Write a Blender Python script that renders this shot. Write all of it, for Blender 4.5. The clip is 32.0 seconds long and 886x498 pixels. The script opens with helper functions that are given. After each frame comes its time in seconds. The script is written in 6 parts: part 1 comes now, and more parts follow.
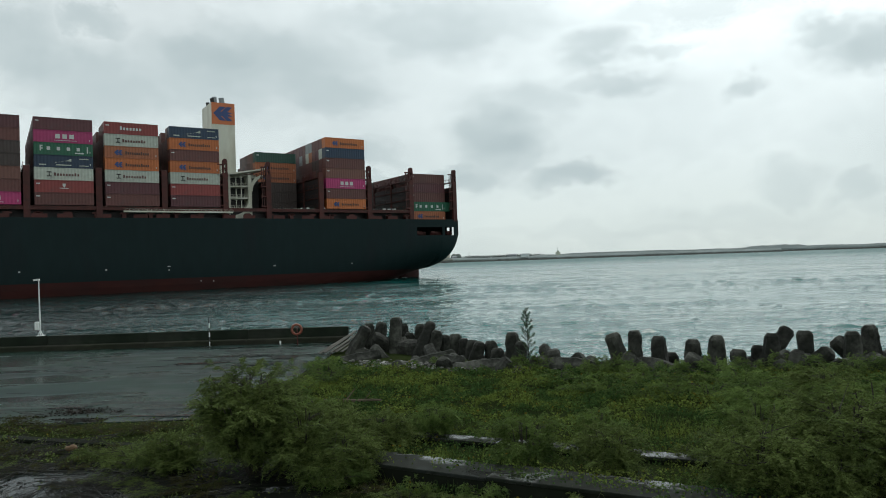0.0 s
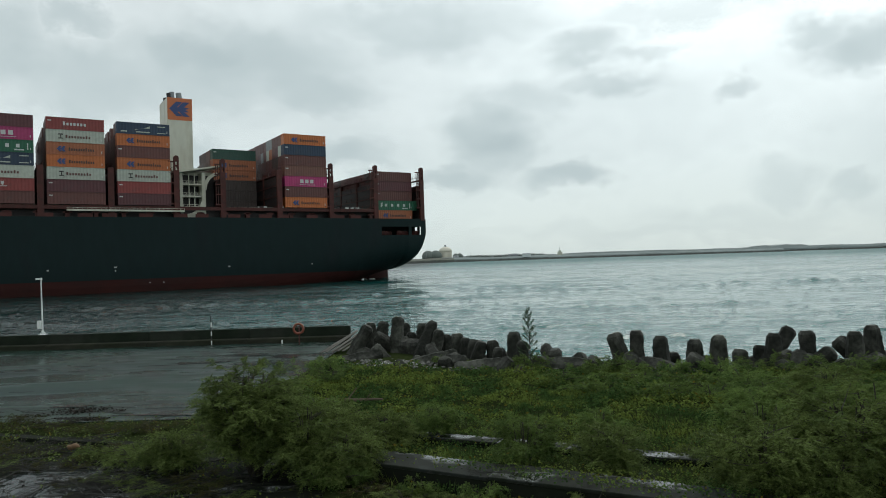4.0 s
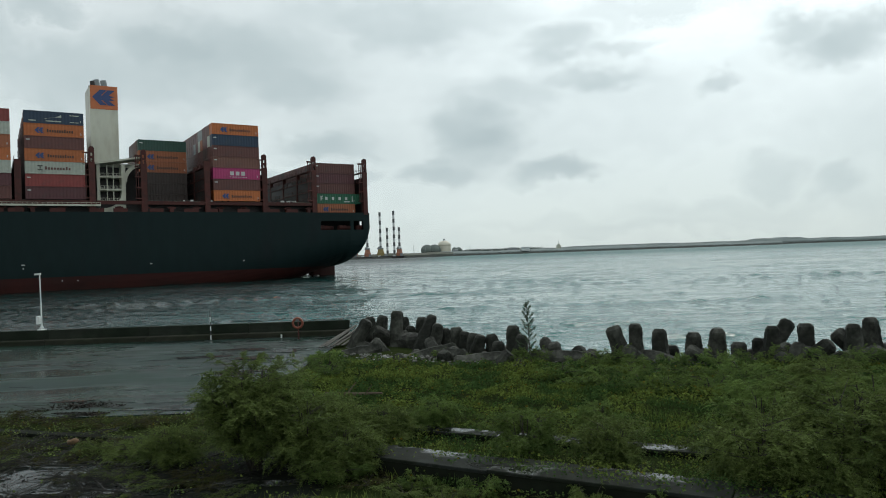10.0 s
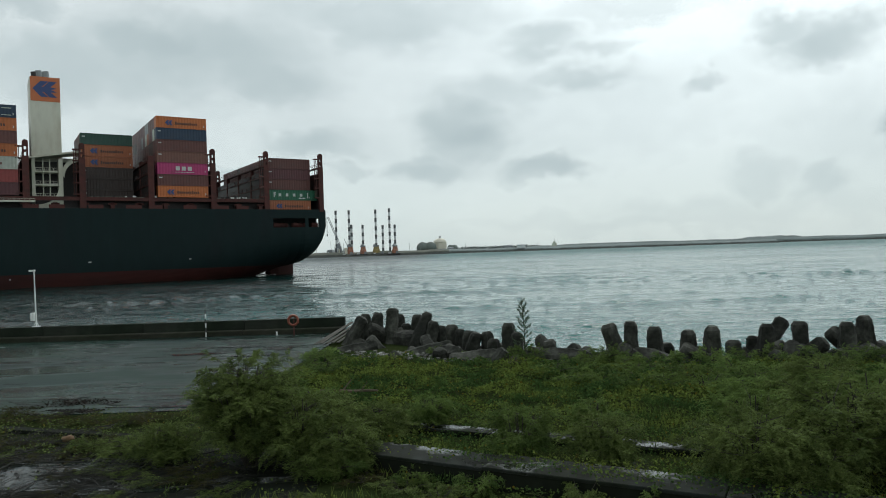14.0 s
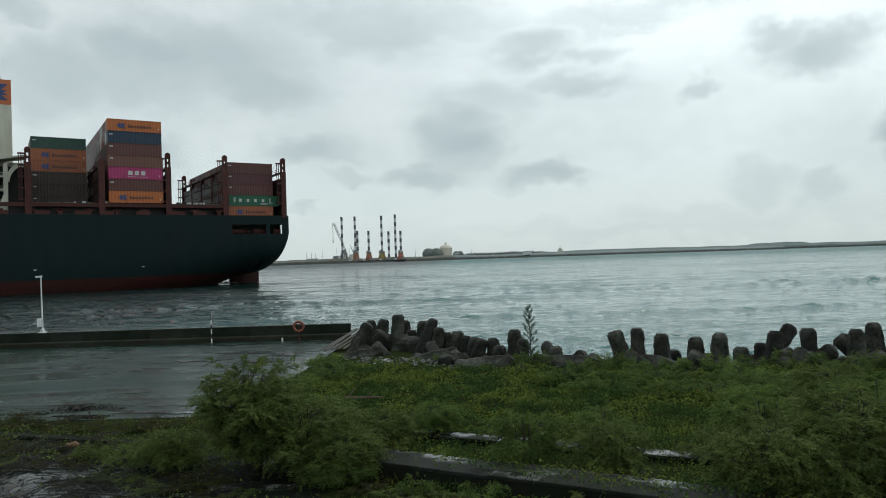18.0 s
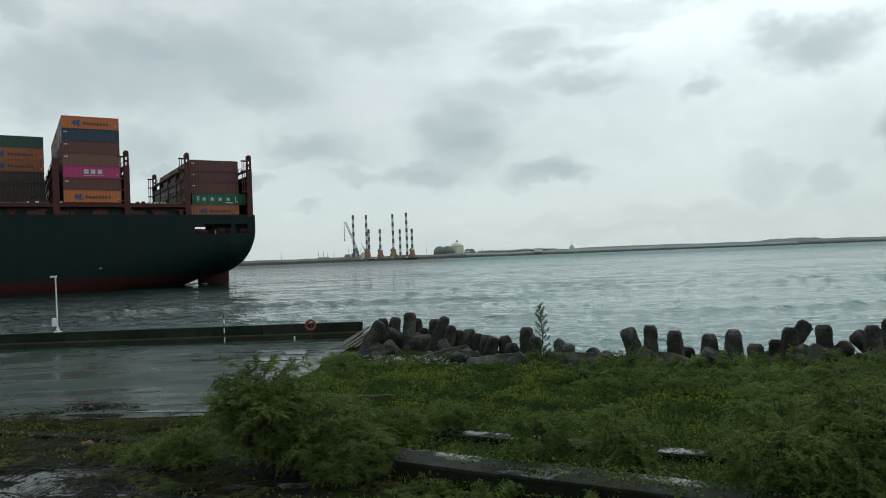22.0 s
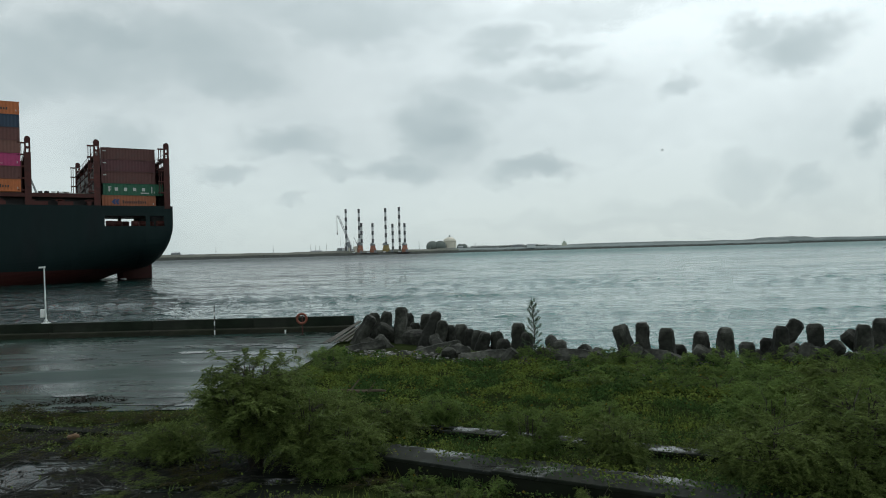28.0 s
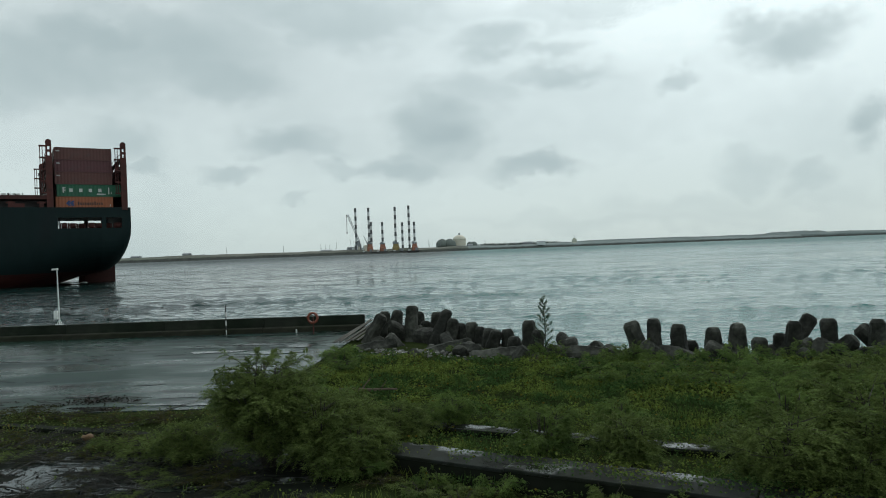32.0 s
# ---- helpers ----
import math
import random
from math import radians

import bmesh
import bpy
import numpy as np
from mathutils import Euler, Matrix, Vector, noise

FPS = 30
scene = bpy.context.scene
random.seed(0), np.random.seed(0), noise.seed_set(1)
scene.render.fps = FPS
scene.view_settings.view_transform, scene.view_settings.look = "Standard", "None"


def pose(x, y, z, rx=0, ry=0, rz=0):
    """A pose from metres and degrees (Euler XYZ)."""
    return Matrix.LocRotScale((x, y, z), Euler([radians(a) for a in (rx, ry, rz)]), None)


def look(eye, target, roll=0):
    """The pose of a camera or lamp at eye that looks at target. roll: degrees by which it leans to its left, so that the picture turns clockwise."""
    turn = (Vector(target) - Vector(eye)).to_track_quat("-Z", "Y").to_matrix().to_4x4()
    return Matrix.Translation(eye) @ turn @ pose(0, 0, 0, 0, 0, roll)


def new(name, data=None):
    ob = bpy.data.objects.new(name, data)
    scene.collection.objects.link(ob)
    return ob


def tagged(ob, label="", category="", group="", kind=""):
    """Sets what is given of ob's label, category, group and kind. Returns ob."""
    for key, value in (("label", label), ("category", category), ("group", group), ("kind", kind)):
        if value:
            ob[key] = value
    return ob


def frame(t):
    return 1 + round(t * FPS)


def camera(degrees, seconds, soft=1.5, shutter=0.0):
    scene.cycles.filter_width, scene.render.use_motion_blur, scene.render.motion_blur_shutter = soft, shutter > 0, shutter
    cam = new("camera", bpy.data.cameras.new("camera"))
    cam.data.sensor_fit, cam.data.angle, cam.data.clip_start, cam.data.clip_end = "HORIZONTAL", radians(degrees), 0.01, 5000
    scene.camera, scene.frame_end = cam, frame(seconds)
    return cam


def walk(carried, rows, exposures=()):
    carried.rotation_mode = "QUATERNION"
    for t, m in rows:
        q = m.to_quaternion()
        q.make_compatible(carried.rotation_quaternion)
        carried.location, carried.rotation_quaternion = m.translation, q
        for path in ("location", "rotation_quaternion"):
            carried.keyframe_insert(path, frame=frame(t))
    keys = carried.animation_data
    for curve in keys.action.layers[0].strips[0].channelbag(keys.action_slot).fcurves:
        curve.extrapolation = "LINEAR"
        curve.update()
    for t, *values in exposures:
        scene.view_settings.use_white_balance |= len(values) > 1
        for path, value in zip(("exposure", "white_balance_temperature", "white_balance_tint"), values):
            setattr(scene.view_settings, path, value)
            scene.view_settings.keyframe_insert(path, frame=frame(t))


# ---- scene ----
# camera: hand-held at an upper window over the shore, turning slightly
cam = camera(64.1, 32.0, soft=1.0)
PATH = [
    (0.0, pose(0, 0.00, 4.6, 90.936, 1.843, 0.101)),
    (0.5, pose(0, 0.00, 4.6, 90.985, 1.841, 0.114)),
    (1.0, pose(0, 0.00, 4.6, 91.029, 1.883, 0.097)),
    (1.5, pose(0, 0.00, 4.6, 91.063, 1.868, 0.103)),
    (2.0, pose(0, 0.00, 4.6, 91.109, 1.839, 0.125)),
    (2.5, pose(0, 0.00, 4.6, 91.130, 1.830, 0.129)),
    (3.0, pose(0, 0.00, 4.6, 91.162, 1.872, 0.210)),
    (3.5, pose(0, 0.00, 4.6, 91.037, 1.759, 0.245)),
    (5.5, pose(0, 0.00, 4.6, 90.658, 1.870, 0.286)),
    (6.0, pose(0, 0.00, 4.6, 90.563, 1.885, 0.326)),
    (6.5, pose(0, 0.02, 4.6, 90.496, 1.992, 0.332)),
    (7.0, pose(0, 0.03, 4.6, 90.433, 2.040, 0.363)),
    (7.5, pose(0, 0.03, 4.6, 90.433, 2.040, 0.363)),
    (8.0, pose(0, 0.03, 4.6, 90.411, 2.064, 0.329)),
    (8.5, pose(0, 0.03, 4.6, 90.421, 2.100, 0.300)),
    (9.0, pose(0, 0.03, 4.6, 90.433, 2.016, 0.232)),
    (9.5, pose(0, 0.02, 4.6, 90.415, 1.959, 0.179)),
    (10.0, pose(0, 0.01, 4.6, 90.406, 1.963, 0.159)),
    (10.5, pose(0, 0.01, 4.6, 90.338, 1.949, 0.135)),
    (11.0, pose(0, 0.01, 4.6, 90.255, 1.929, 0.083)),
    (11.5, pose(0, 0.00, 4.6, 90.153, 1.992, 0.063)),
    (12.0, pose(0, 0.00, 4.6, 90.081, 1.987, 0.004)),
    (12.5, pose(0, 0.00, 4.6, 90.011, 1.982, -0.053)),
    (13.0, pose(0, 0.00, 4.6, 90.005, 1.940, -0.092)),
    (13.5, pose(0, 0.00, 4.6, 90.071, 1.924, -0.156)),
    (14.0, pose(0, 0.00, 4.6, 90.188, 1.832, -0.190)),
    (14.5, pose(0, 0.00, 4.6, 90.298, 1.757, -0.225)),
    (16.5, pose(0, 0.00, 4.6, 90.591, 1.660, -0.139)),
    (17.0, pose(0, 0.01, 4.6, 90.664, 1.689, -0.001)),
    (17.5, pose(0, 0.03, 4.6, 90.702, 1.701, 0.123)),
    (18.0, pose(0, 0.07, 4.6, 90.709, 1.794, 0.274)),
    (18.5, pose(0, 0.11, 4.6, 90.724, 1.955, 0.415)),
    (19.0, pose(0, 0.14, 4.6, 90.704, 1.963, 0.621)),
    (19.5, pose(0, 0.16, 4.6, 90.695, 2.141, 0.781)),
    (20.0, pose(0, 0.17, 4.6, 90.650, 2.261, 0.930)),
    (20.5, pose(0, 0.17, 4.6, 90.616, 2.339, 1.054)),
    (21.0, pose(0, 0.16, 4.6, 90.611, 2.317, 1.123)),
    (21.5, pose(0, 0.14, 4.6, 90.603, 2.269, 1.156)),
    (22.0, pose(0, 0.12, 4.6, 90.568, 2.122, 1.197)),
    (22.5, pose(0, 0.10, 4.6, 90.567, 2.097, 1.219)),
    (23.0, pose(0, 0.09, 4.6, 90.537, 2.023, 1.267)),
    (23.5, pose(0, 0.09, 4.6, 90.535, 2.007, 1.300)),
    (24.0, pose(0, 0.10, 4.6, 90.531, 2.020, 1.357)),
    (24.5, pose(0, 0.12, 4.6, 90.432, 1.872, 1.275)),
    (25.0, pose(0, 0.17, 4.6, 90.324, 1.822, 1.165)),
    (25.5, pose(0, 0.21, 4.6, 90.227, 1.773, 1.067)),
    (27.5, pose(0, 0.24, 4.6, 90.107, 1.569, 0.624)),
    (28.0, pose(0, 0.28, 4.6, 90.127, 1.494, 0.591)),
    (28.5, pose(0, 0.31, 4.6, 90.137, 1.536, 0.600)),
    (29.0, pose(0, 0.32, 4.6, 90.148, 1.439, 0.717)),
    (29.5, pose(0, 0.33, 4.6, 90.157, 1.391, 0.807)),
    (30.0, pose(0, 0.34, 4.6, 90.170, 1.353, 0.923)),
    (30.5, pose(0, 0.33, 4.6, 90.184, 1.377, 1.002)),
    (31.0, pose(0, 0.32, 4.6, 90.141, 1.535, 1.115)),
    (31.5, pose(0, 0.32, 4.6, 90.056, 1.806, 1.244)),
    (32.0, pose(0, 0.29, 4.6, 89.994, 2.081, 1.385)),
]
walk(cam, PATH, exposures=((0.0, -0.05, 6580, 10), (16.0, -0.1, 6520, 10), (25.0, -0.17, 6500, 10), (29.5, -0.19, 6460, 9), (31.0, -0.2, 6400, 6.5), (32.0, -0.2, 6440, 7)))

# world: overcast sky, thin bright veil around the hidden sun
SUN_AZ, SUN_EL = radians(24), radians(52)          # azimuth to the right of +y
SUN_DIR = Vector((math.sin(SUN_AZ) * math.cos(SUN_EL), math.cos(SUN_AZ) * math.cos(SUN_EL), math.sin(SUN_EL)))
world = bpy.data.worlds.new("overcast_sky")
scene.world = world
world.use_nodes = True
wn, wl = world.node_tree.nodes, world.node_tree.links
wn.clear()
w_out, w_bg = wn.new("ShaderNodeOutputWorld"), wn.new("ShaderNodeBackground")
sky = wn.new("ShaderNodeTexSky")
sky.sky_type, sky.sun_disc = "NISHITA", False
sky.sun_elevation, sky.sun_rotation = SUN_EL, SUN_AZ
w_tc, w_sep, w_ramp = wn.new("ShaderNodeTexCoord"), wn.new("ShaderNodeSeparateXYZ"), wn.new("ShaderNodeValToRGB")
wl.new(w_tc.outputs["Generated"], w_sep.inputs[0])
wl.new(w_sep.outputs["Z"], w_ramp.inputs[0])
for pos, col in ((0.0, (0.66, 0.765, 0.765)), (0.06, (0.735, 0.84, 0.84)), (0.16, (0.76, 0.855, 0.86)), (0.35, (0.77, 0.855, 0.865)), (1.0, (0.60, 0.66, 0.69))):
    el = w_ramp.color_ramp.elements.new(pos) if pos not in (0.0, 1.0) else w_ramp.color_ramp.elements[0 if pos == 0.0 else -1]
    el.color = (*col, 1)
w_dot, w_glow = wn.new("ShaderNodeVectorMath"), wn.new("ShaderNodeMapRange")
w_dot.operation, w_dot.inputs[1].default_value = "DOT_PRODUCT", SUN_DIR
wl.new(w_tc.outputs["Generated"], w_dot.inputs[0])
wl.new(w_dot.outputs["Value"], w_glow.inputs["Value"])
w_glow.interpolation_type = "SMOOTHSTEP"
for key, value in (("From Min", 0.64), ("From Max", 1.0), ("To Min", 1.0), ("To Max", 1.85)):
    w_glow.inputs[key].default_value = value
w_veil, w_mix = wn.new("ShaderNodeVectorMath"), wn.new("ShaderNodeMix")
w_veil.operation = "SCALE"
wl.new(w_ramp.outputs["Color"], w_veil.inputs[0])
wl.new(w_glow.outputs["Result"], w_veil.inputs["Scale"])
w_blue = wn.new("ShaderNodeVectorMath")
w_blue.operation, w_blue.inputs["Scale"].default_value = "SCALE", 0.1
wl.new(sky.outputs["Color"], w_blue.inputs[0])
w_mix.data_type, w_mix.inputs["Factor"].default_value = "RGBA", 0.93
wl.new(w_blue.outputs["Vector"], w_mix.inputs["A"])
wl.new(w_veil.outputs["Vector"], w_mix.inputs["B"])
wl.new(w_mix.outputs["Result"], w_bg.inputs["Color"])
w_bg.inputs["Strength"].default_value = 1.0
wl.new(w_bg.outputs[0], w_out.inputs[0])

sun = new("sun", bpy.data.lights.new("sun", "SUN"))
sun.data.energy, sun.data.angle, sun.data.color = 0.6, radians(16), (1.0, 0.97, 0.92)
sun.matrix_world = look((0, 0, 60), Vector((0, 0, 60)) - SUN_DIR)


# ---- materials ----
def material(name, base, rough=0.7, metal=0.0, grain=0.0, grain_scale=8.0, stain=None, stain_scale=0.6, stain_at=(0.45, 0.7),
             bump=0.0, bump_scale=20.0, bump_dist=0.01, rough_var=0.0, island=0.0, per_object=0.0, coords="Object", stretch=(1, 1, 1), spec=0.5, thin=0.0, puddle=None, streak=None):
    """A node material: base colour, grain and stains at two scales, relief, uneven gloss."""
    m = bpy.data.materials.new(name)
    m.use_nodes = True
    nt = m.node_tree
    n, l = nt.nodes, nt.links
    b = n["Principled BSDF"]
    b.inputs["Roughness"].default_value, b.inputs["Metallic"].default_value = rough, metal
    b.inputs["Specular IOR Level"].default_value = spec
    tc, mp = n.new("ShaderNodeTexCoord"), n.new("ShaderNodeMapping")
    mp.inputs["Scale"].default_value = stretch
    l.new(tc.outputs[coords], mp.inputs["Vector"])

    def tex(scale, detail=5.0, rough_n=0.55):
        t = n.new("ShaderNodeTexNoise")
        t.inputs["Scale"].default_value, t.inputs["Detail"].default_value, t.inputs["Roughness"].default_value = scale, detail, rough_n
        l.new(mp.outputs["Vector"], t.inputs["Vector"])
        return t.outputs["Fac"]

    def mapped(socket, lo, hi, a, c):
        r = n.new("ShaderNodeMapRange")
        for key, value in (("From Min", lo), ("From Max", hi), ("To Min", a), ("To Max", c)):
            r.inputs[key].default_value = value
        l.new(socket, r.inputs["Value"])
        return r.outputs["Result"]

    def mix(fac, a, c, mode="MIX"):
        x = n.new("ShaderNodeMix")
        x.data_type, x.blend_type = "RGBA", mode
        for sock, value in ((x.inputs["Factor"], fac), (x.inputs["A"], a), (x.inputs["B"], c)):
            if hasattr(value, "is_linked"):
                l.new(value, sock)
            else:
                sock.default_value = value
        return x.outputs["Result"]

    colour = (*base, 1)
    if stain:
        colour = mix(mapped(tex(stain_scale), *stain_at, 0, 1), colour, (*stain, 1))
    if streak:
        # damp streaks, long and thin, in patches
        tone, size, long, lo, hi = streak
        sm, st, sp = n.new("ShaderNodeMapping"), n.new("ShaderNodeTexNoise"), n.new("ShaderNodeMath")
        sm.inputs["Scale"].default_value, sm.inputs["Rotation"].default_value = long, (0, 0, radians(-5))
        l.new(tc.outputs[coords], sm.inputs["Vector"])
        l.new(sm.outputs["Vector"], st.inputs["Vector"])
        st.inputs["Scale"].default_value, st.inputs["Detail"].default_value, st.inputs["Distortion"].default_value = size, 4.0, 0.6
        sp.operation = "MULTIPLY"
        l.new(mapped(st.outputs["Fac"], lo, hi, 0, 1), sp.inputs[0])
        l.new(mapped(tex(0.16, 2.0), 0.40, 0.52, 0, 1), sp.inputs[1])
        sp.use_clamp = True
        colour = mix(sp.outputs[0], colour, (*tone, 1))
    shades = []
    if grain:
        shades.append(mapped(tex(grain_scale, 8.0), 0.25, 0.75, 1 - grain, 1 + grain))
    if island:
        g = n.new("ShaderNodeNewGeometry")
        shades.append(mapped(g.outputs["Random Per Island"], 0, 1, 1 - island, 1 + island))
    if per_object:
        o = n.new("ShaderNodeObjectInfo")
        shades.append(mapped(o.outputs["Random"], 0, 1, 1 - per_object, 1 + per_object))
    for s in shades:
        v = n.new("ShaderNodeVectorMath")
        v.operation = "SCALE"
        if hasattr(colour, "is_linked"):
            l.new(colour, v.inputs[0])
        else:
            v.inputs[0].default_value = colour[:3]
        l.new(s, v.inputs["Scale"])
        colour = v.outputs["Vector"]
    if hasattr(colour, "is_linked"):
        l.new(colour, b.inputs["Base Color"])
    else:
        b.inputs["Base Color"].default_value = colour
    if rough_var:
        l.new(mapped(tex(stain_scale * 1.7), 0.35, 0.65, max(0.02, rough - rough_var), min(1, rough + rough_var)), b.inputs["Roughness"])
    if puddle:
        # standing water: smooth where the low spots are
        lo, hi, wet, dry, size, wet_spec = puddle
        low = tex(size, 4.0)
        l.new(mapped(low, lo, hi, wet, dry), b.inputs["Roughness"])
        l.new(mapped(low, lo, hi, wet_spec, spec), b.inputs["Specular IOR Level"])
    if bump:
        bp = n.new("ShaderNodeBump")
        bp.inputs["Strength"].default_value, bp.inputs["Distance"].default_value = bump, bump_dist
        l.new(tex(bump_scale, 6.0), bp.inputs["Height"])
        l.new(bp.outputs["Normal"], b.inputs["Normal"])
    if thin:
        # light that shines through a thin leaf
        t, x = n.new("ShaderNodeBsdfTranslucent"), n.new("ShaderNodeMixShader")
        x.inputs["Fac"].default_value = thin
        if hasattr(colour, "is_linked"):
            l.new(colour, t.inputs["Color"])
        else:
            t.inputs["Color"].default_value = colour
        l.new(b.outputs[0], x.inputs[1])
        l.new(t.outputs[0], x.inputs[2])
        l.new(x.outputs[0], n["Material Output"].inputs["Surface"])
    return m


M = {}
M["hull"] = material("hull_paint", (0.0095, 0.021, 0.0214), 0.6, spec=0.13, grain=0.12, grain_scale=0.5, stain=(0.012, 0.018, 0.02), stain_scale=0.12, stain_at=(0.55, 0.8), bump=0.25, bump_scale=0.35, bump_dist=0.05, stretch=(1, 1, 0.35))
M["boot"] = material("antifouling_red", (0.042, 0.0115, 0.0095), 0.65, spec=0.2, grain=0.18, grain_scale=0.7, stain=(0.030, 0.0115, 0.010), stain_scale=0.25, stretch=(0.3, 1, 1))
M["deck_red"] = material("deck_oxide_red", (0.078, 0.022, 0.018), 0.6, spec=0.3, grain=0.2, grain_scale=1.5, stain=(0.05, 0.02, 0.017), stain_scale=0.5, per_object=0.12)
M["ship_white"] = material("ship_white_paint", (0.55, 0.56, 0.47), 0.5, grain=0.06, grain_scale=1.0, stain=(0.42, 0.40, 0.31), stain_scale=0.3, stretch=(1, 1, 0.3))
M["funnel_orange"] = material("funnel_orange", (0.50, 0.14, 0.045), 0.45, grain=0.08, grain_scale=1.0)
M["funnel_blue"] = material("funnel_blue", (0.025, 0.055, 0.17), 0.45, grain=0.08)
M["hatch_green"] = material("hatch_lid_paint", (0.16, 0.19, 0.15), 0.6, grain=0.15, grain_scale=0.6, stain=(0.1, 0.08, 0.06), stain_scale=0.3)
M["dark_steel"] = material("dark_steel", (0.025, 0.022, 0.022), 0.55, metal=0.3, grain=0.2)
M["mark_white"] = material("mark_white", (0.5, 0.52, 0.5), 0.5, grain=0.06)
for key, col in (("orange", (0.43, 0.12, 0.03)), ("orange_faded", (0.30, 0.095, 0.038)), ("brown", (0.105, 0.034, 0.028)), ("brown_light", (0.145, 0.058, 0.042)),
                 ("maroon", (0.085, 0.023, 0.027)), ("red", (0.22, 0.036, 0.032)), ("white", (0.40, 0.43, 0.37)), ("pink", (0.36, 0.028, 0.125)),
                 ("green", (0.010, 0.098, 0.05)), ("green_dark", (0.015, 0.058, 0.042)), ("navy", (0.013, 0.034, 0.068)), ("grey", (0.22, 0.24, 0.24)), ("dark", (0.04, 0.026, 0.022))):
    M["c_" + key] = material("container_" + key, col, 0.5, grain=0.1, grain_scale=1.2, stain=tuple(0.55 * c + 0.02 for c in col), stain_scale=0.45, stain_at=(0.55, 0.85), per_object=0.1)
M["concrete_wet"] = material("wet_concrete", (0.016, 0.037, 0.027), 0.3, grain=0.14, grain_scale=3.0, stain=(0.012, 0.03, 0.026), stain_scale=0.3, stain_at=(0.42, 0.62), spec=0.07, puddle=(0.42, 0.58, 0.19, 0.4, 0.35, 0.16), bump=0.45, bump_scale=2.2, bump_dist=0.015, stretch=(0.3, 1, 1), streak=((0.008, 0.012, 0.01), 1.0, (0.4, 2.0, 1), 0.53, 0.58))
M["yard_mud"] = material("puddled_yard", (0.013, 0.016, 0.012), 0.75, grain=0.35, grain_scale=5.0, stain=(0.01, 0.012, 0.008), stain_scale=0.8, spec=0.06, puddle=(0.38, 0.44, 0.12, 0.8, 1.0, 0.3), bump=0.5, bump_scale=6.0, bump_dist=0.01, stretch=(0.5, 1, 1))
M["leaf_brown"] = material("withered_leaf", (0.062, 0.06, 0.026), 0.9, island=0.5, stain=(0.05, 0.075, 0.025), stain_scale=0.8, spec=0.0, thin=0.3)
M["puddle"] = material("puddle_water", (0.012, 0.017, 0.016), 0.16, bump=0.3, bump_scale=3.0, bump_dist=0.01, stretch=(0.5, 1, 1))
M["dead_leaf"] = material("wet_dead_leaf", (0.017, 0.013, 0.009), 0.7, island=0.5, spec=0.2)
M["concrete_wall"] = material("quay_wall_concrete", (0.025, 0.029, 0.022), 0.85, spec=0.15, grain=0.45, grain_scale=2.5, stain=(0.012, 0.018, 0.011), stain_scale=0.7, stain_at=(0.4, 0.62), bump=0.7, bump_scale=8, stretch=(0.5, 1, 0.6))
M["concrete_dark"] = material("mossy_dark_concrete", (0.011, 0.013, 0.009), 0.85, spec=0.1, grain=0.3, grain_scale=3.0, stain=(0.01, 0.014, 0.008), stain_scale=1.0, bump=0.5, bump_scale=12)
M["concrete_foot"] = material("silted_concrete_ledge", (0.026, 0.027, 0.019), 0.85, spec=0.15, grain=0.4, grain_scale=2.5, stain=(0.02, 0.024, 0.014), stain_scale=0.8, bump=0.6, bump_scale=9, stretch=(0.5, 1, 1))
M["coping"] = material("wet_coping", (0.018, 0.022, 0.019), 0.4, spec=0.14, grain=0.35, grain_scale=3.0, stain=(0.011, 0.014, 0.009), stain_scale=1.3, stain_at=(0.4, 0.56), puddle=(0.4, 0.48, 0.06, 0.75, 0.75, 0.6), bump=0.4, bump_scale=9)
M["armour"] = material("armour_concrete", (0.06, 0.062, 0.052), 0.85, spec=0.25, grain=0.6, grain_scale=6.0, stain=(0.02, 0.022, 0.017), stain_scale=1.1, stain_at=(0.42, 0.6), bump=1.0, bump_scale=8, bump_dist=0.035, per_object=0.3)
M["soil"] = material("wet_soil", (0.024, 0.032, 0.012), 0.95, spec=0.0, grain=0.35, grain_scale=4.0, stain=(0.028, 0.04, 0.014), stain_scale=0.7, bump=0.8, bump_scale=7, bump_dist=0.04)
M["bark"] = material("bark", (0.03, 0.026, 0.018), 0.85, grain=0.3, grain_scale=12)
M["leaf"] = material("feathery_leaf", (0.125, 0.185, 0.05), 0.8, island=0.35, per_object=0.2, stain=(0.07, 0.118, 0.034), stain_scale=1.2, spec=0.1, thin=0.42)
M["leaf_dark"] = material("dull_bush_leaf", (0.118, 0.158, 0.046), 0.8, island=0.4, stain=(0.068, 0.1, 0.03), stain_scale=1.5, spec=0.1, thin=0.35)
M["leaf_vine"] = material("vine_leaf", (0.118, 0.158, 0.036), 0.9, island=0.45, stain=(0.045, 0.085, 0.026), stain_scale=0.55, stain_at=(0.45, 0.56), spec=0.0, thin=0.35)
M["leaf_yellow"] = material("yellowed_leaf", (0.12, 0.10, 0.018), 0.9, island=0.4, spec=0.0)
M["needle"] = material("casuarina_needle", (0.04, 0.075, 0.032), 0.65, island=0.3)
M["twig"] = material("dead_twig", (0.016, 0.016, 0.012), 0.85, grain=0.3, grain_scale=9)
M["plank"] = material("grey_driftwood", (0.062, 0.058, 0.047), 0.8, grain=0.3, grain_scale=5, stretch=(0.2, 1, 1))
M["litter"] = material("washed_litter", (0.38, 0.38, 0.36), 0.6, island=0.6)
M["pebble"] = material("shore_pebble", (0.075, 0.076, 0.066), 0.7, island=0.5)
M["pole_white"] = material("white_pole_paint", (0.72, 0.74, 0.72), 0.4, grain=0.05)
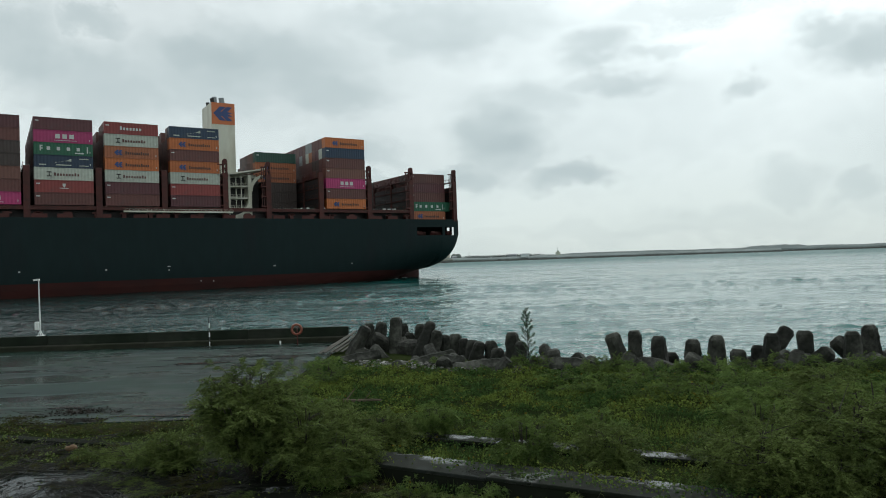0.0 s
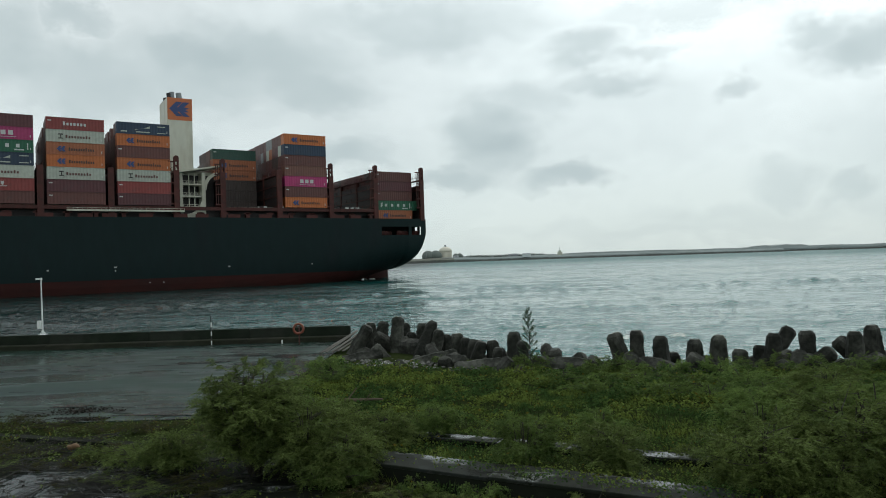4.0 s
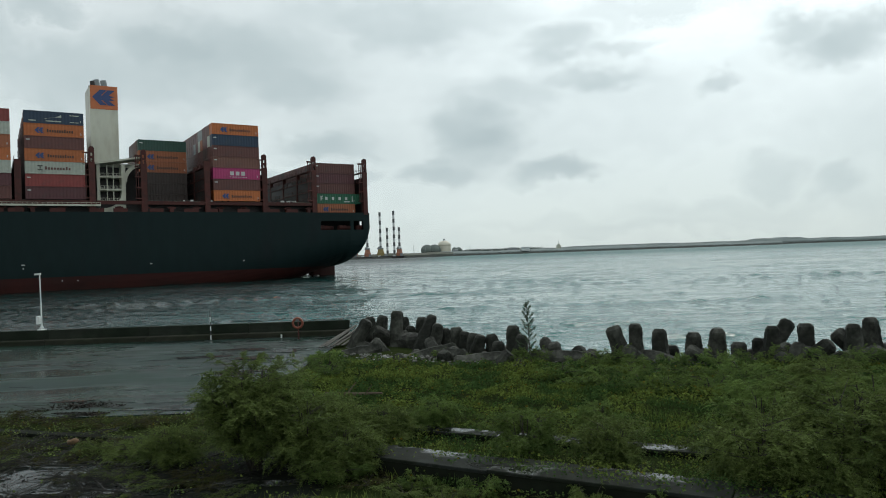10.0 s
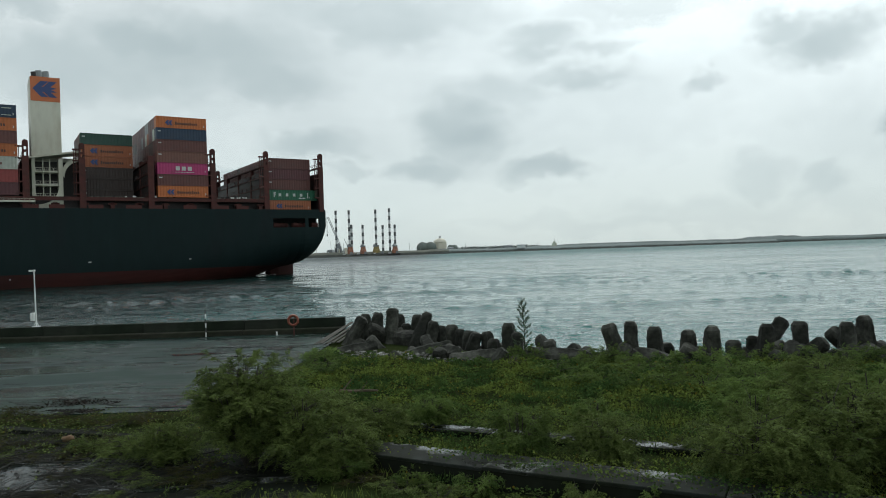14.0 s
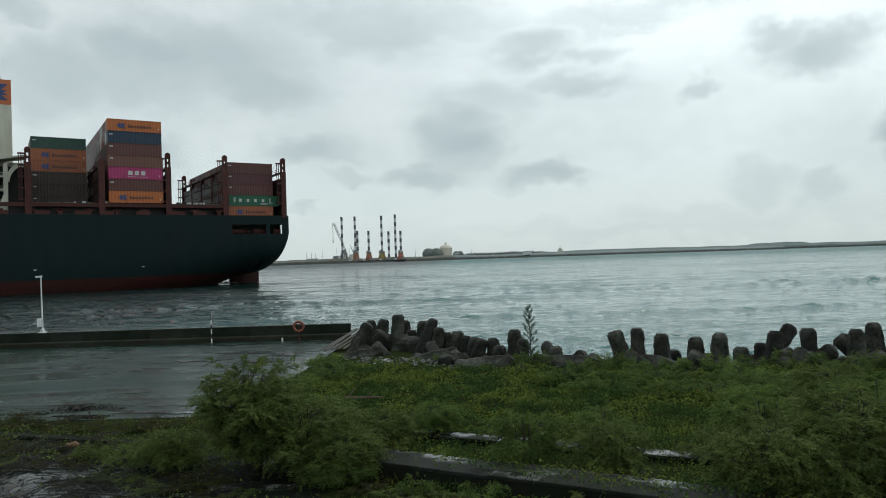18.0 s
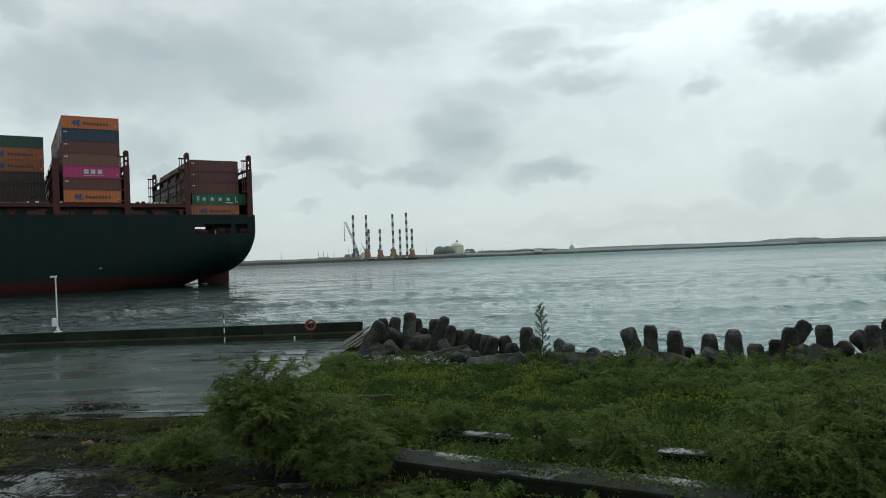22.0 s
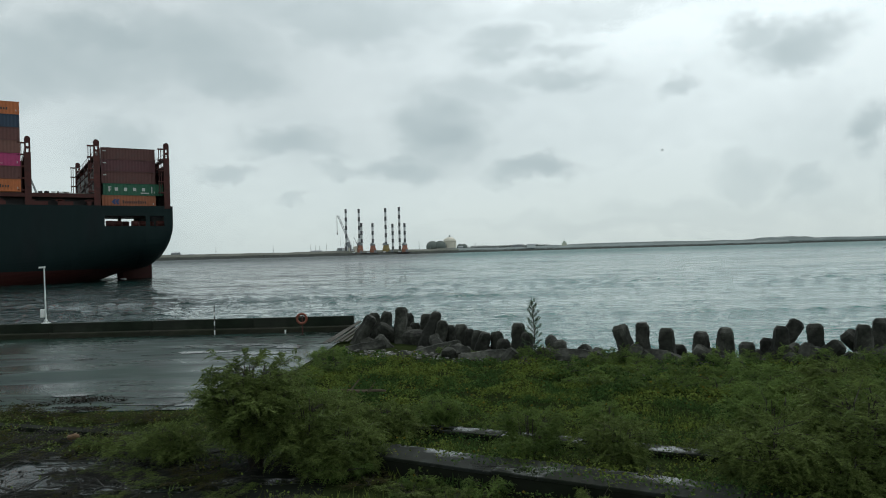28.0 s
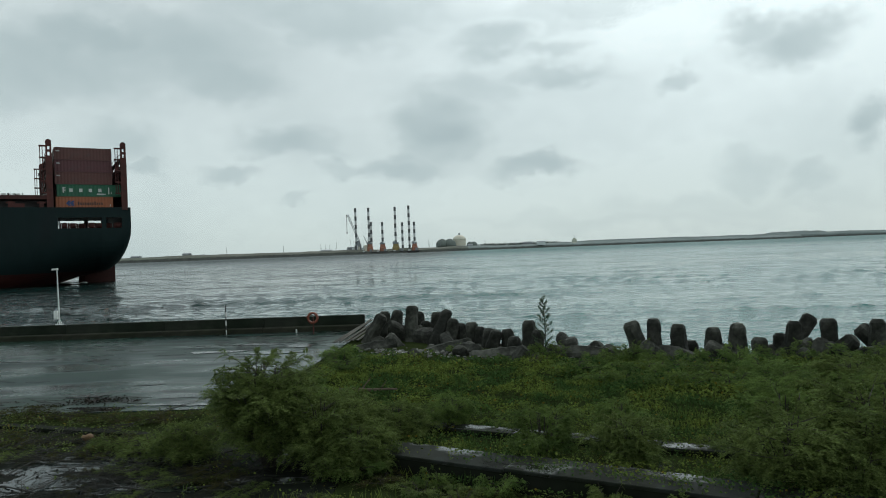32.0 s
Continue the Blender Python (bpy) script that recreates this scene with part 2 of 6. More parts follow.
M["paint_black"] = material("black_paint", (0.02, 0.02, 0.02), 0.5)
M["ring_orange"] = material("lifebuoy_orange", (0.19, 0.048, 0.024), 0.5, grain=0.12)
M["land"] = material("far_shore", (0.135, 0.14, 0.115), 0.9, grain=0.2, grain_scale=0.02, stain=(0.08, 0.1, 0.075), stain_scale=0.01, coords="Object")
M["rock_foot"] = material("wet_rock_foot", (0.075, 0.08, 0.072), 0.9, grain=0.3, grain_scale=0.15)
M["rig_yellow"] = material("rig_yellow", (0.26, 0.2, 0.07), 0.6, grain=0.15, grain_scale=0.1)
# distant bank and breakwater: air haze put into a paler base colour
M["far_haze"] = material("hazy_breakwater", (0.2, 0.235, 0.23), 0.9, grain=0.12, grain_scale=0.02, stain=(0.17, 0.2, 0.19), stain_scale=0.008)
M["rig_orange"] = material("rig_orange", (0.30, 0.125, 0.075), 0.6, grain=0.15, grain_scale=0.1)
M["rig_black"] = material("rig_leg_black", (0.10, 0.105, 0.11), 0.6)
M["rig_white"] = material("rig_leg_white", (0.6, 0.62, 0.62), 0.6)
M["far_grey"] = material("far_structure_grey", (0.22, 0.24, 0.25), 0.8, grain=0.15, grain_scale=0.1)
M["tank"] = material("tank_cream", (0.6, 0.57, 0.47), 0.6, grain=0.06, grain_scale=0.05)
M["far_tree"] = material("far_tree_green", (0.13, 0.155, 0.14), 0.9, grain=0.2, grain_scale=0.1)
# tree green lightened, distance haze included in the colour
M["far_wood"] = material("far_tree_haze", (0.20, 0.225, 0.21), 0.9, grain=0.2, grain_scale=0.1)
M["bird"] = material("bird_dark", (0.04, 0.038, 0.036), 0.7)
M["foam"] = material("foam", (0.7, 0.74, 0.73), 0.7, grain=0.2)


def water_material():
    m = bpy.data.materials.new("harbour_water")
    m.use_nodes = True
    n, l = m.node_tree.nodes, m.node_tree.links
    b = n["Principled BSDF"]
    b.inputs["Base Color"].default_value = (0.012, 0.040, 0.038, 1)
    b.inputs["IOR"].default_value = 1.333
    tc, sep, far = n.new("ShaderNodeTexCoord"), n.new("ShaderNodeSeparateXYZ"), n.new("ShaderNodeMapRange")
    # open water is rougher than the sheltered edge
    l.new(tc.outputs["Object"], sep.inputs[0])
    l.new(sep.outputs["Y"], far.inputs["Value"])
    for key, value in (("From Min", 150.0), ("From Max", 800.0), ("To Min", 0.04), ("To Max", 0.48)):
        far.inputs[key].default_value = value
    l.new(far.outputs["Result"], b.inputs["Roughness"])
    height = None
    for scale, size, stretch, turn in ((0.08, 0.4, (0.25, 1, 1), -7), (0.7, 0.44, (0.6, 1, 1), 8), (2.2, 0.07, (0.7, 1, 1), 0)):
        mp, tx, mul = n.new("ShaderNodeMapping"), n.new("ShaderNodeTexNoise"), n.new("ShaderNodeMath")
        mp.inputs["Scale"].default_value, mp.inputs["Rotation"].default_value = stretch, (0, 0, radians(turn))
        l.new(tc.outputs["Object"], mp.inputs["Vector"])
        l.new(mp.outputs["Vector"], tx.inputs["Vector"])
        tx.inputs["Scale"].default_value, tx.inputs["Detail"].default_value = scale, 4.0
        mul.operation, mul.inputs[1].default_value = "MULTIPLY", size
        l.new(tx.outputs["Fac"], mul.inputs[0])
        if scale == 0.7:
            # peaked crests, out where the sheet is coarse
            peak, out, scaled = n.new("ShaderNodeMath"), n.new("ShaderNodeMapRange"), n.new("ShaderNodeMath")
            peak.operation, peak.inputs[1].default_value = "POWER", 3.0
            l.new(tx.outputs["Fac"], peak.inputs[0])
            l.new(sep.outputs["Y"], out.inputs["Value"])
            for key, value in (("From Min", 70.0), ("From Max", 170.0), ("To Min", 0.8), ("To Max", 1.0)):
                out.inputs[key].default_value = value
            scaled.operation = "MULTIPLY"
            l.new(peak.outputs[0], scaled.inputs[0])
            l.new(out.outputs["Result"], scaled.inputs[1])
            l.new(scaled.outputs[0], mul.inputs[0])
        if height is None:
            height = mul.outputs[0]
        else:
            add = n.new("ShaderNodeMath")
            l.new(height, add.inputs[0])
            l.new(mul.outputs[0], add.inputs[1])
            height = add.outputs[0]
    # gusts, and calmer water in the lee of the quay
    lee, gmp, gust, gr, g1, g2 = (n.new("ShaderNode" + k) for k in ("MapRange", "Mapping", "TexNoise", "MapRange", "Math", "Math"))
    l.new(sep.outputs["X"], lee.inputs["Value"])
    gmp.inputs["Scale"].default_value = (0.3, 1, 1)
    l.new(tc.outputs["Object"], gmp.inputs["Vector"])
    l.new(gmp.outputs["Vector"], gust.inputs["Vector"])
    gust.inputs["Scale"].default_value, gust.inputs["Detail"].default_value = 0.045, 4.0
    l.new(gust.outputs["Fac"], gr.inputs["Value"])
    for node, values in ((lee, (-34.0, 2.0, 1.9, 0.95)), (gr, (0.35, 0.65, 0.5, 1.6))):
        for key, value in zip(("From Min", "From Max", "To Min", "To Max"), values):
            node.inputs[key].default_value = value
    for node, first, second in ((g1, lee.outputs["Result"], gr.outputs["Result"]), (g2, g1.outputs[0], height)):
        node.operation = "MULTIPLY"
        l.new(first, node.inputs[0])
        l.new(second, node.inputs[1])
    # colour darkened by the quay to imitate the hull's reflection, greener in the open
    tint, tmix = n.new("ShaderNodeMapRange"), n.new("ShaderNodeMix")
    l.new(sep.outputs["X"], tint.inputs["Value"])
    tint.inputs["From Min"].default_value, tint.inputs["From Max"].default_value = -40.0, 4.0
    tmix.data_type = "RGBA"
    tmix.inputs["A"].default_value, tmix.inputs["B"].default_value = (0.004, 0.02, 0.018, 1), (0.001, 0.085, 0.077, 1)
    l.new(tint.outputs["Result"], tmix.inputs["Factor"])
    l.new(tmix.outputs["Result"], b.inputs["Base Color"])
    bp = n.new("ShaderNodeBump")
    bp.inputs["Strength"].default_value, bp.inputs["Distance"].default_value = 1.0, 1.5
    l.new(g2.outputs[0], bp.inputs["Height"])
    l.new(bp.outputs["Normal"], b.inputs["Normal"])
    return m


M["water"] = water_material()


# ---- mesh helpers ----
def box(bm, x0, y0, z0, x1, y1, z1):
    v = [bm.verts.new(p) for p in ((x0, y0, z0), (x1, y0, z0), (x1, y1, z0), (x0, y1, z0), (x0, y0, z1), (x1, y0, z1), (x1, y1, z1), (x0, y1, z1))]
    for f in ((3, 2, 1, 0), (4, 5, 6, 7), (0, 1, 5, 4), (1, 2, 6, 5), (2, 3, 7, 6), (3, 0, 4, 7)):
        bm.faces.new([v[i] for i in f])
    return v


def tube(bm, a, b, r0, r1=None, sides=8, cap=True):
    """A tapered round bar from a to b."""
    a, b = Vector(a), Vector(b)
    r1 = r0 if r1 is None else r1
    q = (b - a).to_track_quat("Z", "Y")
    rings = []
    for c, r in ((a, r0), (b, r1)):
        rings.append([bm.verts.new(c + q @ Vector((r * math.cos(2 * math.pi * i / sides), r * math.sin(2 * math.pi * i / sides), 0))) for i in range(sides)])
    for i in range(sides):
        j = (i + 1) % sides
        bm.faces.new((rings[0][i], rings[0][j], rings[1][j], rings[1][i]))
    if cap:
        bm.faces.new(rings[0][::-1])
        bm.faces.new(rings[1])


def beam(bm, a, b, w, h):
    """A rectangular bar from a to b, w across and h high."""
    a, b = Vector(a), Vector(b)
    d = (b - a).normalized()
    side = d.cross(Vector((0, 0, 1)))
    side = side.normalized() if side.length > 1e-4 else Vector((1, 0, 0))
    up = side.cross(d)
    v = []
    for c in (a, b):
        for sx, sz in ((-1, -1), (1, -1), (1, 1), (-1, 1)):
            v.append(bm.verts.new(c + side * sx * w / 2 + up * sz * h / 2))
    for f in ((0, 1, 2, 3), (7, 6, 5, 4), (0, 4, 5, 1), (1, 5, 6, 2), (2, 6, 7, 3), (3, 7, 4, 0)):
        bm.faces.new([v[i] for i in f])


def mesh_of(bm, name, mats, smooth=False):
    bmesh.ops.recalc_face_normals(bm, faces=bm.faces)
    me = bpy.data.meshes.new(name)
    bm.to_mesh(me)
    bm.free()
    for m in mats if isinstance(mats, (list, tuple)) else [mats]:
        me.materials.append(m)
    if smooth:
        me.shade_smooth()
    return me


def part(name, bm, mat, parent, label="", smooth=False):
    ob = new(name, mesh_of(bm, name, mat, smooth))
    ob.parent = parent
    if label:
        tagged(ob, label)
    return ob


def thing(name, label, category, group="", kind="", m=None):
    ob = new(name)
    ob.empty_display_size = 0.3
    tagged(ob, label, category, group, kind)
    if m is not None:
        ob.matrix_basis = m
    return ob


def solid(name, bm, mat, label, category, group="", kind="", m=None, smooth=False):
    ob = new(name, mesh_of(bm, name, mat, smooth))
    tagged(ob, label, category, group, kind)
    if m is not None:
        ob.matrix_basis = m
    return ob


def quads(name, verts, mat, per=4):
    """A mesh of loose quads from an array of corners."""
    verts = np.asarray(verts, dtype=np.float32).reshape(-1, 3)
    nq = len(verts) // per
    me = bpy.data.meshes.new(name)
    me.vertices.add(len(verts))
    me.vertices.foreach_set("co", verts.ravel())
    me.loops.add(len(verts))
    me.loops.foreach_set("vertex_index", np.arange(len(verts), dtype=np.int32))
    me.polygons.add(nq)
    me.polygons.foreach_set("loop_start", np.arange(0, len(verts), per, dtype=np.int32))
    me.polygons.foreach_set("loop_total", np.full(nq, per, dtype=np.int32))
    me.materials.append(mat)
    me.update(calc_edges=True)
    return me


RNG = np.random.default_rng(7)


def unit(a):
    return a / np.maximum(np.linalg.norm(a, axis=-1, keepdims=True), 1e-9)


def leaves(centres, along, length, width, lift=0.5):
    """Pointed quads at centres, pointing along, turned at random about their length."""
    n = len(centres)
    along = unit(along)
    ref = unit(RNG.normal(size=(n, 3)) + np.array([0, 0, lift]))
    side = unit(np.cross(along, ref))
    length, width = np.broadcast_to(length, (n,))[:, None], np.broadcast_to(width, (n,))[:, None]
    a = centres - along * length * 0.5
    b = centres + along * length * 0.5
    mid = centres - along * length * 0.05
    return np.stack([a, mid + side * width * 0.5, b, mid - side * width * 0.5], axis=1)


def leaflets(roots, along, length, width, lift=0.5):
    """Small triangular leaflets growing from roots along a direction."""
    ref = unit(RNG.normal(size=roots.shape) + np.array([0, 0, lift]))
    side = unit(np.cross(along, ref)) * width[:, None] * 0.5
    base = roots + along * length[:, None] * 0.15
    return np.stack([base + side, roots + along * length[:, None], base - side], axis=1)


# ---- the large setting: water, ground, sky ----
def water_mesh():
    """One sheet to the horizon, with short wind waves and a slow swell; finer near the shore."""
    u = np.concatenate([[-60, -6, -2.2, -1.1], np.linspace(-0.74, 0.74, 800), [1.1, 2.2, 6, 60]])
    y, ys = 26.0, [-900.0, -60.0, 10.0]
    while y < 4800:
        ys.append(y)
        y += max(0.14, 0.15 * (y / 45.0) ** 1.3 * (1 + (y / 400.0) ** 2))
    ys = np.array(ys)
    step = np.gradient(ys)
    gy, gu = np.meshgrid(ys, u, indexing="ij")
    gx = gu * (8.0 + np.maximum(gy, 0.0))
    gs = np.repeat(np.maximum(step, 0.12)[:, None], len(u), axis=1)
    z = np.zeros_like(gx)
    rnd = np.random.default_rng(5)
    rough = 0.5 + 0.5 * np.sin(gx * 0.05 + 1.7 * np.sin(gy * 0.06)) * np.sin(gy * 0.19 + 1.6 * np.sin(gx * 0.04)) + 0.45 * np.sin(gx * 0.21 + gy * 0.2) * np.sin(gy * 0.53 + 1.2 * np.sin(gx * 0.13))
    rough = np.clip(rough + 0.25 * np.sin(gx * 0.67 + 1.1) * np.sin(gy * 1.1 + gx * 0.2), 0.1, 1.9) * (1.2 - 0.65 * np.clip((gx / np.maximum(gy, 20.0) + 0.15) / 0.5, 0, 1))
    # swell
    for i in range(16):
        lam = 4.0 * (26.0 / 4.0) ** (i / 15.0)
        turn = radians(-82) + rnd.normal() * (0.5 if lam < 9 else 0.2)
        k = 2 * math.pi / lam
        phase = k * (gx * math.cos(turn) + gy * math.sin(turn)) + rnd.uniform(0, 6.28) + 0.9 * np.sin(gx * 0.11 * rnd.uniform(0.5, 1.5) + i) * np.sin(gy * 0.05 + 2 * i)
        z += 0.0065 * lam ** 0.75 * np.clip(lam / (2.2 * gs) - 0.7, 0.0, 1.0) * np.sin(phase)
    # wind chop: short-crested, in rougher and calmer patches
    chop = np.zeros_like(z)
    for i in range(44):
        lam = 0.5 * (2.2 / 0.5) ** (i / 43.0)
        turn = radians(-84) + rnd.normal() * 0.62
        k = 2 * math.pi / lam
        phase = k * (gx * math.cos(turn) + gy * math.sin(turn)) + rnd.uniform(0, 6.28) + 1.3 * np.sin(gx * 0.23 * rnd.uniform(0.6, 1.5) + i) * np.sin(gy * 0.17 + 2 * i)
        chop += lam ** 0.45 * np.clip(lam / (2.2 * gs) - 0.6, 0.0, 1.0) * (np.sin(phase) + 0.25 * np.sin(2 * phase + 1.4))
    near = (gy > 40) & (gy < 70) & (np.abs(gu) < 0.7)
    chop /= chop[near].std()
    # crests sharper than troughs
    z += 0.031 * rough * (chop + 0.22 * chop * chop) * np.clip(1.5 - gs / 1.6, 0.0, 1.0)
    # a few long crests of the wake and short steep wavelets
    for i in range(760):
        y0 = 38.0 * (130.0 / 38.0) ** rnd.random()
        x0 = rnd.uniform(-0.72, 0.72) * (8 + y0)
        far = (y0 / 60.0) ** 0.85
        front, amp = rnd.uniform(0.16, 0.3) * far, rnd.uniform(0.06, 0.2) * far ** 0.8
        wide = (0.2 + 1.0 * rnd.random() ** 2) * far
        if i < 22:
            wide, amp, front = rnd.uniform(4.0, 14.0) * far, 0.3 * far ** 0.75, 0.42 * far
        if i < 9:
            # one long broken crest rolling in, and a fainter one beyond it
            y0, x0 = (77.0 + rnd.uniform(-0.5, 0.5), -1.0 + 7.5 * i) if i < 5 else (118.0 + rnd.uniform(-1.5, 1.5), 14.0 * (i - 4))
            wide, amp, front = rnd.uniform(3.0, 6.0), rnd.uniform(0.4, 0.55), 0.5
        r0, r1 = np.searchsorted(ys, (y0 - 2.2 * front, y0 + 5.0 * front))
        c0, c1 = np.searchsorted(u, ((x0 - 2.2 * wide) / (8 + y0), (x0 + 2.2 * wide) / (8 + y0)))
        px, py = gx[r0:r1, c0:c1], gy[r0:r1, c0:c1]
        d = py - y0 - 0.10 * rnd.normal() * (px - x0) - 0.03 / wide * (px - x0) ** 2
        z[r0:r1, c0:c1] += amp * (0.8 + 0.35 * np.sin(px * 1.9 + i)) * np.exp(-(d / np.where(d < 0, front, 2.2 * front)) ** 2 - ((px - x0) / wide) ** 2)
    gust = 0.75 + 0.35 * np.sin(gx * 0.031 + 1.3 * np.sin(gy * 0.021)) * np.sin(gy * 0.047 + 0.6)
    z = z * gust
    z[np.abs(gu) > 0.9] = 0.0
    z[gy < 20] = 0.0
    nr, nc = gx.shape
    verts = np.stack([gx, gy, z], axis=-1).reshape(-1, 3)
    idx = np.arange(nr * nc).reshape(nr, nc)
    faces = np.stack([idx[:-1, :-1], idx[:-1, 1:], idx[1:, 1:], idx[1:, :-1]], axis=-1).reshape(-1, 4)
    me = bpy.data.meshes.new("water")
    me.vertices.add(len(verts))
    me.vertices.foreach_set("co", verts.astype(np.float32).ravel())
    me.loops.add(faces.size)
    me.loops.foreach_set("vertex_index", faces.astype(np.int32).ravel())
    me.polygons.add(len(faces))
    me.polygons.foreach_set("loop_start", np.arange(0, faces.size, 4, dtype=np.int32))
    me.polygons.foreach_set("loop_total", np.full(len(faces), 4, dtype=np.int32))
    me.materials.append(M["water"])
    me.update(calc_edges=True)
    me.shade_smooth()
    return me


def setting():
    water = tagged(new("water", water_mesh()), "rippled grey-green harbour water under an overcast sky", "water", kind="structure")
    # land under and behind the camera; its front edge is the shoreline
    bm = bmesh.new()
    edge = [(-420, 42.9), (-6.0, 42.9), (-5.2, 38.5), (-1.5, 35.0), (3.0, 31.4), (8.0, 29.6), (16.0, 27.8), (30.0, 25.5), (420, 10.0), (420, -420), (-420, -420)]
    top = [bm.verts.new((x, y, -0.02)) for x, y in edge]
    low = [bm.verts.new((x * 1.01, y + 2.5 if y > 0 else y, -4.0)) for x, y in edge]
    bm.faces.new(top)
    for i in range(len(edge)):
        j = (i + 1) % len(edge)
        bm.faces.new((top[i], low[i], low[j], top[j]))
    solid("ground", bm, M["soil"], "dark wet soil of the weedy shore", "ground", kind="structure")
    # wet concrete apron of the quay
    bm = bmesh.new()
    v = box(bm, -70.0, 21.6, -0.16, -5.6, 42.2, 0.006)
    v[1].co.x = v[5].co.x = -6.6
    solid("pavement", bm, M["concrete_wet"], "wet grey concrete quay apron with puddles", "pavement", kind="structure")
    return water


WATER = -0.8
WATER_SHEET = setting()


def cloud_material(clouds, veil_size):
    m = bpy.data.materials.new("cloud_veil")
    m.use_nodes = True
    n, l = m.node_tree.nodes, m.node_tree.links
    n.clear()
    out, mixs, tr, em = n.new("ShaderNodeOutputMaterial"), n.new("ShaderNodeMixShader"), n.new("ShaderNodeBsdfTransparent"), n.new("ShaderNodeEmission")

    def math_node(op, a, b=None, clamp=False):
        x = n.new("ShaderNodeMath")
        x.operation, x.use_clamp = op, clamp
        for i, value in enumerate((a, b)):
            if value is None:
                continue
            if hasattr(value, "is_linked"):
                l.new(value, x.inputs[i])
            else:
                x.inputs[i].default_value = value
        return x.outputs[0]

    tc, sep = n.new("ShaderNodeTexCoord"), n.new("ShaderNodeSeparateXYZ")
    l.new(tc.outputs["Object"], sep.inputs[0])
    u = math_node("DIVIDE", sep.outputs["X"], sep.outputs["Y"])
    hyp = math_node("SQRT", math_node("ADD", math_node("MULTIPLY", sep.outputs["X"], sep.outputs["X"]), math_node("MULTIPLY", sep.outputs["Y"], sep.outputs["Y"])))
    v = math_node("DIVIDE", sep.outputs["Z"], hyp)
    comb = n.new("ShaderNodeCombineXYZ")
    l.new(u, comb.inputs[0])
    l.new(v, comb.inputs[1])

    def fbm(scale, detail, offset):
        mp, t = n.new("ShaderNodeMapping"), n.new("ShaderNodeTexNoise")
        mp.inputs["Location"].default_value, mp.inputs["Scale"].default_value = (offset, offset * 0.7, offset), (0.75, 1.2, 1)
        l.new(comb.outputs[0], mp.inputs["Vector"])
        l.new(mp.outputs["Vector"], t.inputs["Vector"])
        t.inputs["Scale"].default_value, t.inputs["Detail"].default_value, t.inputs["Roughness"].default_value = scale, detail, 0.55
        return t

    warp = fbm(14.0, 7.0, 3.1)
    wsub, wadd = n.new("ShaderNodeVectorMath"), n.new("ShaderNodeVectorMath")
    wsub.operation, wsub.inputs[1].default_value = "SUBTRACT", (0.5, 0.5, 0.5)
    l.new(warp.outputs["Color"], wsub.inputs[0])
    wsc = n.new("ShaderNodeVectorMath")
    wsc.operation, wsc.inputs["Scale"].default_value = "SCALE", 0.1
    l.new(wsub.outputs[0], wsc.inputs[0])
    l.new(comb.outputs[0], wadd.inputs[0])
    l.new(wsc.outputs[0], wadd.inputs[1])
    total = None
    for cu, cv, ru, rv, weight in clouds:
        s, mul, ln = n.new("ShaderNodeVectorMath"), n.new("ShaderNodeVectorMath"), n.new("ShaderNodeVectorMath")
        s.operation, s.inputs[1].default_value = "SUBTRACT", (cu, cv, 0)
        mul.operation, mul.inputs[1].default_value = "MULTIPLY", (1 / ru, 1 / rv, 0)
        ln.operation = "LENGTH"
        l.new(wadd.outputs[0], s.inputs[0])
        l.new(s.outputs[0], mul.inputs[0])
        l.new(mul.outputs[0], ln.inputs[0])
        r = n.new("ShaderNodeMapRange")
        r.interpolation_type = "SMOOTHSTEP"
        for key, value in (("From Min", 0.22), ("From Max", 1.22), ("To Min", weight), ("To Max", 0.0)):
            r.inputs[key].default_value = value
        l.new(ln.outputs["Value"], r.inputs["Value"])
        total = r.outputs["Result"] if total is None else math_node("MAXIMUM", total, r.outputs["Result"])
    soft = fbm(4.5, 7.0, 1.3)
    fine = fbm(20.0, 6.0, 5.7)
    veil = math_node("MULTIPLY", math_node("SUBTRACT", soft.outputs["Fac"], 0.42), 1.15 * veil_size, True)
    dens = math_node("ADD", math_node("MULTIPLY", total, math_node("ADD", math_node("MULTIPLY", fine.outputs["Fac"], 0.6), 0.85)), veil, True)
    l.new(math_node("MULTIPLY", dens, 0.95), mixs.inputs["Fac"])
    em.inputs["Color"].default_value, em.inputs["Strength"].default_value = (0.43, 0.53, 0.56, 1), 1.0
    l.new(tr.outputs[0], mixs.inputs[1])
    l.new(em.outputs[0], mixs.inputs[2])
    l.new(mixs.outputs[0], out.inputs["Surface"])
    return m


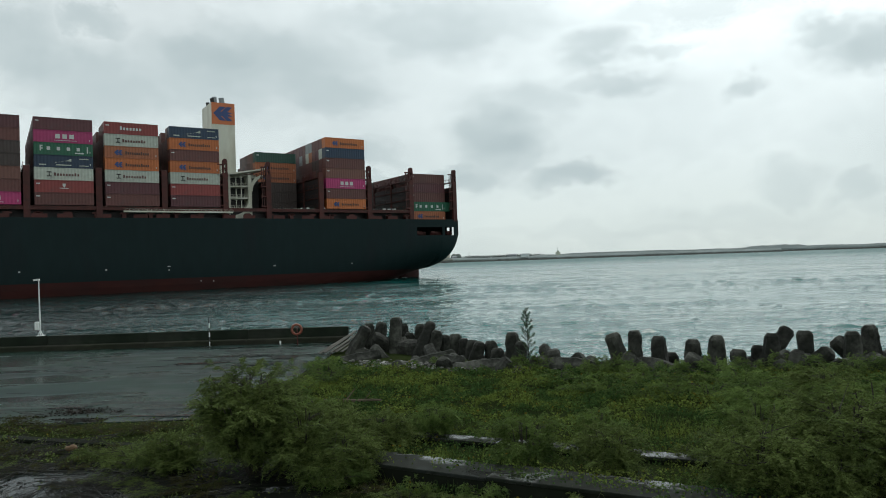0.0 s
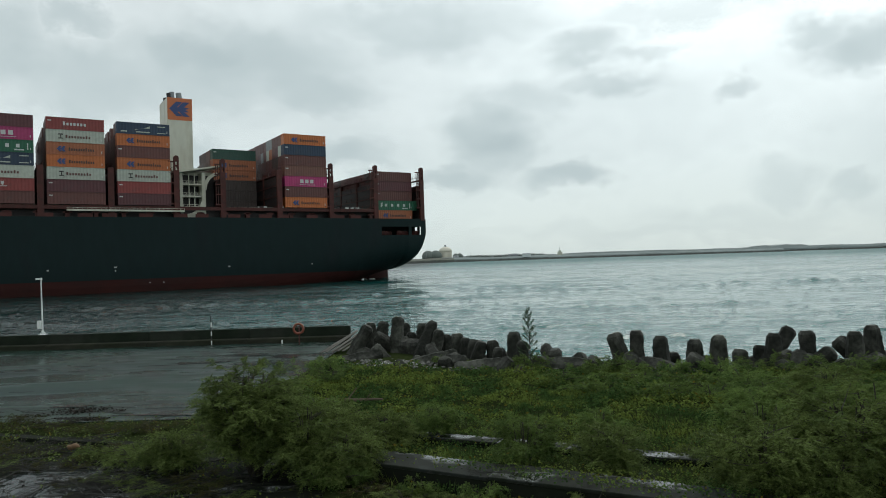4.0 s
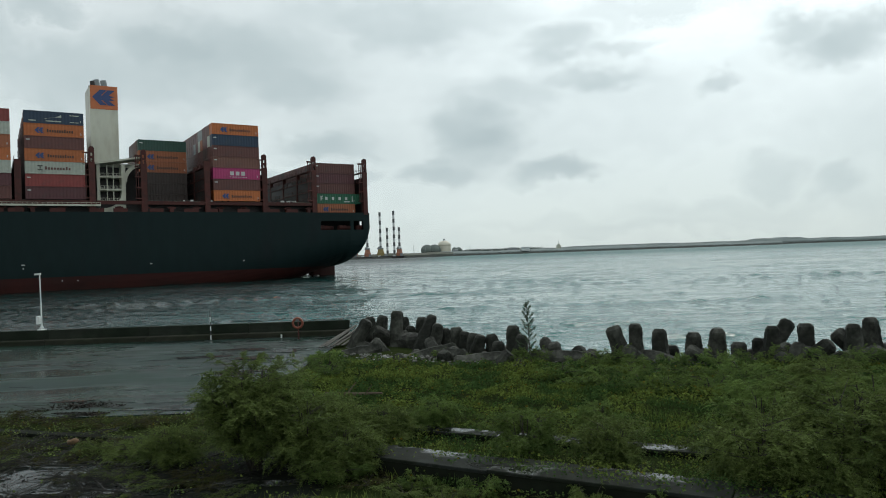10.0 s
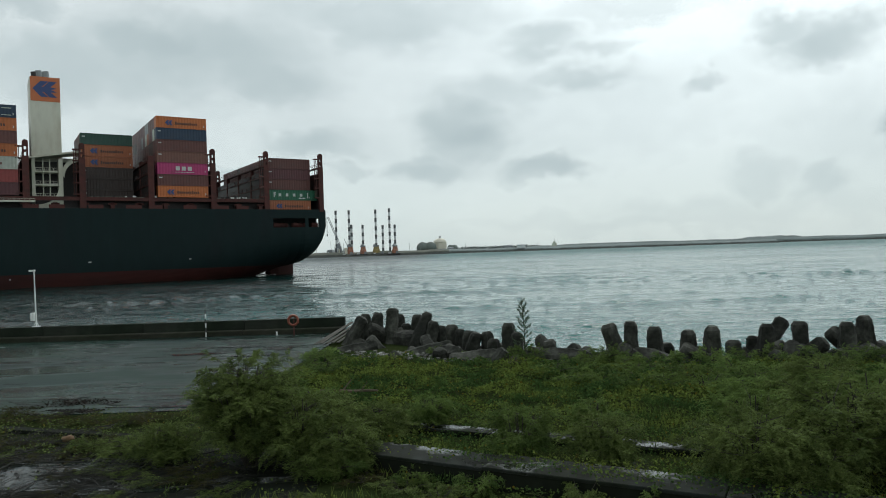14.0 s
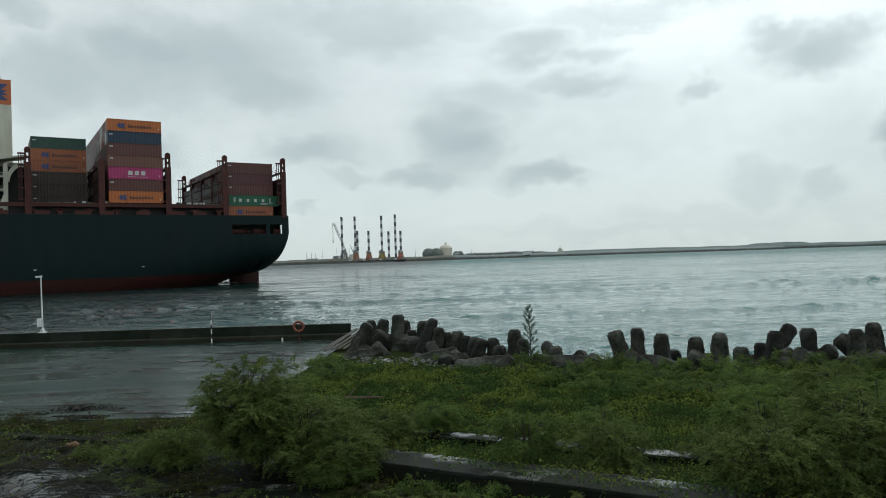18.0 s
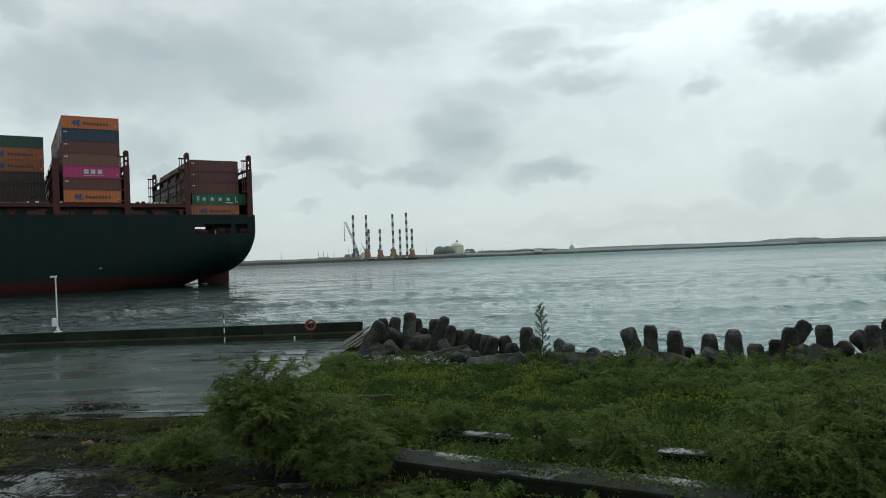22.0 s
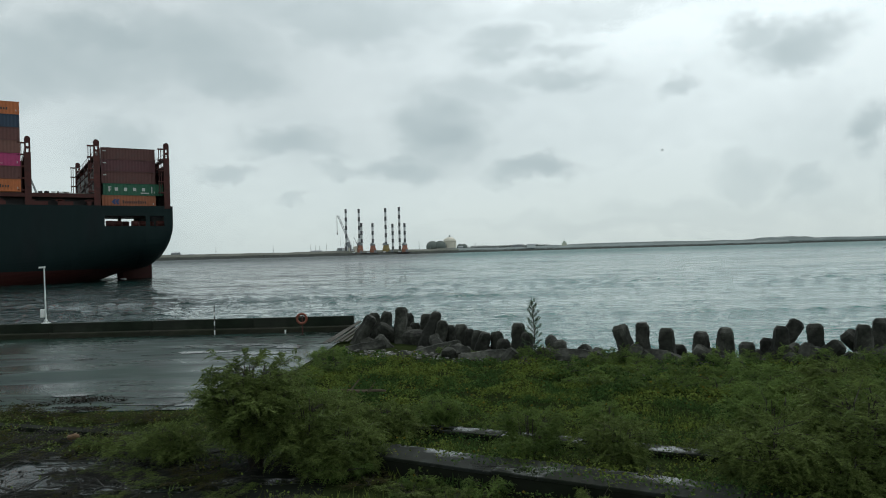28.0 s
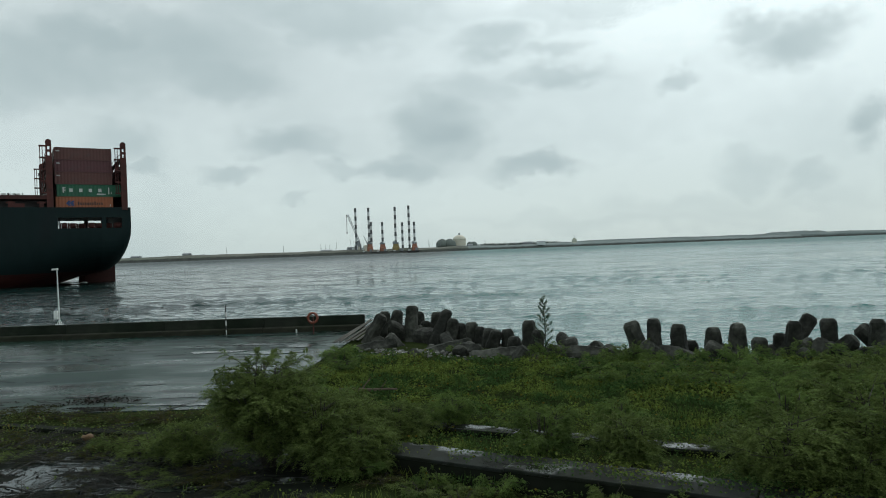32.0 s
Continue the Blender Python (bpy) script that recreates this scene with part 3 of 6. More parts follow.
# clouds: place across and up, half sizes, thickness; the higher a layer, the faster it drifts past
CLOUDS_TOP = ((-0.352, 0.275, 0.25, 0.075, 0.55), (-0.40, 0.285, 0.13, 0.042, 0.7), (-0.233, 0.250, 0.12, 0.045, 0.58), (-0.102, 0.334, 0.22, 0.055, 0.5), (-0.597, 0.318, 0.08, 0.026, 0.55),
              (0.141, 0.293, 0.074, 0.032, 0.5), (0.225, 0.274, 0.066, 0.015, 0.32), (0.291, 0.328, 0.18, 0.026, 0.3), (-0.72, 0.29, 0.12, 0.06, 0.55))
CLOUDS_HIGH = ((-0.568, 0.235, 0.14, 0.055, 0.45), (0.025, 0.172, 0.076, 0.06, 0.62), (-0.028, 0.123, 0.068, 0.024, 0.54), (0.063, 0.219, 0.11, 0.045, 0.36), (0.192, 0.235, 0.11, 0.022, 0.34),
               (0.546, 0.245, 0.094, 0.044, 0.64), (0.495, 0.272, 0.056, 0.026, 0.5), (0.643, 0.146, 0.042, 0.036, 0.58), (0.380, 0.219, 0.04, 0.015, 0.4), (-0.191, 0.153, 0.08, 0.023, 0.44),
               (-0.418, 0.144, 0.076, 0.048, 0.4))
CLOUDS_LOW = ((0.146, 0.108, 0.072, 0.021, 0.64), (-0.284, 0.112, 0.052, 0.018, 0.5), (-0.129, 0.118, 0.034, 0.013, 0.34), (-0.403, 0.109, 0.03, 0.013, 0.4), (-0.194, 0.079, 0.022, 0.009, 0.32),
              (0.442, 0.087, 0.058, 0.035, 0.3), (0.530, 0.068, 0.054, 0.022, 0.32), (0.417, 0.048, 0.23, 0.025, 0.18), (0.296, 0.030, 0.3, 0.016, 0.15), (0.691, 0.073, 0.056, 0.03, 0.28))


def cloud_layer(rad, clouds, veil, label):
    bm = bmesh.new()
    na, ne = 36, 14
    grid = [[bm.verts.new((rad * math.sin(a) * math.cos(e), rad * math.cos(a) * math.cos(e), rad * math.sin(e)))
             for e in [radians(-0.6 + 34.6 * j / ne) for j in range(ne + 1)]] for a in [radians(-54 + 108 * i / na) for i in range(na + 1)]]
    for i in range(na):
        for j in range(ne):
            bm.faces.new((grid[i][j], grid[i + 1][j], grid[i + 1][j + 1], grid[i][j + 1]))
    return solid("backdrop", bm, cloud_material(clouds, veil), label, "clouds", kind="structure", smooth=True)


CLOUD_TOP = cloud_layer(4500.0, CLOUDS_TOP, 0.0, "wide grey cloud bank high in the overcast sky")
CLOUD_HIGH = cloud_layer(4400.0, CLOUDS_HIGH, 1.0, "grey drifting clouds in a bright overcast sky")
CLOUD_LOW = cloud_layer(4200.0, CLOUDS_LOW, 0.0, "small grey clouds low over the horizon")

# ---- far shore ----
def far_shore():
    loose = random.Random(3)

    def strip(name, pts, height, depth, label, mat="land"):
        bm = bmesh.new()
        rows = []
        for i, (x, y) in enumerate(pts):
            h = height * (0.85 + 0.3 * random.random())
            rows.append([bm.verts.new(p) for p in ((x, y, -3), (x, y + 4, h * 0.55), (x, y + 14, h), (x, y + depth, h), (x, y + depth, -3))])
        for a, b in zip(rows, rows[1:]):
            for k in range(4):
                bm.faces.new((a[k], b[k], b[k + 1], a[k + 1]))
        bm.faces.new(rows[0])
        bm.faces.new(rows[-1])
        return solid(name, bm, M[mat], label, "shore", kind="structure")

    strip("shore_west", [(-1500 + 33 * i, 1150 + 8.0 * i + 10 * math.sin(i)) for i in range(47)], 9, 260, "low grey-green shore across the harbour")
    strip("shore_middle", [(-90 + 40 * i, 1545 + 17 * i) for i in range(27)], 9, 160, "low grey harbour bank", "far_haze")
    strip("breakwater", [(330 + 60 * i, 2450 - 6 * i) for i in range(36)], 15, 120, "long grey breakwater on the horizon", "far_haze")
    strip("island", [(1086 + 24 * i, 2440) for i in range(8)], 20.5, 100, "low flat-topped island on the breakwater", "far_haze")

    # dark rock foot along the water's edge
    def foot(pts, high, label):
        bm = bmesh.new()
        for (x0, y0), (x1, y1) in zip(pts, pts[1:]):
            n = 6
            for k in range(n):
                a, b = k / n, (k + 1) / n
                h = high * loose.uniform(0.7, 1.15)
                v = box(bm, 0, -7, -3, 1, 0, h)
                for w in v:
                    f = a if w.co.x < 0.5 else b
                    w.co = Vector((x0 + (x1 - x0) * f, y0 + (y1 - y0) * f + w.co.y + (4 if w.co.z > 0 else 0), w.co.z))
        return solid("shore_rocks", bm, M["rock_foot"], label, "rocks", kind="stuff")

    foot([(-1500 + 33 * i, 1148 + 8.0 * i + 10 * math.sin(i)) for i in range(47)], 4.2, "dark wet rocks along the far shore")
    foot([(-90 + 40 * i, 1543 + 17 * i) for i in range(27)], 3.4, "dark wet rocks below the harbour bank")
    foot([(330 + 60 * i, 2446 - 6 * i) for i in range(36)], 4.5, "dark rocks at the foot of the breakwater")

    # jack-up rigs: legs striped black and white through orange hulls
    def rig(x, y, legs, hull, label, paint="rig_orange"):
        t = thing("jack_up_rig", label, "rig", "jack-up rigs across the harbour", m=pose(x, y, 0))
        bm = bmesh.new()
        x0, x1, z0, z1 = hull
        mid, half = (x0 + x1) / 2, (x1 - x0) / 2
        rings = []
        for z, k in ((z0, 0.92), (z0 + 1.5, 1.0), (z0 + (z1 - z0) * 0.55, 0.97), (z0 + (z1 - z0) * 0.72, 0.8), (z1, 0.72)):
            rings.append([bm.verts.new((mid + half * k * u, 9 * k * v, z)) for u, v in ((-1, -0.5), (-0.5, -1), (0.5, -1), (1, -0.5), (1, 0.5), (0.5, 1), (-0.5, 1), (-1, 0.5))])
        for a, b in zip(rings, rings[1:]):
            for i in range(8):
                bm.faces.new((a[i], a[(i + 1) % 8], b[(i + 1) % 8], b[i]))
        bm.faces.new(rings[0][::-1])
        bm.faces.new(rings[-1])
        part("hull", bm, M[paint], t, "faded yellow hull" if paint == "rig_yellow" else "rusty orange hull")
        bm = bmesh.new()
        for i in range(7):
            w = x0 + 0.8 + i * (x1 - x0 - 1.6) / 6
            beam(bm, (w, -7, z1), (w, -7, z1 + 2.2), 0.25, 0.25)
        beam(bm, (x0 + 0.5, -7, z1 + 2.2), (x1 - 0.5, -7, z1 + 2.2), 0.25, 0.25)
        part("guard_rail", bm, M["far_grey"], t)
        bm = bmesh.new()
        box(bm, x0 + 1, -5, z1, x1 - 2, 5, z1 + 3)
        box(bm, x0 + 2, -4, z1 + 3, (x0 + x1) / 2, 4, z1 + 5.5)
        part("deck_house", bm, M["far_grey"], t)
        for lx, ly, top in legs:
            n = int(top // 9) + 1
            bm = bmesh.new()
            tube(bm, (lx, ly, -3), (lx, ly, top), 2.3, sides=10)
            leg = part("leg", bm, M["rig_white"], t, "leg striped black and white")
            for i in range(n):
                if i % 2 != n % 2:
                    bm = bmesh.new()
                    tube(bm, (lx, ly, top * i / n), (lx, ly, top * (i + 1) / n + 0.05), 2.4, sides=10)
                    part("stripe", bm, M["rig_black"], leg)
        return t

    rig(-190, 1490, ((-1, 0, 97), (3, 6, 67)), (-6.5, 6.5, 3, 20), "jack-up rig with orange hull and striped legs")
    rig(-162.7, 1490, ((0, 0, 66),), (-6.5, 6.5, 2, 19), "small jack-up rig with one striped leg")
    rig(-135, 1490, ((0, 0, 97), (14, 5, 64)), (-7.5, 7.5, 2, 19), "jack-up rig with faded yellow hull and tall striped leg", "rig_yellow")
    rig(-100, 1490, ((-6.4, 4, 99), (5, -3, 64)), (-2, 11, 1, 18), "jack-up rig with orange hull and paired striped legs")
    rig(-219, 1500, ((-1, 0, 98),), (-22, 14, 0, 10), "grey jack-up barge with a tall striped leg")
    # harbour crane on the barge
    t = thing("barge_crane", "grey lattice boom crane on the barge", "crane", m=pose(-214, 1494, 0))
    bm = bmesh.new()
    box(bm, -7, -4, 10, 5, 4, 22)
    box(bm, -3, -3, 22, 3, 3, 28)
    part("crane_house", bm, M["far_grey"], t)
    for i in range(2):
        bm = bmesh.new()
        beam(bm, (3 * i, 0, 26), (-23 + 3.2 * i, 0, 84), 1.0, 1.0)
        part("boom_chord", bm, M["far_grey"], t)
    bm = bmesh.new()
    for i in range(8):
        f0, f1 = i / 8, (i + 1) / 8
        beam(bm, (-23 * f0, 0, 26 + 58 * f0), (3 - 22.8 * f1, 0, 26 + 58 * f1), 0.6, 0.6)
        beam(bm, (3 - 22.8 * f1, 0, 26 + 58 * f1), (-23 * f1, 0, 26 + 58 * f1), 0.5, 0.5)
    part("boom_lacing", bm, M["far_grey"], t)
    bm = bmesh.new()
    tube(bm, (-24, 0, 84), (-24, 0, 46), 0.5, sides=6)
    box(bm, -25, -1, 44, -23, 1, 48)
    part("hoist_rope", bm, M["dark_steel"], t)
    # pale deck gear heaped on the crane barge
    t = thing("crane_barge_gear", "pale grey machinery and cabins heaped on the crane barge", "machinery", m=pose(-214, 1486, 4))
    for i in range(22):
        bm = bmesh.new()
        x, w, h = -19 + 40 * loose.random(), loose.uniform(2, 6), loose.uniform(4, 15)
        box(bm, x, -3 + 6 * loose.random(), -1, x + w, 4, h)
        part("cabin" if i % 3 else "winch", bm, M[("far_grey", "rig_white", "tank", "rig_black")[i % 4]], t)
    for i in range(5):
        bm = bmesh.new()
        x = -14 + 8 * i
        tube(bm, (x, -2, 2), (x + loose.uniform(-4, 4), -2, loose.uniform(18, 30)), 0.35, 0.25, sides=6)
        part("derrick", bm, M["far_grey"], t)
    bm = bmesh.new()
    beam(bm, (24, 0, 4), (12, 0, 34), 0.8, 0.8)
    beam(bm, (26, 0, 4), (12, 0, 34), 0.5, 0.5)
    part("boom", bm, M["far_grey"], t)
    # quay crane far behind the ship
    t = thing("quay_crane", "grey lattice quay crane far across the water", "crane", m=pose(-406.5, 700, 0))
    bm = bmesh.new()
    for sx in (-6, 6):
        for sy in (-6, 6):
            beam(bm, (sx, sy, -3), (sx * 0.6, sy * 0.6, 50), 1.4, 1.4)
    box(bm, -8, -8, 48, 8, 8, 53)
    part("tower", bm, M["far_grey"], t)
    for sy in (-1.5, 1.5):
        bm = bmesh.new()
        beam(bm, (4, sy, 53), (-12.4, sy * 0.4, 95), 0.7, 0.7)
        part("boom_chord", bm, M["far_grey"], t)
    bm = bmesh.new()
    for i in range(10):
        f0, f1 = i / 10, (i + 1) / 10
        beam(bm, (4 - 16.4 * f0, -1.5 + 0.9 * f0, 53 + 42 * f0), (4 - 16.4 * f1, 1.5 - 0.9 * f1, 53 + 42 * f1), 0.4, 0.4)
    part("boom_lacing", bm, M["far_grey"], t)
    bm = bmesh.new()
    tube(bm, (-12.4, 0, 95), (-12.8, 0, 92), 1.1, sides=8)
    part("boom_head", bm, M["far_grey"], t)
    # domed storage tank
    t = thing("storage_tank", "cream domed storage tank across the harbour", "tank", m=pose(-1, 1700, 0))
    bm = bmesh.new()
    tube(bm, (0, 0, 5), (0, 0, 24.5), 15.8, sides=32)
    part("shell", bm, M["tank"], t)
    bm = bmesh.new()
    bmesh.ops.create_uvsphere(bm, u_segments=32, v_segments=10, radius=16)
    for w in bm.verts:
        w.co.z = 24.5 + max(0, w.co.z) * 0.75
    part("dome", bm, M["tank"], t, smooth=True)
    bm = bmesh.new()
    box(bm, -2, -2, 37, 2, 2, 41)
    part("vent_house", bm, M["far_grey"], t)
    # sheds, masts and trees along the bank
    for i in range(13):
        x = (-700, -655, -560, -530, -285, 24, 40, 66, 92, 108, 130, 160, 190)[i]
        y = 1150 + 8.0 * (x + 1500) / 33 + 60 if x < 0 else 1660 + random.uniform(0, 30)
        w, h = random.uniform(9, 24), random.uniform(3, 7)
        t = thing("harbour_shed", "low pale harbour shed on the far shore", "shed", "sheds on the far shore", m=pose(x, y, 6))
        bm = bmesh.new()
        box(bm, -w / 2, -6, 0, w / 2, 6, h)
        part("wall", bm, M["far_grey" if i % 3 else "rig_white"], t)
        bm = bmesh.new()
        q = [bm.verts.new(p) for p in ((-w / 2 - .5, -6.5, h), (w / 2 + .5, -6.5, h), (w / 2 + .5, 6.5, h), (-w / 2 - .5, 6.5, h), (-w / 2 - .5, 0, h + 2), (w / 2 + .5, 0, h + 2))]
        for f in ((0, 1, 5, 4), (2, 3, 4, 5), (0, 4, 3), (1, 2, 5), (3, 2, 1, 0)):
            bm.faces.new([q[k] for k in f])
        part("roof", bm, M["far_grey"], t)
    for i in range(9):
        x = (-381, -300, -290, -280, -268, -66, -44, 60, -505)[i]
        bm = bmesh.new()
        lean = (0, 0, 1, -1, 2.5, -1, 4, 0, 0)[i]
        tube(bm, (0, 0, 0), (lean, 0, 17 + 7 * loose.random()), 0.5, 0.3, sides=6)
        beam(bm, (-1.6 + lean * 0.6, 0, 11), (1.6 + lean * 0.6, 0, 11), 0.4, 0.4)
        solid("mast", bm, M["far_grey"], "thin grey mast on the far shore", "mast", "masts on the far shore", m=pose(x, 1520 if x < 0 else 1690, 4))
    # dark domes beside the tank, low trees after it
    for x, r in ((-42, 15), (-24, 15), (24, 8), (33, 8)):
        bm = bmesh.new()
        bmesh.ops.create_uvsphere(bm, u_segments=20, v_segments=10, radius=r)
        for w in bm.verts:
            w.co.z = max(-r * 0.4, w.co.z) * 0.95
        solid("storage_dome", bm, M["far_tree"], "dark domed store beside the cream tank", "dome", "domed stores across the harbour", m=pose(x, 1680, 14 if r > 10 else 12), smooth=True)
    pts = []
    for i in range(22):
        cc = np.array([52 + i * 8.5, 1650 + i * 3.6, 9.5]) + RNG.normal(size=(160, 3)) * np.array([3.5, 4, 1.8])
        pts.append(leaves(cc, RNG.normal(size=(160, 3)), 2.6, 1.8))
    ob = new("far_trees", quads("far_trees", np.concatenate(pts), M["far_wood"]))
    tagged(ob, "dull green trees along the far bank", "trees", kind="stuff")
    # long rusty work barges under the rigs
    for x0, x1 in ((-330, -222), (-210, -150), (-146, -84)):
        t = thing("work_barge", "long low rusty work barge below the rigs", "barge", "work barges below the rigs", m=pose((x0 + x1) / 2, 1478, WATER))
        w = (x1 - x0) / 2
        bm = bmesh.new()
        v = box(bm, -w, -7, -1, w, 7, 4.5)
        for q in v[:4]:
            q.co.x *= 0.95
        part("hull", bm, M["rig_orange" if x0 < -300 else "dark_steel"], t, "rust-streaked hull")
        for k in range(4):
            bm = bmesh.new()
            x = -w * 0.8 + k * w * 0.5
            box(bm, x, -3, 4.5, x + 5, 3, 7 + 3 * (k % 2))
            part("deck_load", bm, M["far_grey" if k % 2 else "rig_white"], t)
    # small workboat out by the breakwater
    t = thing("workboat", "small pale workboat by the breakwater", "boat", m=pose(395, 2430, WATER))
    bm = bmesh.new()
    box(bm, -30, -5, 0, 30, 5, 7)
    part("hull", bm, M["far_grey"], t)
    bm = bmesh.new()
    box(bm, -12, -4, 7, 4, 4, 22)
    box(bm, -8, -3, 22, 0, 3, 27)
    part("wheelhouse", bm, M["ship_white"], t)
    bm = bmesh.new()
    tube(bm, (-4, 0, 27), (-4, 0, 38), 0.6, sides=6)
    part("mast", bm, M["far_grey"], t)


far_shore()

# ---- the container ship: local x to the stern, local y across to the far side ----
SHIP_TURN = 32.63
SHIP_START = Vector((-32.43, 199.04, 0.0))
SHIP_AXIS = Vector((math.cos(radians(SHIP_TURN)), math.sin(radians(SHIP_TURN)), 0))


def ship_pose(t):
    p = SHIP_START - SHIP_AXIS * (3.182 * t - 0.00324 * t * t + SHIP_GAIN[t])
    return pose(p.x, p.y, 0, 0, 0, SHIP_TURN)


SHIP_GAIN = {0.0: 0.0, 8.0: 0.0, 16.0: 0.1, 20.0: 0.5, 24.0: 0.7, 28.0: 1.2, 32.0: 1.5}   # she gathers way a little
SHIP_TIMES = tuple(SHIP_GAIN)
RIDERS = []                       # things that ride on the ship, with their pose in the ship's space
BEAM, DECK, AFT = 48.2, 17.4, 44.7
C_LEN, C_WID, C_HGT = 12.19, 2.44, 2.896


def keel(s):
    """Height of the hull's lowest line along the ship."""
    pts = ((-400, -13.0), (-20, -13.0), (0, -10.0), (14, -6.0), (24, -3.0), (29.5, -0.9), (33, 0.4), (36, 1.2), (40, 1.9), (41.4, 2.4), (43.0, 3.7), (44.1, 5.5), (44.7, 7.8))
    for (a, za), (b, zb) in zip(pts, pts[1:]):
        if s <= b:
            k = max(0.0, (s - a) / (b - a))
            return za + (zb - za) * k
    return 7.8


def half_breadth(s, z):
    zb = keel(s)
    if z <= zb:
        return 0.0
    q = min(1.0, (DECK - z) / (DECK - zb))
    hb = BEAM / 2 * (1 - q ** (5 if s < 38 else 6)) ** 0.5
    if s > 38:
        hb *= 1 - 0.035 * ((s - 38) / 6.7) ** 2
    if s < -225:
        f = min(1.0, (-225 - s) / 95.0)
        hb *= max(0.0, 1 - f ** (1.7 + 0.05 * max(0, z + 5))) ** 0.75
    return hb


def build_ship():
    ship = thing("container_ship", "dark-hulled container ship under way, red below the waterline", "ship")
    lengths = [-320, -314, -300, -280, -255, -225, -180, -130, -90, -60, -30, -15, 0, 8, 16, 22, 27.5, 31, 34, 37, 39.0, 40.2, 41.0, 41.7, 42.4, 43, 43.5, 43.9, 44.25, 44.5, 44.7]
    rise = [0.0, 0.01, 0.03, 0.06, 0.10, 0.16, 0.24, 0.34, 0.45, 0.56, 0.68, 0.8, 0.9, 1.0]

    lengths = sorted(set(lengths + [29.1, 38.2, 39.2, 42.6]))
    paint, cut = 2.3, 12.2                      # paint line; mooring deck level at the stern

    def shell(z_of, openings):
        bm = bmesh.new()
        for side in (-1, 1):
            rows = [[bm.verts.new((s, BEAM / 2 + side * half_breadth(s, z), z)) for z in z_of(s)] for s in lengths]
            for a, b in zip(rows, rows[1:]):
                for k in range(len(a) - 1):
                    mid = (a[k].co + b[k].co + b[k + 1].co + a[k + 1].co) / 4
                    if any(s0 < mid.x < s1 and z0 < mid.z < (z1 if side < 0 else 16.7) for s0, s1, z0, z1 in openings):
                        continue
                    f = (a[k], b[k], b[k + 1], a[k + 1])
                    bm.faces.new(f if side < 0 else f[::-1])
        bmesh.ops.remove_doubles(bm, verts=bm.verts[:], dist=0.002)
        return bm

    def upper(s):
        lo = max(keel(s), paint)
        return [lo + (12.5 - lo) * r for r in rise] + [15.0, 16.7, DECK]

    def lower(s):
        lo, hi = keel(s), max(keel(s), paint)
        return [lo + (hi - lo) * r for r in rise]

    bm = shell(upper, ((29.1, 38.2, 12.5, 15.0), (39.2, 42.6, 12.5, 15.0)))
    zs = [z for z in upper(AFT) if z < 13]
    bm.faces.new([bm.verts.new((AFT, BEAM / 2 - half_breadth(AFT, z), z)) for z in zs] + [bm.verts.new((AFT, BEAM / 2 + half_breadth(AFT, z), z)) for z in zs[::-1]])
    part("hull", bm, M["hull"], ship, "dark blue-black painted hull")
    part("boot_topping", shell(lower, ()), M["boot"], ship, "red antifouling paint below the waterline")
    # main deck and mooring deck
    bm = bmesh.new()
    for a, b in zip(lengths, lengths[1:]):
        if b <= 27.5:
            ha, hb = half_breadth(a, DECK - 0.6), half_breadth(b, DECK - 0.6)
            bm.faces.new([bm.verts.new(p) for p in ((a, BEAM / 2 - ha, DECK - 0.6), (b, BEAM / 2 - hb, DECK - 0.6), (b, BEAM / 2 + hb, DECK - 0.6), (a, BEAM / 2 + ha, DECK - 0.6))])
    part("main_deck", bm, M["deck_red"], ship)
    bm = bmesh.new()
    box(bm, 27.5, 1.6, cut - 0.3, 44.2, BEAM - 1.6, cut)
    box(bm, 27.4, 0.6, cut, 27.6, BEAM - 0.6, DECK - 0.6)
    part("mooring_deck", bm, M["deck_red"], ship)
    # transom plating with its row of openings
    half = half_breadth(AFT, 15.0)
    bm = bmesh.new()
    box(bm, AFT - 0.35, BEAM / 2 - half, 15.2, AFT, BEAM / 2 + half, DECK)
    mid = BEAM / 2
    for y0, y1 in ((mid - half, mid - half + 1.1), (mid - half + 3.6, mid - half + 4.6), (mid - half + 6.6, mid + half - 5.0), (mid + half - 1.1, mid + half)):
        box(bm, AFT - 0.35, y0, 12.5, AFT, y1, 15.2)
    part("transom_plating", bm, M["hull"], ship)
    bm = bmesh.new()
    box(bm, 27.5, 1.3, 16.95, 44.2, BEAM - 1.3, 17.15)
    part("poop_deck", bm, M["deck_red"], ship)
    for i in range(7):
        s, y = 30.5 + 1.9 * i, 2.4 + (i % 3) * 1.6
        bm = bmesh.new()
        tube(bm, (s - 0.6, y, cut + 1.0), (s + 0.6, y, cut + 1.0), 0.7, sides=12)
        box(bm, s - 0.9, y - 0.5, cut, s - 0.7, y + 0.5, cut + 1.6)
        box(bm, s + 0.7, y - 0.5, cut, s + 0.9, y + 0.5, cut + 1.6)
        part("mooring_winch", bm, M["deck_red"], ship)
    # rudder
    bm = bmesh.new()
    prof = [(34.6, 0.0), (36.0, 0.75), (38.5, 0.85), (41.5, 0.45), (43.4, 0.08)]
    ring = prof + [(s, -w) for s, w in prof[::-1] if w]
    top = [bm.verts.new((s, 24.1 + w, 4.2)) for s, w in ring]
    low = [bm.verts.new((s, 24.1 + w, -7.0)) for s, w in ring]
    bm.faces.new(top)
    for i in range(len(ring)):
        j = (i + 1) % len(ring)
        bm.faces.new((low[i], low[j], top[j], top[i]))
    part("rudder", bm, M["boot"], ship, "dull red rudder")
    # hatch coamings: girder, stools and openings along the deck edge
    bm = bmesh.new()
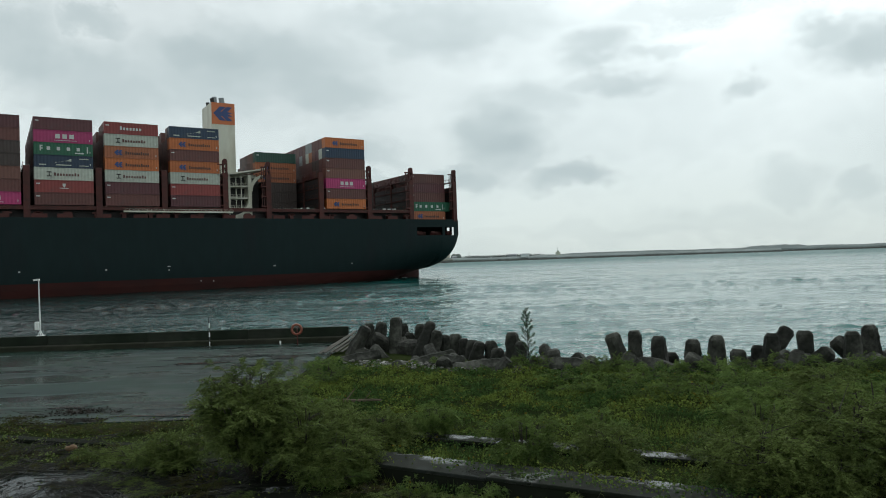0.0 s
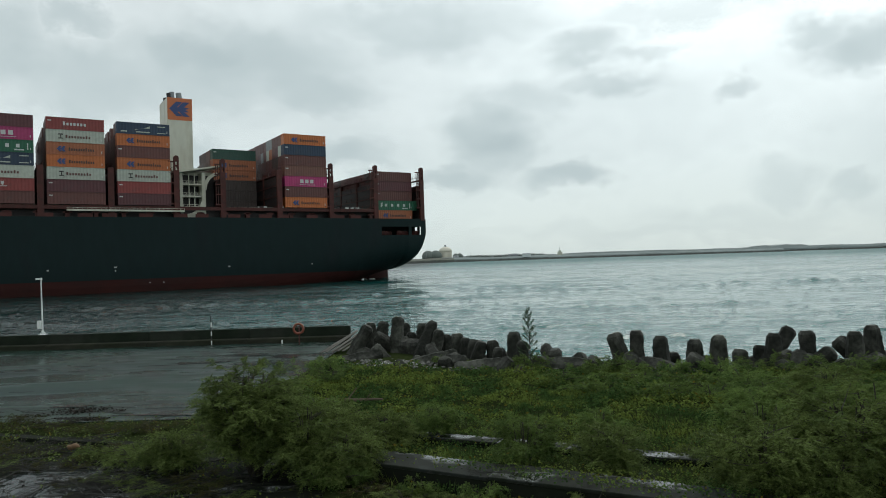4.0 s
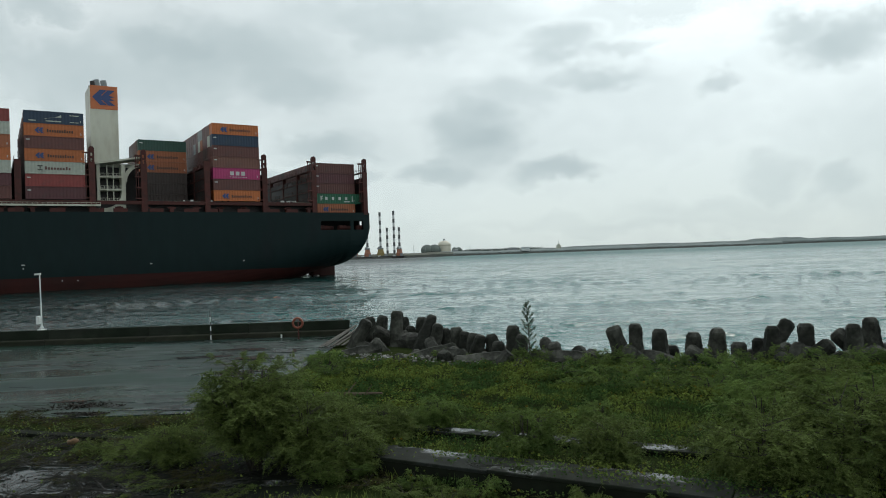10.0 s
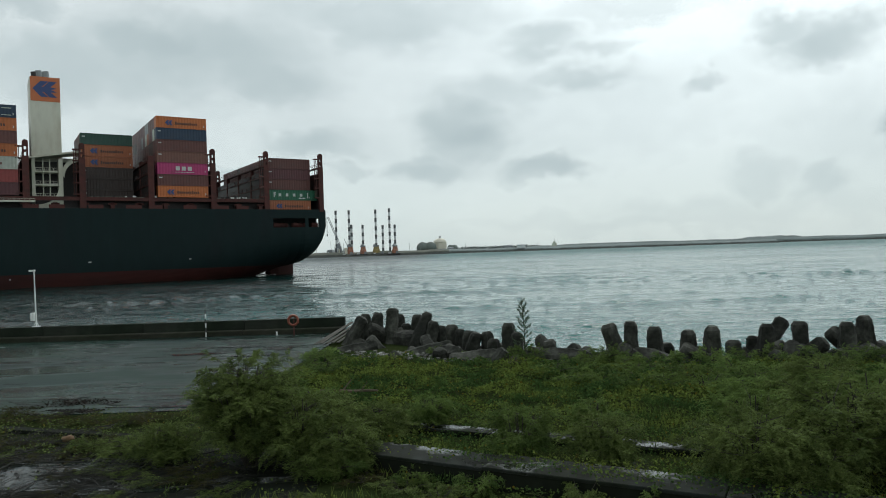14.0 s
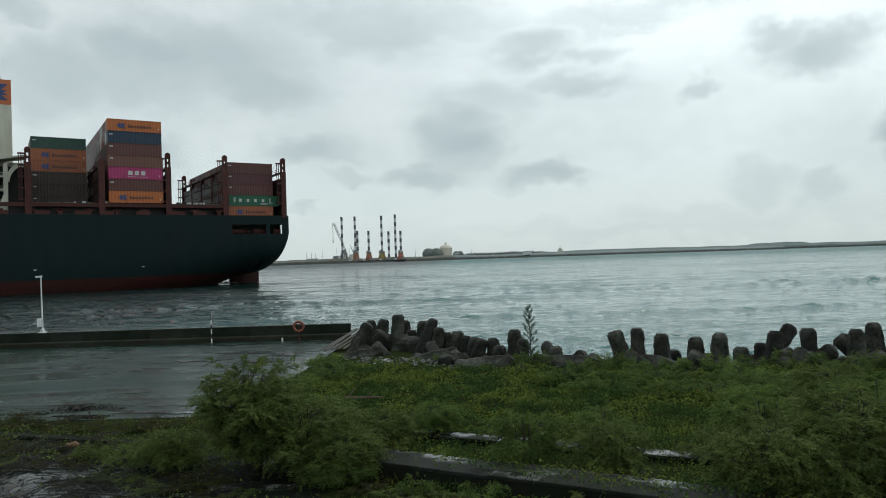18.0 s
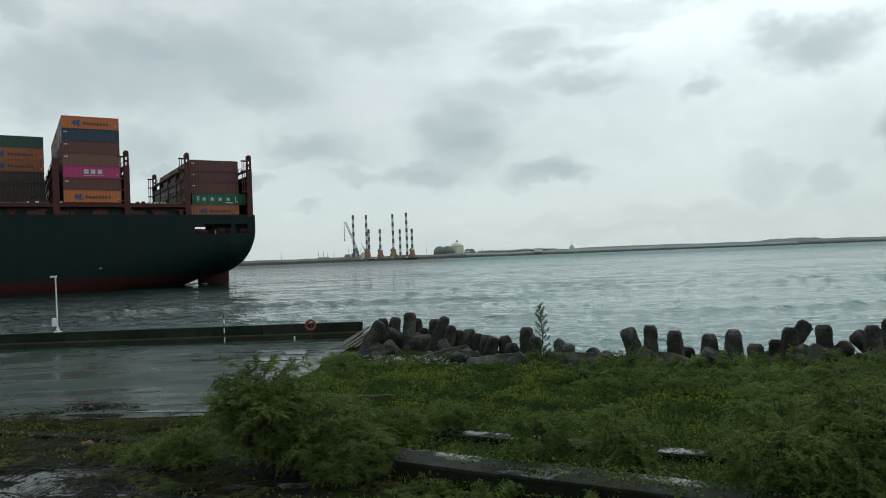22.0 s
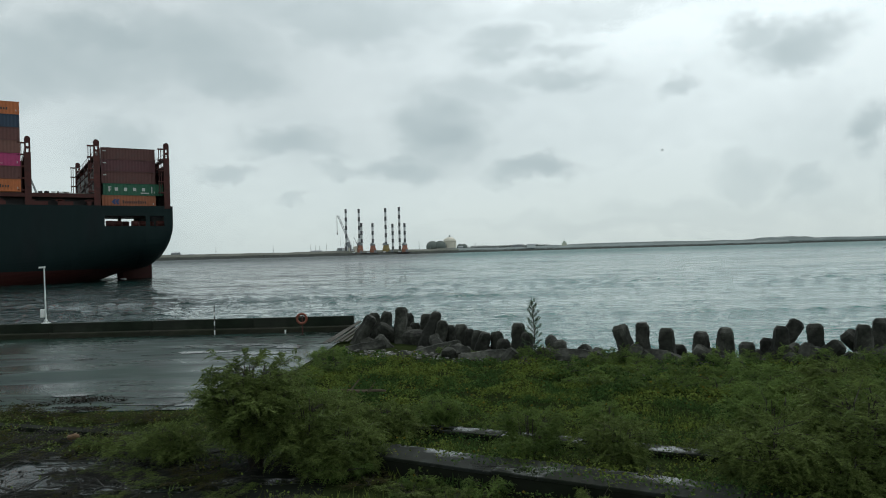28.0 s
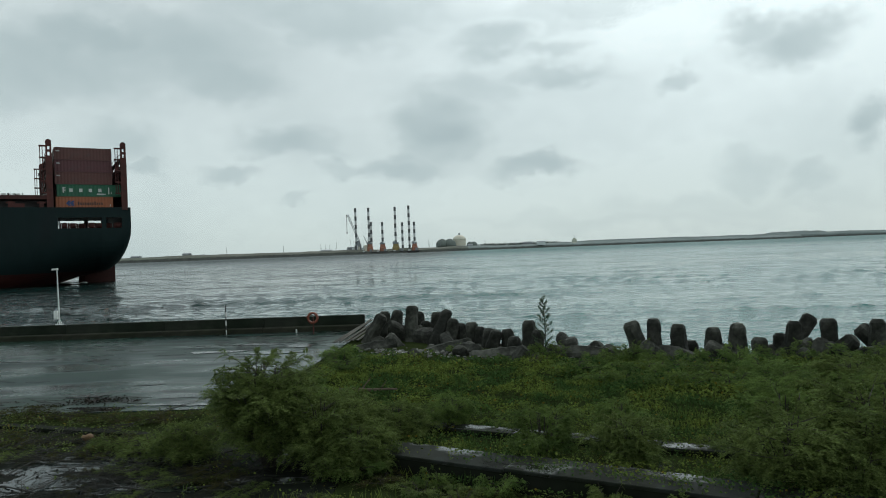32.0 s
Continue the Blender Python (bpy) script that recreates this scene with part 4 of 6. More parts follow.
    box(bm, -330 + 110, 0.5, 19.25, 27.2, 1.0, 20.15)
    part("coaming_girder", bm, M["deck_red"], ship)
    bm = bmesh.new()
    box(bm, -220, 3.0, DECK - 0.6, 27.2, BEAM - 3.0, 20.0)
    part("hatch_cover", bm, M["dark_steel"], ship, "dark hatch covers")
    for s in (-86.0, -71.2, -56.5, -41.6, -15.2, 0.2, 14.5):
        bm = bmesh.new()
        box(bm, s, 1.2, 20.02, s + 12.0, BEAM - 1.2, 20.28)
        part("hatch_lid", bm, M["hatch_green"], ship, "pale grey-green hatch lid")
    stool = bmesh.new()
    box(stool, -0.45, 0, 0, 0.45, 1.4, 2.0)
    box(stool, -0.9, 0.0, 1.5, 0.9, 0.5, 1.9)
    me = mesh_of(stool, "deck_stool", M["deck_red"])
    for i in range(20):
        ob = new("deck_stool", me)
        ob.parent = ship
        ob.matrix_basis = pose(-89 + 6.05 * i, 0.45, DECK - 0.6)
    panel = bmesh.new()
    box(panel, -1.6, 0, 0, 1.6, 0.15, 1.1)
    me = mesh_of(panel, "bulwark_plate", M["deck_red"])
    for i in range(16):
        ob = new("bulwark_plate", me)
        ob.parent = ship
        ob.matrix_basis = pose(-87 + 7.2 * i + (i % 3), 0.3, DECK - 0.2)

    # lashing bridges between the bays: columns, walkways, rails, towers at the sides
    def lashing_bridge(s, top, tall):
        lb = new("lashing_bridge")
        lb.parent = ship
        lb.matrix_basis = pose(s, 0, 0)
        for y in (0.25, 12.4, 24.1, 35.8, BEAM - 1.15):
            edge = y < 1 or y > 40
            bm = bmesh.new()
            w = 0.95 if edge else 0.5
            box(bm, -w / 2 - 0.2, y, DECK - 0.6, w / 2 + 0.2, y + 0.9, top)
            if edge and tall:
                # tower head: two cheeks with slots between cross plates, and a rounded cap
                for x0, x1 in ((-0.6, -0.24), (0.24, 0.6)):
                    box(bm, x0, y, top, x1, y + 0.9, tall - 0.6)
                for z in (top + 0.9, top + 2.2):
                    box(bm, -0.24, y + 0.1, z, 0.24, y + 0.8, z + 0.5)
                tube(bm, (0, y, tall - 0.6), (0, y + 0.9, tall - 0.6), 0.6, sides=14)
            part("column", bm, M["deck_red"], lb)
            if edge and tall:
                # side ladder with landings
                bm = bmesh.new()
                for x in (-1.75, -1.25):
                    beam(bm, (x, y + 0.3, 20.5), (x, y + 0.3, tall - 1.4), 0.16, 0.16)
                for k in range(5):
                    z = 20.6 + k * (tall - 22.3) / 4
                    box(bm, -1.95, y + 0.05, z, -0.6, y + 0.85, z + 0.3)
                part("ladder", bm, M["deck_red"], lb)
        # added dark blocks between the columns, in place of the deep shadow there
        for y0, y1 in ((1.3, 12.3), (13.0, 24.0), (24.7, 35.7), (36.4, BEAM - 1.3)):
            bm = bmesh.new()
            box(bm, -0.3, y0, DECK - 0.6, 0.3, y1, top - 1.6)
            bmesh.ops.bevel(bm, geom=bm.edges[:], offset=0.06, segments=1, affect="EDGES")
            part("lashing_cage", bm, M["dark_steel"], lb, "dark block standing in for shadow between the bays")
        for z in (20.5, 23.3, 26.2, 29.1):
            if z < top:
                bm = bmesh.new()
                box(bm, -0.6, 0.6, z, 0.6, BEAM - 0.6, z + 0.22)
                part("walkway", bm, M["deck_red"], lb)
                bm = bmesh.new()
                for k in (-0.58, 0.58):
                    beam(bm, (k, 0.6, z + 1.15), (k, BEAM - 0.6, z + 1.15), 0.07, 0.07)
                    for y in range(13):
                        beam(bm, (k, 0.8 + 3.8 * y, z + 0.2), (k, 0.8 + 3.8 * y, z + 1.15), 0.07, 0.07)
                part("handrail", bm, M["deck_red"], lb)
        return lb

    for s, top, tall in ((-87.7, 29.3, 33.0), (-73.0, 29.3, 0), (-58.1, 29.3, 0), (-43.3, 29.3, 0), (-28.2, 29.3, 33.0), (-16.7, 29.3, 32.8), (-1.5, 30.5, 0), (13.6, 29.3, 33.0), (27.7, 29.3, 33.1), (43.4, 29.3, 33.1)):
        lashing_bridge(s, top, tall)

    # funnel, engine casing and white side structure
    fun = new("funnel")
    fun.parent = ship
    bm = bmesh.new()
    box(bm, -25.9, 21.5, 17, -19.1, 31.5, 46.3)
    part("funnel_casing", bm, M["ship_white"], fun, "off-white funnel casing")
    bm = bmesh.new()
    box(bm, -25.9, 21.5, 46.3, -19.1, 31.5, 52.5)
    for w in bm.verts:
        if w.co.z > 51 and w.co.x < -22:
            w.co.z -= 0.2
    part("funnel_top", bm, M["ship_white"], fun)
    for y in (21.42, 31.46):
        bm = bmesh.new()
        box(bm, -25.75, y, 46.2, -19.1, y + 0.12, 52.45)
        part("funnel_panel", bm, M["funnel_orange"], fun, "orange funnel panel")
    for k in range(2):
        bm = bmesh.new()
        x0 = -25.3 + 1.9 * k
        q = [(0, 2.0), (1.5, 3.8), (2.9, 3.8), (1.7, 2.5), (2.9, 2.3), (1.9, 1.9), (2.9, 1.4), (1.7, 1.3), (2.9, 0.2), (1.5, 0.2)]
        ring_a = [bm.verts.new((x0 + a * 1.25, 21.34 - 0.02 * k, 47.1 + b * 1.12)) for a, b in q]
        ring_b = [bm.verts.new((x0 + a * 1.25, 21.5, 47.1 + b * 1.12)) for a, b in q]
        bm.faces.new(ring_a)
        for i in range(len(q)):
            j = (i + 1) % len(q)
            bm.faces.new((ring_a[i], ring_b[i], ring_b[j], ring_a[j]))
        part("emblem", bm, M["funnel_blue"], fun, "blue arrow-shaped emblem")
    for s, y, r, h in ((-24.6, 24.0, 0.6, 54.6), (-23.3, 26.5, 0.75, 55.6), (-21.9, 24.0, 0.8, 54.9), (-24.6, 29.0, 0.5, 54.4)):
        bm = bmesh.new()
        tube(bm, (s, y, 52.0), (s - 0.3, y, h - 0.5), r, sides=12)
        part("exhaust_pipe", bm, M["far_grey" if s > -24 else "dark_steel"], fun)
    cas = new("engine_casing")
    cas.parent = ship
    bm = bmesh.new()
    box(bm, -27.2, 8.0, DECK - 0.6, -17.6, 40.0, 30.0)
    part("casing_block", bm, M["ship_white"], cas)
    # white open side frame with rounded openings and an overhanging platform
    bm = bmesh.new()
    for w in box(bm, -27.4, 2.2, 29.0, -16.6, 9.0, 29.4):
        w.co.z += 1.9 * (w.co.x + 27.4) / 10.8
    part("bridge_wing", bm, M["ship_white"], cas, "white overhanging platform")
    for s0, s1 in ((-26.9, -26.2), (-21.4, -20.5)):
        bm = bmesh.new()
        box(bm, s0, 3.0, DECK - 0.6, s1, 8.0, 29.2)
        part("side_post", bm, M["ship_white"], cas)
    # solid dark box imitates the shaded space under the platform
    bm = bmesh.new()
    box(bm, -26.2, 6.8, DECK - 0.6, -17.4, 7.9, 28.9)
    part("recess", bm, M["dark_steel"], cas, "dark block standing in for shade behind the frame")
    for z, depth in ((19.9, 3.0), (22.9, 3.4), (26.0, 3.4)):
        bm = bmesh.new()
        box(bm, -26.2, depth, z, -21.4, 6.8, z + 0.35)
        part("side_deck", bm, M["ship_white"], cas)
        bm = bmesh.new()
        for k in (0.55, 1.05):
            beam(bm, (-26.2, depth + 0.1, z + k), (-21.4, depth + 0.1, z + k), 0.08, 0.08)
        for k in range(6):
            beam(bm, (-26.1 + 0.92 * k, depth + 0.1, z + 0.35), (-26.1 + 0.92 * k, depth + 0.1, z + 1.05), 0.08, 0.08)
        part("deck_rail", bm, M["ship_white"], cas)
    # the bracket curves out from the post to carry the platform
    for a0, up, name in ((25.2, 3.9, "bracket"), (21.6, -3.2, "knee")):
        bm = bmesh.new()
        prev = None
        for i in range(9):
            a = i / 8 * math.pi / 2
            reach = 3.4 if up > 0 else 4.6
            s0 = -20.6 + reach * (1 - math.cos(a)) if up > 0 else -21.4 - reach * (1 - math.cos(a))
            z0 = a0 + up * math.sin(a)
            ring = [bm.verts.new(p) for p in ((s0 - 0.15, 3.1, z0 + 0.35), (s0 - 0.15, 3.7, z0 + 0.35), (s0 + 0.4, 3.7, z0 - 0.35), (s0 + 0.4, 3.1, z0 - 0.35))]
            if prev:
                for q in range(4):
                    bm.faces.new((prev[q], ring[q], ring[(q + 1) % 4], prev[(q + 1) % 4]))
            else:
                bm.faces.new(ring)
            prev = ring
        bm.faces.new(prev[::-1])
        part(name, bm, M["ship_white"], cas)
    bm = bmesh.new()
    prev = None
    for i in range(9):
        k = i / 8
        s0, z0 = -26.4 + 5.8 * k, 18.4 + 3.6 * k ** 2.5
        ring = [bm.verts.new(p) for p in ((s0, 2.6, 16.9), (s0, 3.1, 16.9), (s0, 3.1, z0), (s0, 2.6, z0))]
        if prev:
            for q in range(4):
                bm.faces.new((prev[q], ring[q], ring[(q + 1) % 4], prev[(q + 1) % 4]))
        else:
            bm.faces.new(ring)
        prev = ring
    bm.faces.new(prev[::-1])
    part("curved_bulwark", bm, M["ship_white"], cas)
    for s0 in (-24.6, -23.2):
        bm = bmesh.new()
        tube(bm, (s0, 3.4, 17.0), (s0, 3.4, 29.2), 0.12, sides=8)
        part("stanchion", bm, M["ship_white"], cas)
    # stowed gangway along the deck edge
    gw = new("gangway")
    gw.parent = ship
    bm = bmesh.new()
    box(bm, -52.9, -0.35, 18.75, -26.6, 0.25, 19.15)
    part("gangway_side", bm, M["ship_white"], gw, "white stowed gangway")
    bm = bmesh.new()
    for i in range(27):
        beam(bm, (-52.6 + i, -0.25, 19.1), (-52.6 + i, -0.25, 19.55), 0.06, 0.06)
    beam(bm, (-52.9, -0.25, 19.55), (-26.6, -0.25, 19.55), 0.07, 0.07)
    part("gangway_rail", bm, M["ship_white"], gw)
    # draught and tug marks on the side
    for s, z, w, h in ((-42.9, 4.3, 0.25, 1.1), (-43.1, 5.2, 0.65, 0.25), (-57.2, 4.8, 0.4, 0.3), (-16.0, 4.6, 0.6, 0.22), (-35.2, 1.3, 0.3, 0.25), (-32.0, 1.2, 0.3, 0.25), (-75, 4.9, 0.4, 0.3), (7.0, 4.6, 0.5, 0.22)):
        bm = bmesh.new()
        y = BEAM / 2 - half_breadth(s, z)
        box(bm, s, y - 0.02, z, s + w, y + 0.05, z + h)
        part("hull_mark", bm, M["mark_white"], ship)
    # deck lamps and gear, pale specks along the coaming
    for i in range(22):
        s = random.choice((-14.5, -2.8, 14.5, 16.5)) + random.uniform(0, 9)
        bm = bmesh.new()
        z = 20.2 if s > -16 else 18.2
        box(bm, s, 1.0, z, s + random.uniform(0.3, 0.9), 1.5, z + random.uniform(0.25, 0.5))
        part("lashing_gear", bm, M["mark_white" if i % 3 == 0 else "dark_steel"], ship)
    return ship


SHIP = build_ship()


# ---- containers ----
def container_mesh(mat, fine, length=C_LEN):
    """Corner posts and rails proud of corrugated sides; origin at the near bottom bow corner."""
    bm = bmesh.new()
    L, W, H = length, C_WID, C_HGT - 0.02
    p = 0.16
    for x in (0, L - p):
        for y in (0, W - p):
            box(bm, x, y, 0, x + p, y + p, H)
    for y in (0, W - p):
        for z0, z1 in ((0.02, 0.18), (H - 0.14, H - 0.01)):
            box(bm, p, y, z0, L - p, y + p * 0.9, z1)
    for x in (0, L - p):
        for z0, z1 in ((0.02, 0.18), (H - 0.14, H - 0.01)):
            box(bm, x, p, z0, x + p * 0.9, W - p, z1)
    n = 34 if fine else 1
    for y, sgn in ((0.05, 1), (W - 0.05, -1)):
        if n == 1:
            v = [bm.verts.new(q) for q in ((p, y, 0.18), (L - p, y, 0.18), (L - p, y, H - 0.14), (p, y, H - 0.14))]
            bm.faces.new(v)
            continue
        prev = None
        for i in range(2 * n + 1):
            x = p + (L - 2 * p) * i / (2 * n)
            d = 0.05 * sgn * ((i // 2) % 2 if i % 2 == 0 else ((i + 1) // 2) % 2)
            pair = [bm.verts.new((x, y + d, z)) for z in (0.18, H - 0.14)]
            if prev:
                bm.faces.new((prev[0], pair[0], pair[1], prev[1]))
            prev = pair
    for x in (0.05, L - 0.05):
        bm.faces.new([bm.verts.new(q) for q in ((x, p, 0.18), (x, W - p, 0.18), (x, W - p, H - 0.14), (x, p, H - 0.14))])
    bm.faces.new([bm.verts.new(q) for q in ((p, p, H - 0.04), (L - p, p, H - 0.04), (L - p, W - p, H - 0.04), (p, W - p, H - 0.04))])
    bm.faces.new([bm.verts.new(q) for q in ((p, p, 0.1), (L - p, p, 0.1), (L - p, W - p, 0.1), (p, W - p, 0.1))])
    return mesh_of(bm, "shipping_container", mat)


def plate(bm, x0, z0, x1, z1):
    box(bm, x0, -0.012, z0, x1, 0.04, z1)


def container_marks(ob, colour, mark):
    """Plain shapes in place of the painted lettering on the long side."""
    def letters(name, x0, z0, n, w, h, gap, mat, label):
        for i in range(n):
            bm = bmesh.new()
            hh = h * (1.0 if i in (0, 7) else 0.72) if n > 5 else h
            plate(bm, x0 + i * (w + gap), z0, x0 + i * (w + gap) + w, z0 + hh)
            part("letter_bar", bm, mat, ob, label)
    if mark == "arrow":
        bm = bmesh.new()
        for k in range(2):
            x = 2.1 + 0.75 * k
            q = [(0, 1.3), (0.6, 1.95), (1.1, 1.95), (0.75, 1.4), (1.1, 1.3), (0.75, 1.15), (1.1, 0.7), (0.6, 0.7)]
            a = [bm.verts.new((x + u, -0.012, v)) for u, v in q]
            b = [bm.verts.new((x + u, 0.04, v)) for u, v in q]
            bm.faces.new(a)
            for i in range(len(q)):
                j = (i + 1) % len(q)
                bm.faces.new((a[i], b[i], b[j], a[j]))
        part("emblem", bm, M["funnel_blue"], ob, "blue arrow-shaped emblem")
        letters("lettering_bars", 4.6, 0.95, 11, 0.3, 0.75, 0.2, M["c_dark"], "dark lettering bars")
    elif mark == "block":
        letters("lettering_bars", 4.4, 1.0, 3, 0.95, 1.0, 0.5, M["mark_white"], "white block marks")
        bm = bmesh.new()
        plate(bm, 4.2, 0.5, 8.8, 0.6)
        part("underline", bm, M["mark_white"], ob)
    elif mark == "square":
        bm = bmesh.new()
        for q in ((2.5, 1.7, 3.5, 1.95), (2.5, 0.8, 3.5, 1.0), (2.9, 1.0, 3.1, 1.7)):
            plate(bm, *q)
        part("emblem", bm, M["dark_steel"], ob, "small dark square emblem")
        letters("lettering_bars", 4.0, 1.0, 9, 0.36, 0.72, 0.24, M["c_brown"], "reddish lettering bars")
    elif mark == "row":
        letters("lettering_bars", 3.5, 1.05, 7, 0.46, 0.85, 0.26, M["mark_white"], "white lettering bars")
    elif mark == "spread":
        letters("lettering_bars", 2.6, 1.1, 4, 0.7, 0.8, 1.35, M["mark_white"], "widely spaced white lettering bars")
        for q in ((10.9, 0.6, 11.15, 2.2), (1.2, 0.9, 1.5, 2.2), (1.55, 1.9, 1.8, 2.2), (1.55, 1.3, 1.8, 1.6), (8.4, 0.45, 10.3, 0.75)):
            bm = bmesh.new()
            plate(bm, *q)
            part("number_bar", bm, M["mark_white"], ob)
    elif mark == "swoosh":
        bm = bmesh.new()
        prev = None
        for i in range(9):
            k = i / 8
            a, b = bm.verts.new((4.2 + 3.4 * k, -0.012, 1.2 + 1.0 * k * k)), bm.verts.new((4.2 + 3.4 * k, -0.012, 1.0 + 0.55 * math.sin(k * 2.2)))
            if prev:
                bm.faces.new((prev[0], a, b, prev[1]))
            prev = (a, b)
        part("emblem", bm, M["c_white"], ob, "pale swoosh emblem")
        for q in ((1.0, 0.5, 2.4, 0.75), (9.3, 2.05, 11.2, 2.25), (9.3, 0.5, 11.2, 0.65), (4.4, 0.5, 7.6, 0.75)):
            bm = bmesh.new()
            plate(bm, *q)
            part("number_bar", bm, M["c_white"], ob)
    elif mark == "crest":
        bm = bmesh.new()
        for q in ((5.7, 1.5, 6.3, 2.1), (5.85, 1.25, 6.15, 1.5), (5.1, 0.95, 6.9, 1.1)):
            plate(bm, *q)
        part("emblem", bm, M["mark_white"], ob, "small white crest")
    # small code marks
    bm = bmesh.new()
    if mark in ("", "crest", "row"):
        plate(bm, 0.35, 1.9, 1.1, 2.15)
    else:
        plate(bm, 11.5, 0.6, 11.65, 1.1)
    part("code_bar", bm, M["mark_white"], ob)


MESH_FINE, MESH_PLAIN = {}, {}
COLOUR_WORDS = {"orange": "orange", "orange_faded": "faded orange", "brown": "rusty brown", "brown_light": "light brown", "maroon": "dark maroon", "red": "red",
                "white": "off-white", "pink": "bright pink", "green": "green", "green_dark": "dark green", "navy": "navy blue", "grey": "grey", "dark": "dark brown"}


def container(s, y, z, colour, mark=None, length=C_LEN):
    fine = mark is not None
    store = MESH_FINE if fine else MESH_PLAIN
    if (colour, length) not in store:
        store[colour, length] = container_mesh(M["c_" + colour], fine, length)
    ob = new("shipping_container", store[colour, length])
    words = {"arrow": " with a blue emblem", "block": " with white block marks", "square": " with reddish marks", "row": " with white marks", "spread": " with spaced white marks",
             "swoosh": " with a pale swoosh", "crest": " with a small white crest"}.get(mark or "", "")
    tagged(ob, COLOUR_WORDS[colour] + " corrugated container" + words + " on the ship", "container", "containers stacked on the ship")
    if fine:
        container_marks(ob, colour, mark)
    RIDERS.append((ob, pose(s, y, z)))
    return ob


BAYS = (  # bow end along the ship, inset of the near row, foot, rows, containers from the foot up
    (-86.3, 0.25, 20.3, 19, "pink:block brown: brown_light: dark: dark: brown: maroon:"),
    (-71.45, 0.25, 20.3, 19, "brown: red:crest white:square navy:swoosh green:spread pink:block maroon:"),
    (-56.74, 0.25, 20.3, 19, "brown: maroon: white:square orange:arrow orange_faded:arrow white:square red:row"),
    (-41.87, 0.25, 20.3, 19, "maroon: red: white:square orange:arrow brown: orange:arrow navy:swoosh"),
    (-15.4, 15.0, 20.3, 7, "dark: dark: dark: orange_faded:arrow orange_faded:arrow green_dark:"),
    (0.0, 0.25, 20.3, 19, "orange:arrow brown: pink:block brown_light: brown: navy: orange:arrow"),
    (28.9, 2.6, 17.2, 17, "orange_faded:arrow green:spread brown: maroon: brown:"),
)


def load_containers():
    rest = bmesh.new()
    for bay, (s, inset, foot, rows, tiers) in enumerate(BAYS):
        tiers = [t.split(":") for t in tiers.split()]
        for row in range(rows):
            y = inset + row * 2.51
            for k, (colour, mark) in enumerate(tiers):
                z = foot + k * C_HGT
                if row == 0:
                    length = 13.7 if (bay, k) == (6, 1) else C_LEN
                    container(s if length == C_LEN else s + 0.3, y, z, colour, mark, length)
                elif bay == 5 and (k >= 3 or row < 3) or bay == 6 and (k >= 3 or row < 2):
                    # darker picks carry the shadow of the bay gap; paler only near the top
                    container(s, y, z, random.choice(("grey", "white", "brown", "brown", "maroon", "orange_faded") if bay == 5 and k >= 5 and row < 9 else ("dark", "brown", "maroon", "brown", "brown")))
                else:
                    if k == len(tiers) - 1 and random.random() < 0.25:
                        continue
                    box(rest, s, y, z, s + C_LEN, y + C_WID, z + C_HGT - 0.03)
    m = material("container_mixed", (0.085, 0.034, 0.028), 0.55, island=0.5, grain=0.1, grain_scale=1.0)
    ob = solid("stacked_containers", rest, m, "mixed brown and red containers in the inner rows", "containers", kind="stuff")
    RIDERS.append((ob, pose(0, 0, 0)))


load_containers()

# foam under the counter by the rudder
def stern_foam():
    bm = bmesh.new()
    for i in range(60):
        x, y = random.gauss(31.5, 2.2), random.gauss(24, 3.0)
        r = random.uniform(0.2, 0.7)
        res = bmesh.ops.create_icosphere(bm, subdivisions=1, radius=r, matrix=Matrix.Translation((x, y, WATER)))
        for w in res["verts"]:
            w.co.z = WATER + (w.co.z - WATER) * 0.55
    ob = solid("stern_foam", bm, M["foam"], "white churned foam under the ship's stern", "foam", kind="stuff", smooth=True)
    RIDERS.append((ob, pose(0, 0, 0)))


stern_foam()


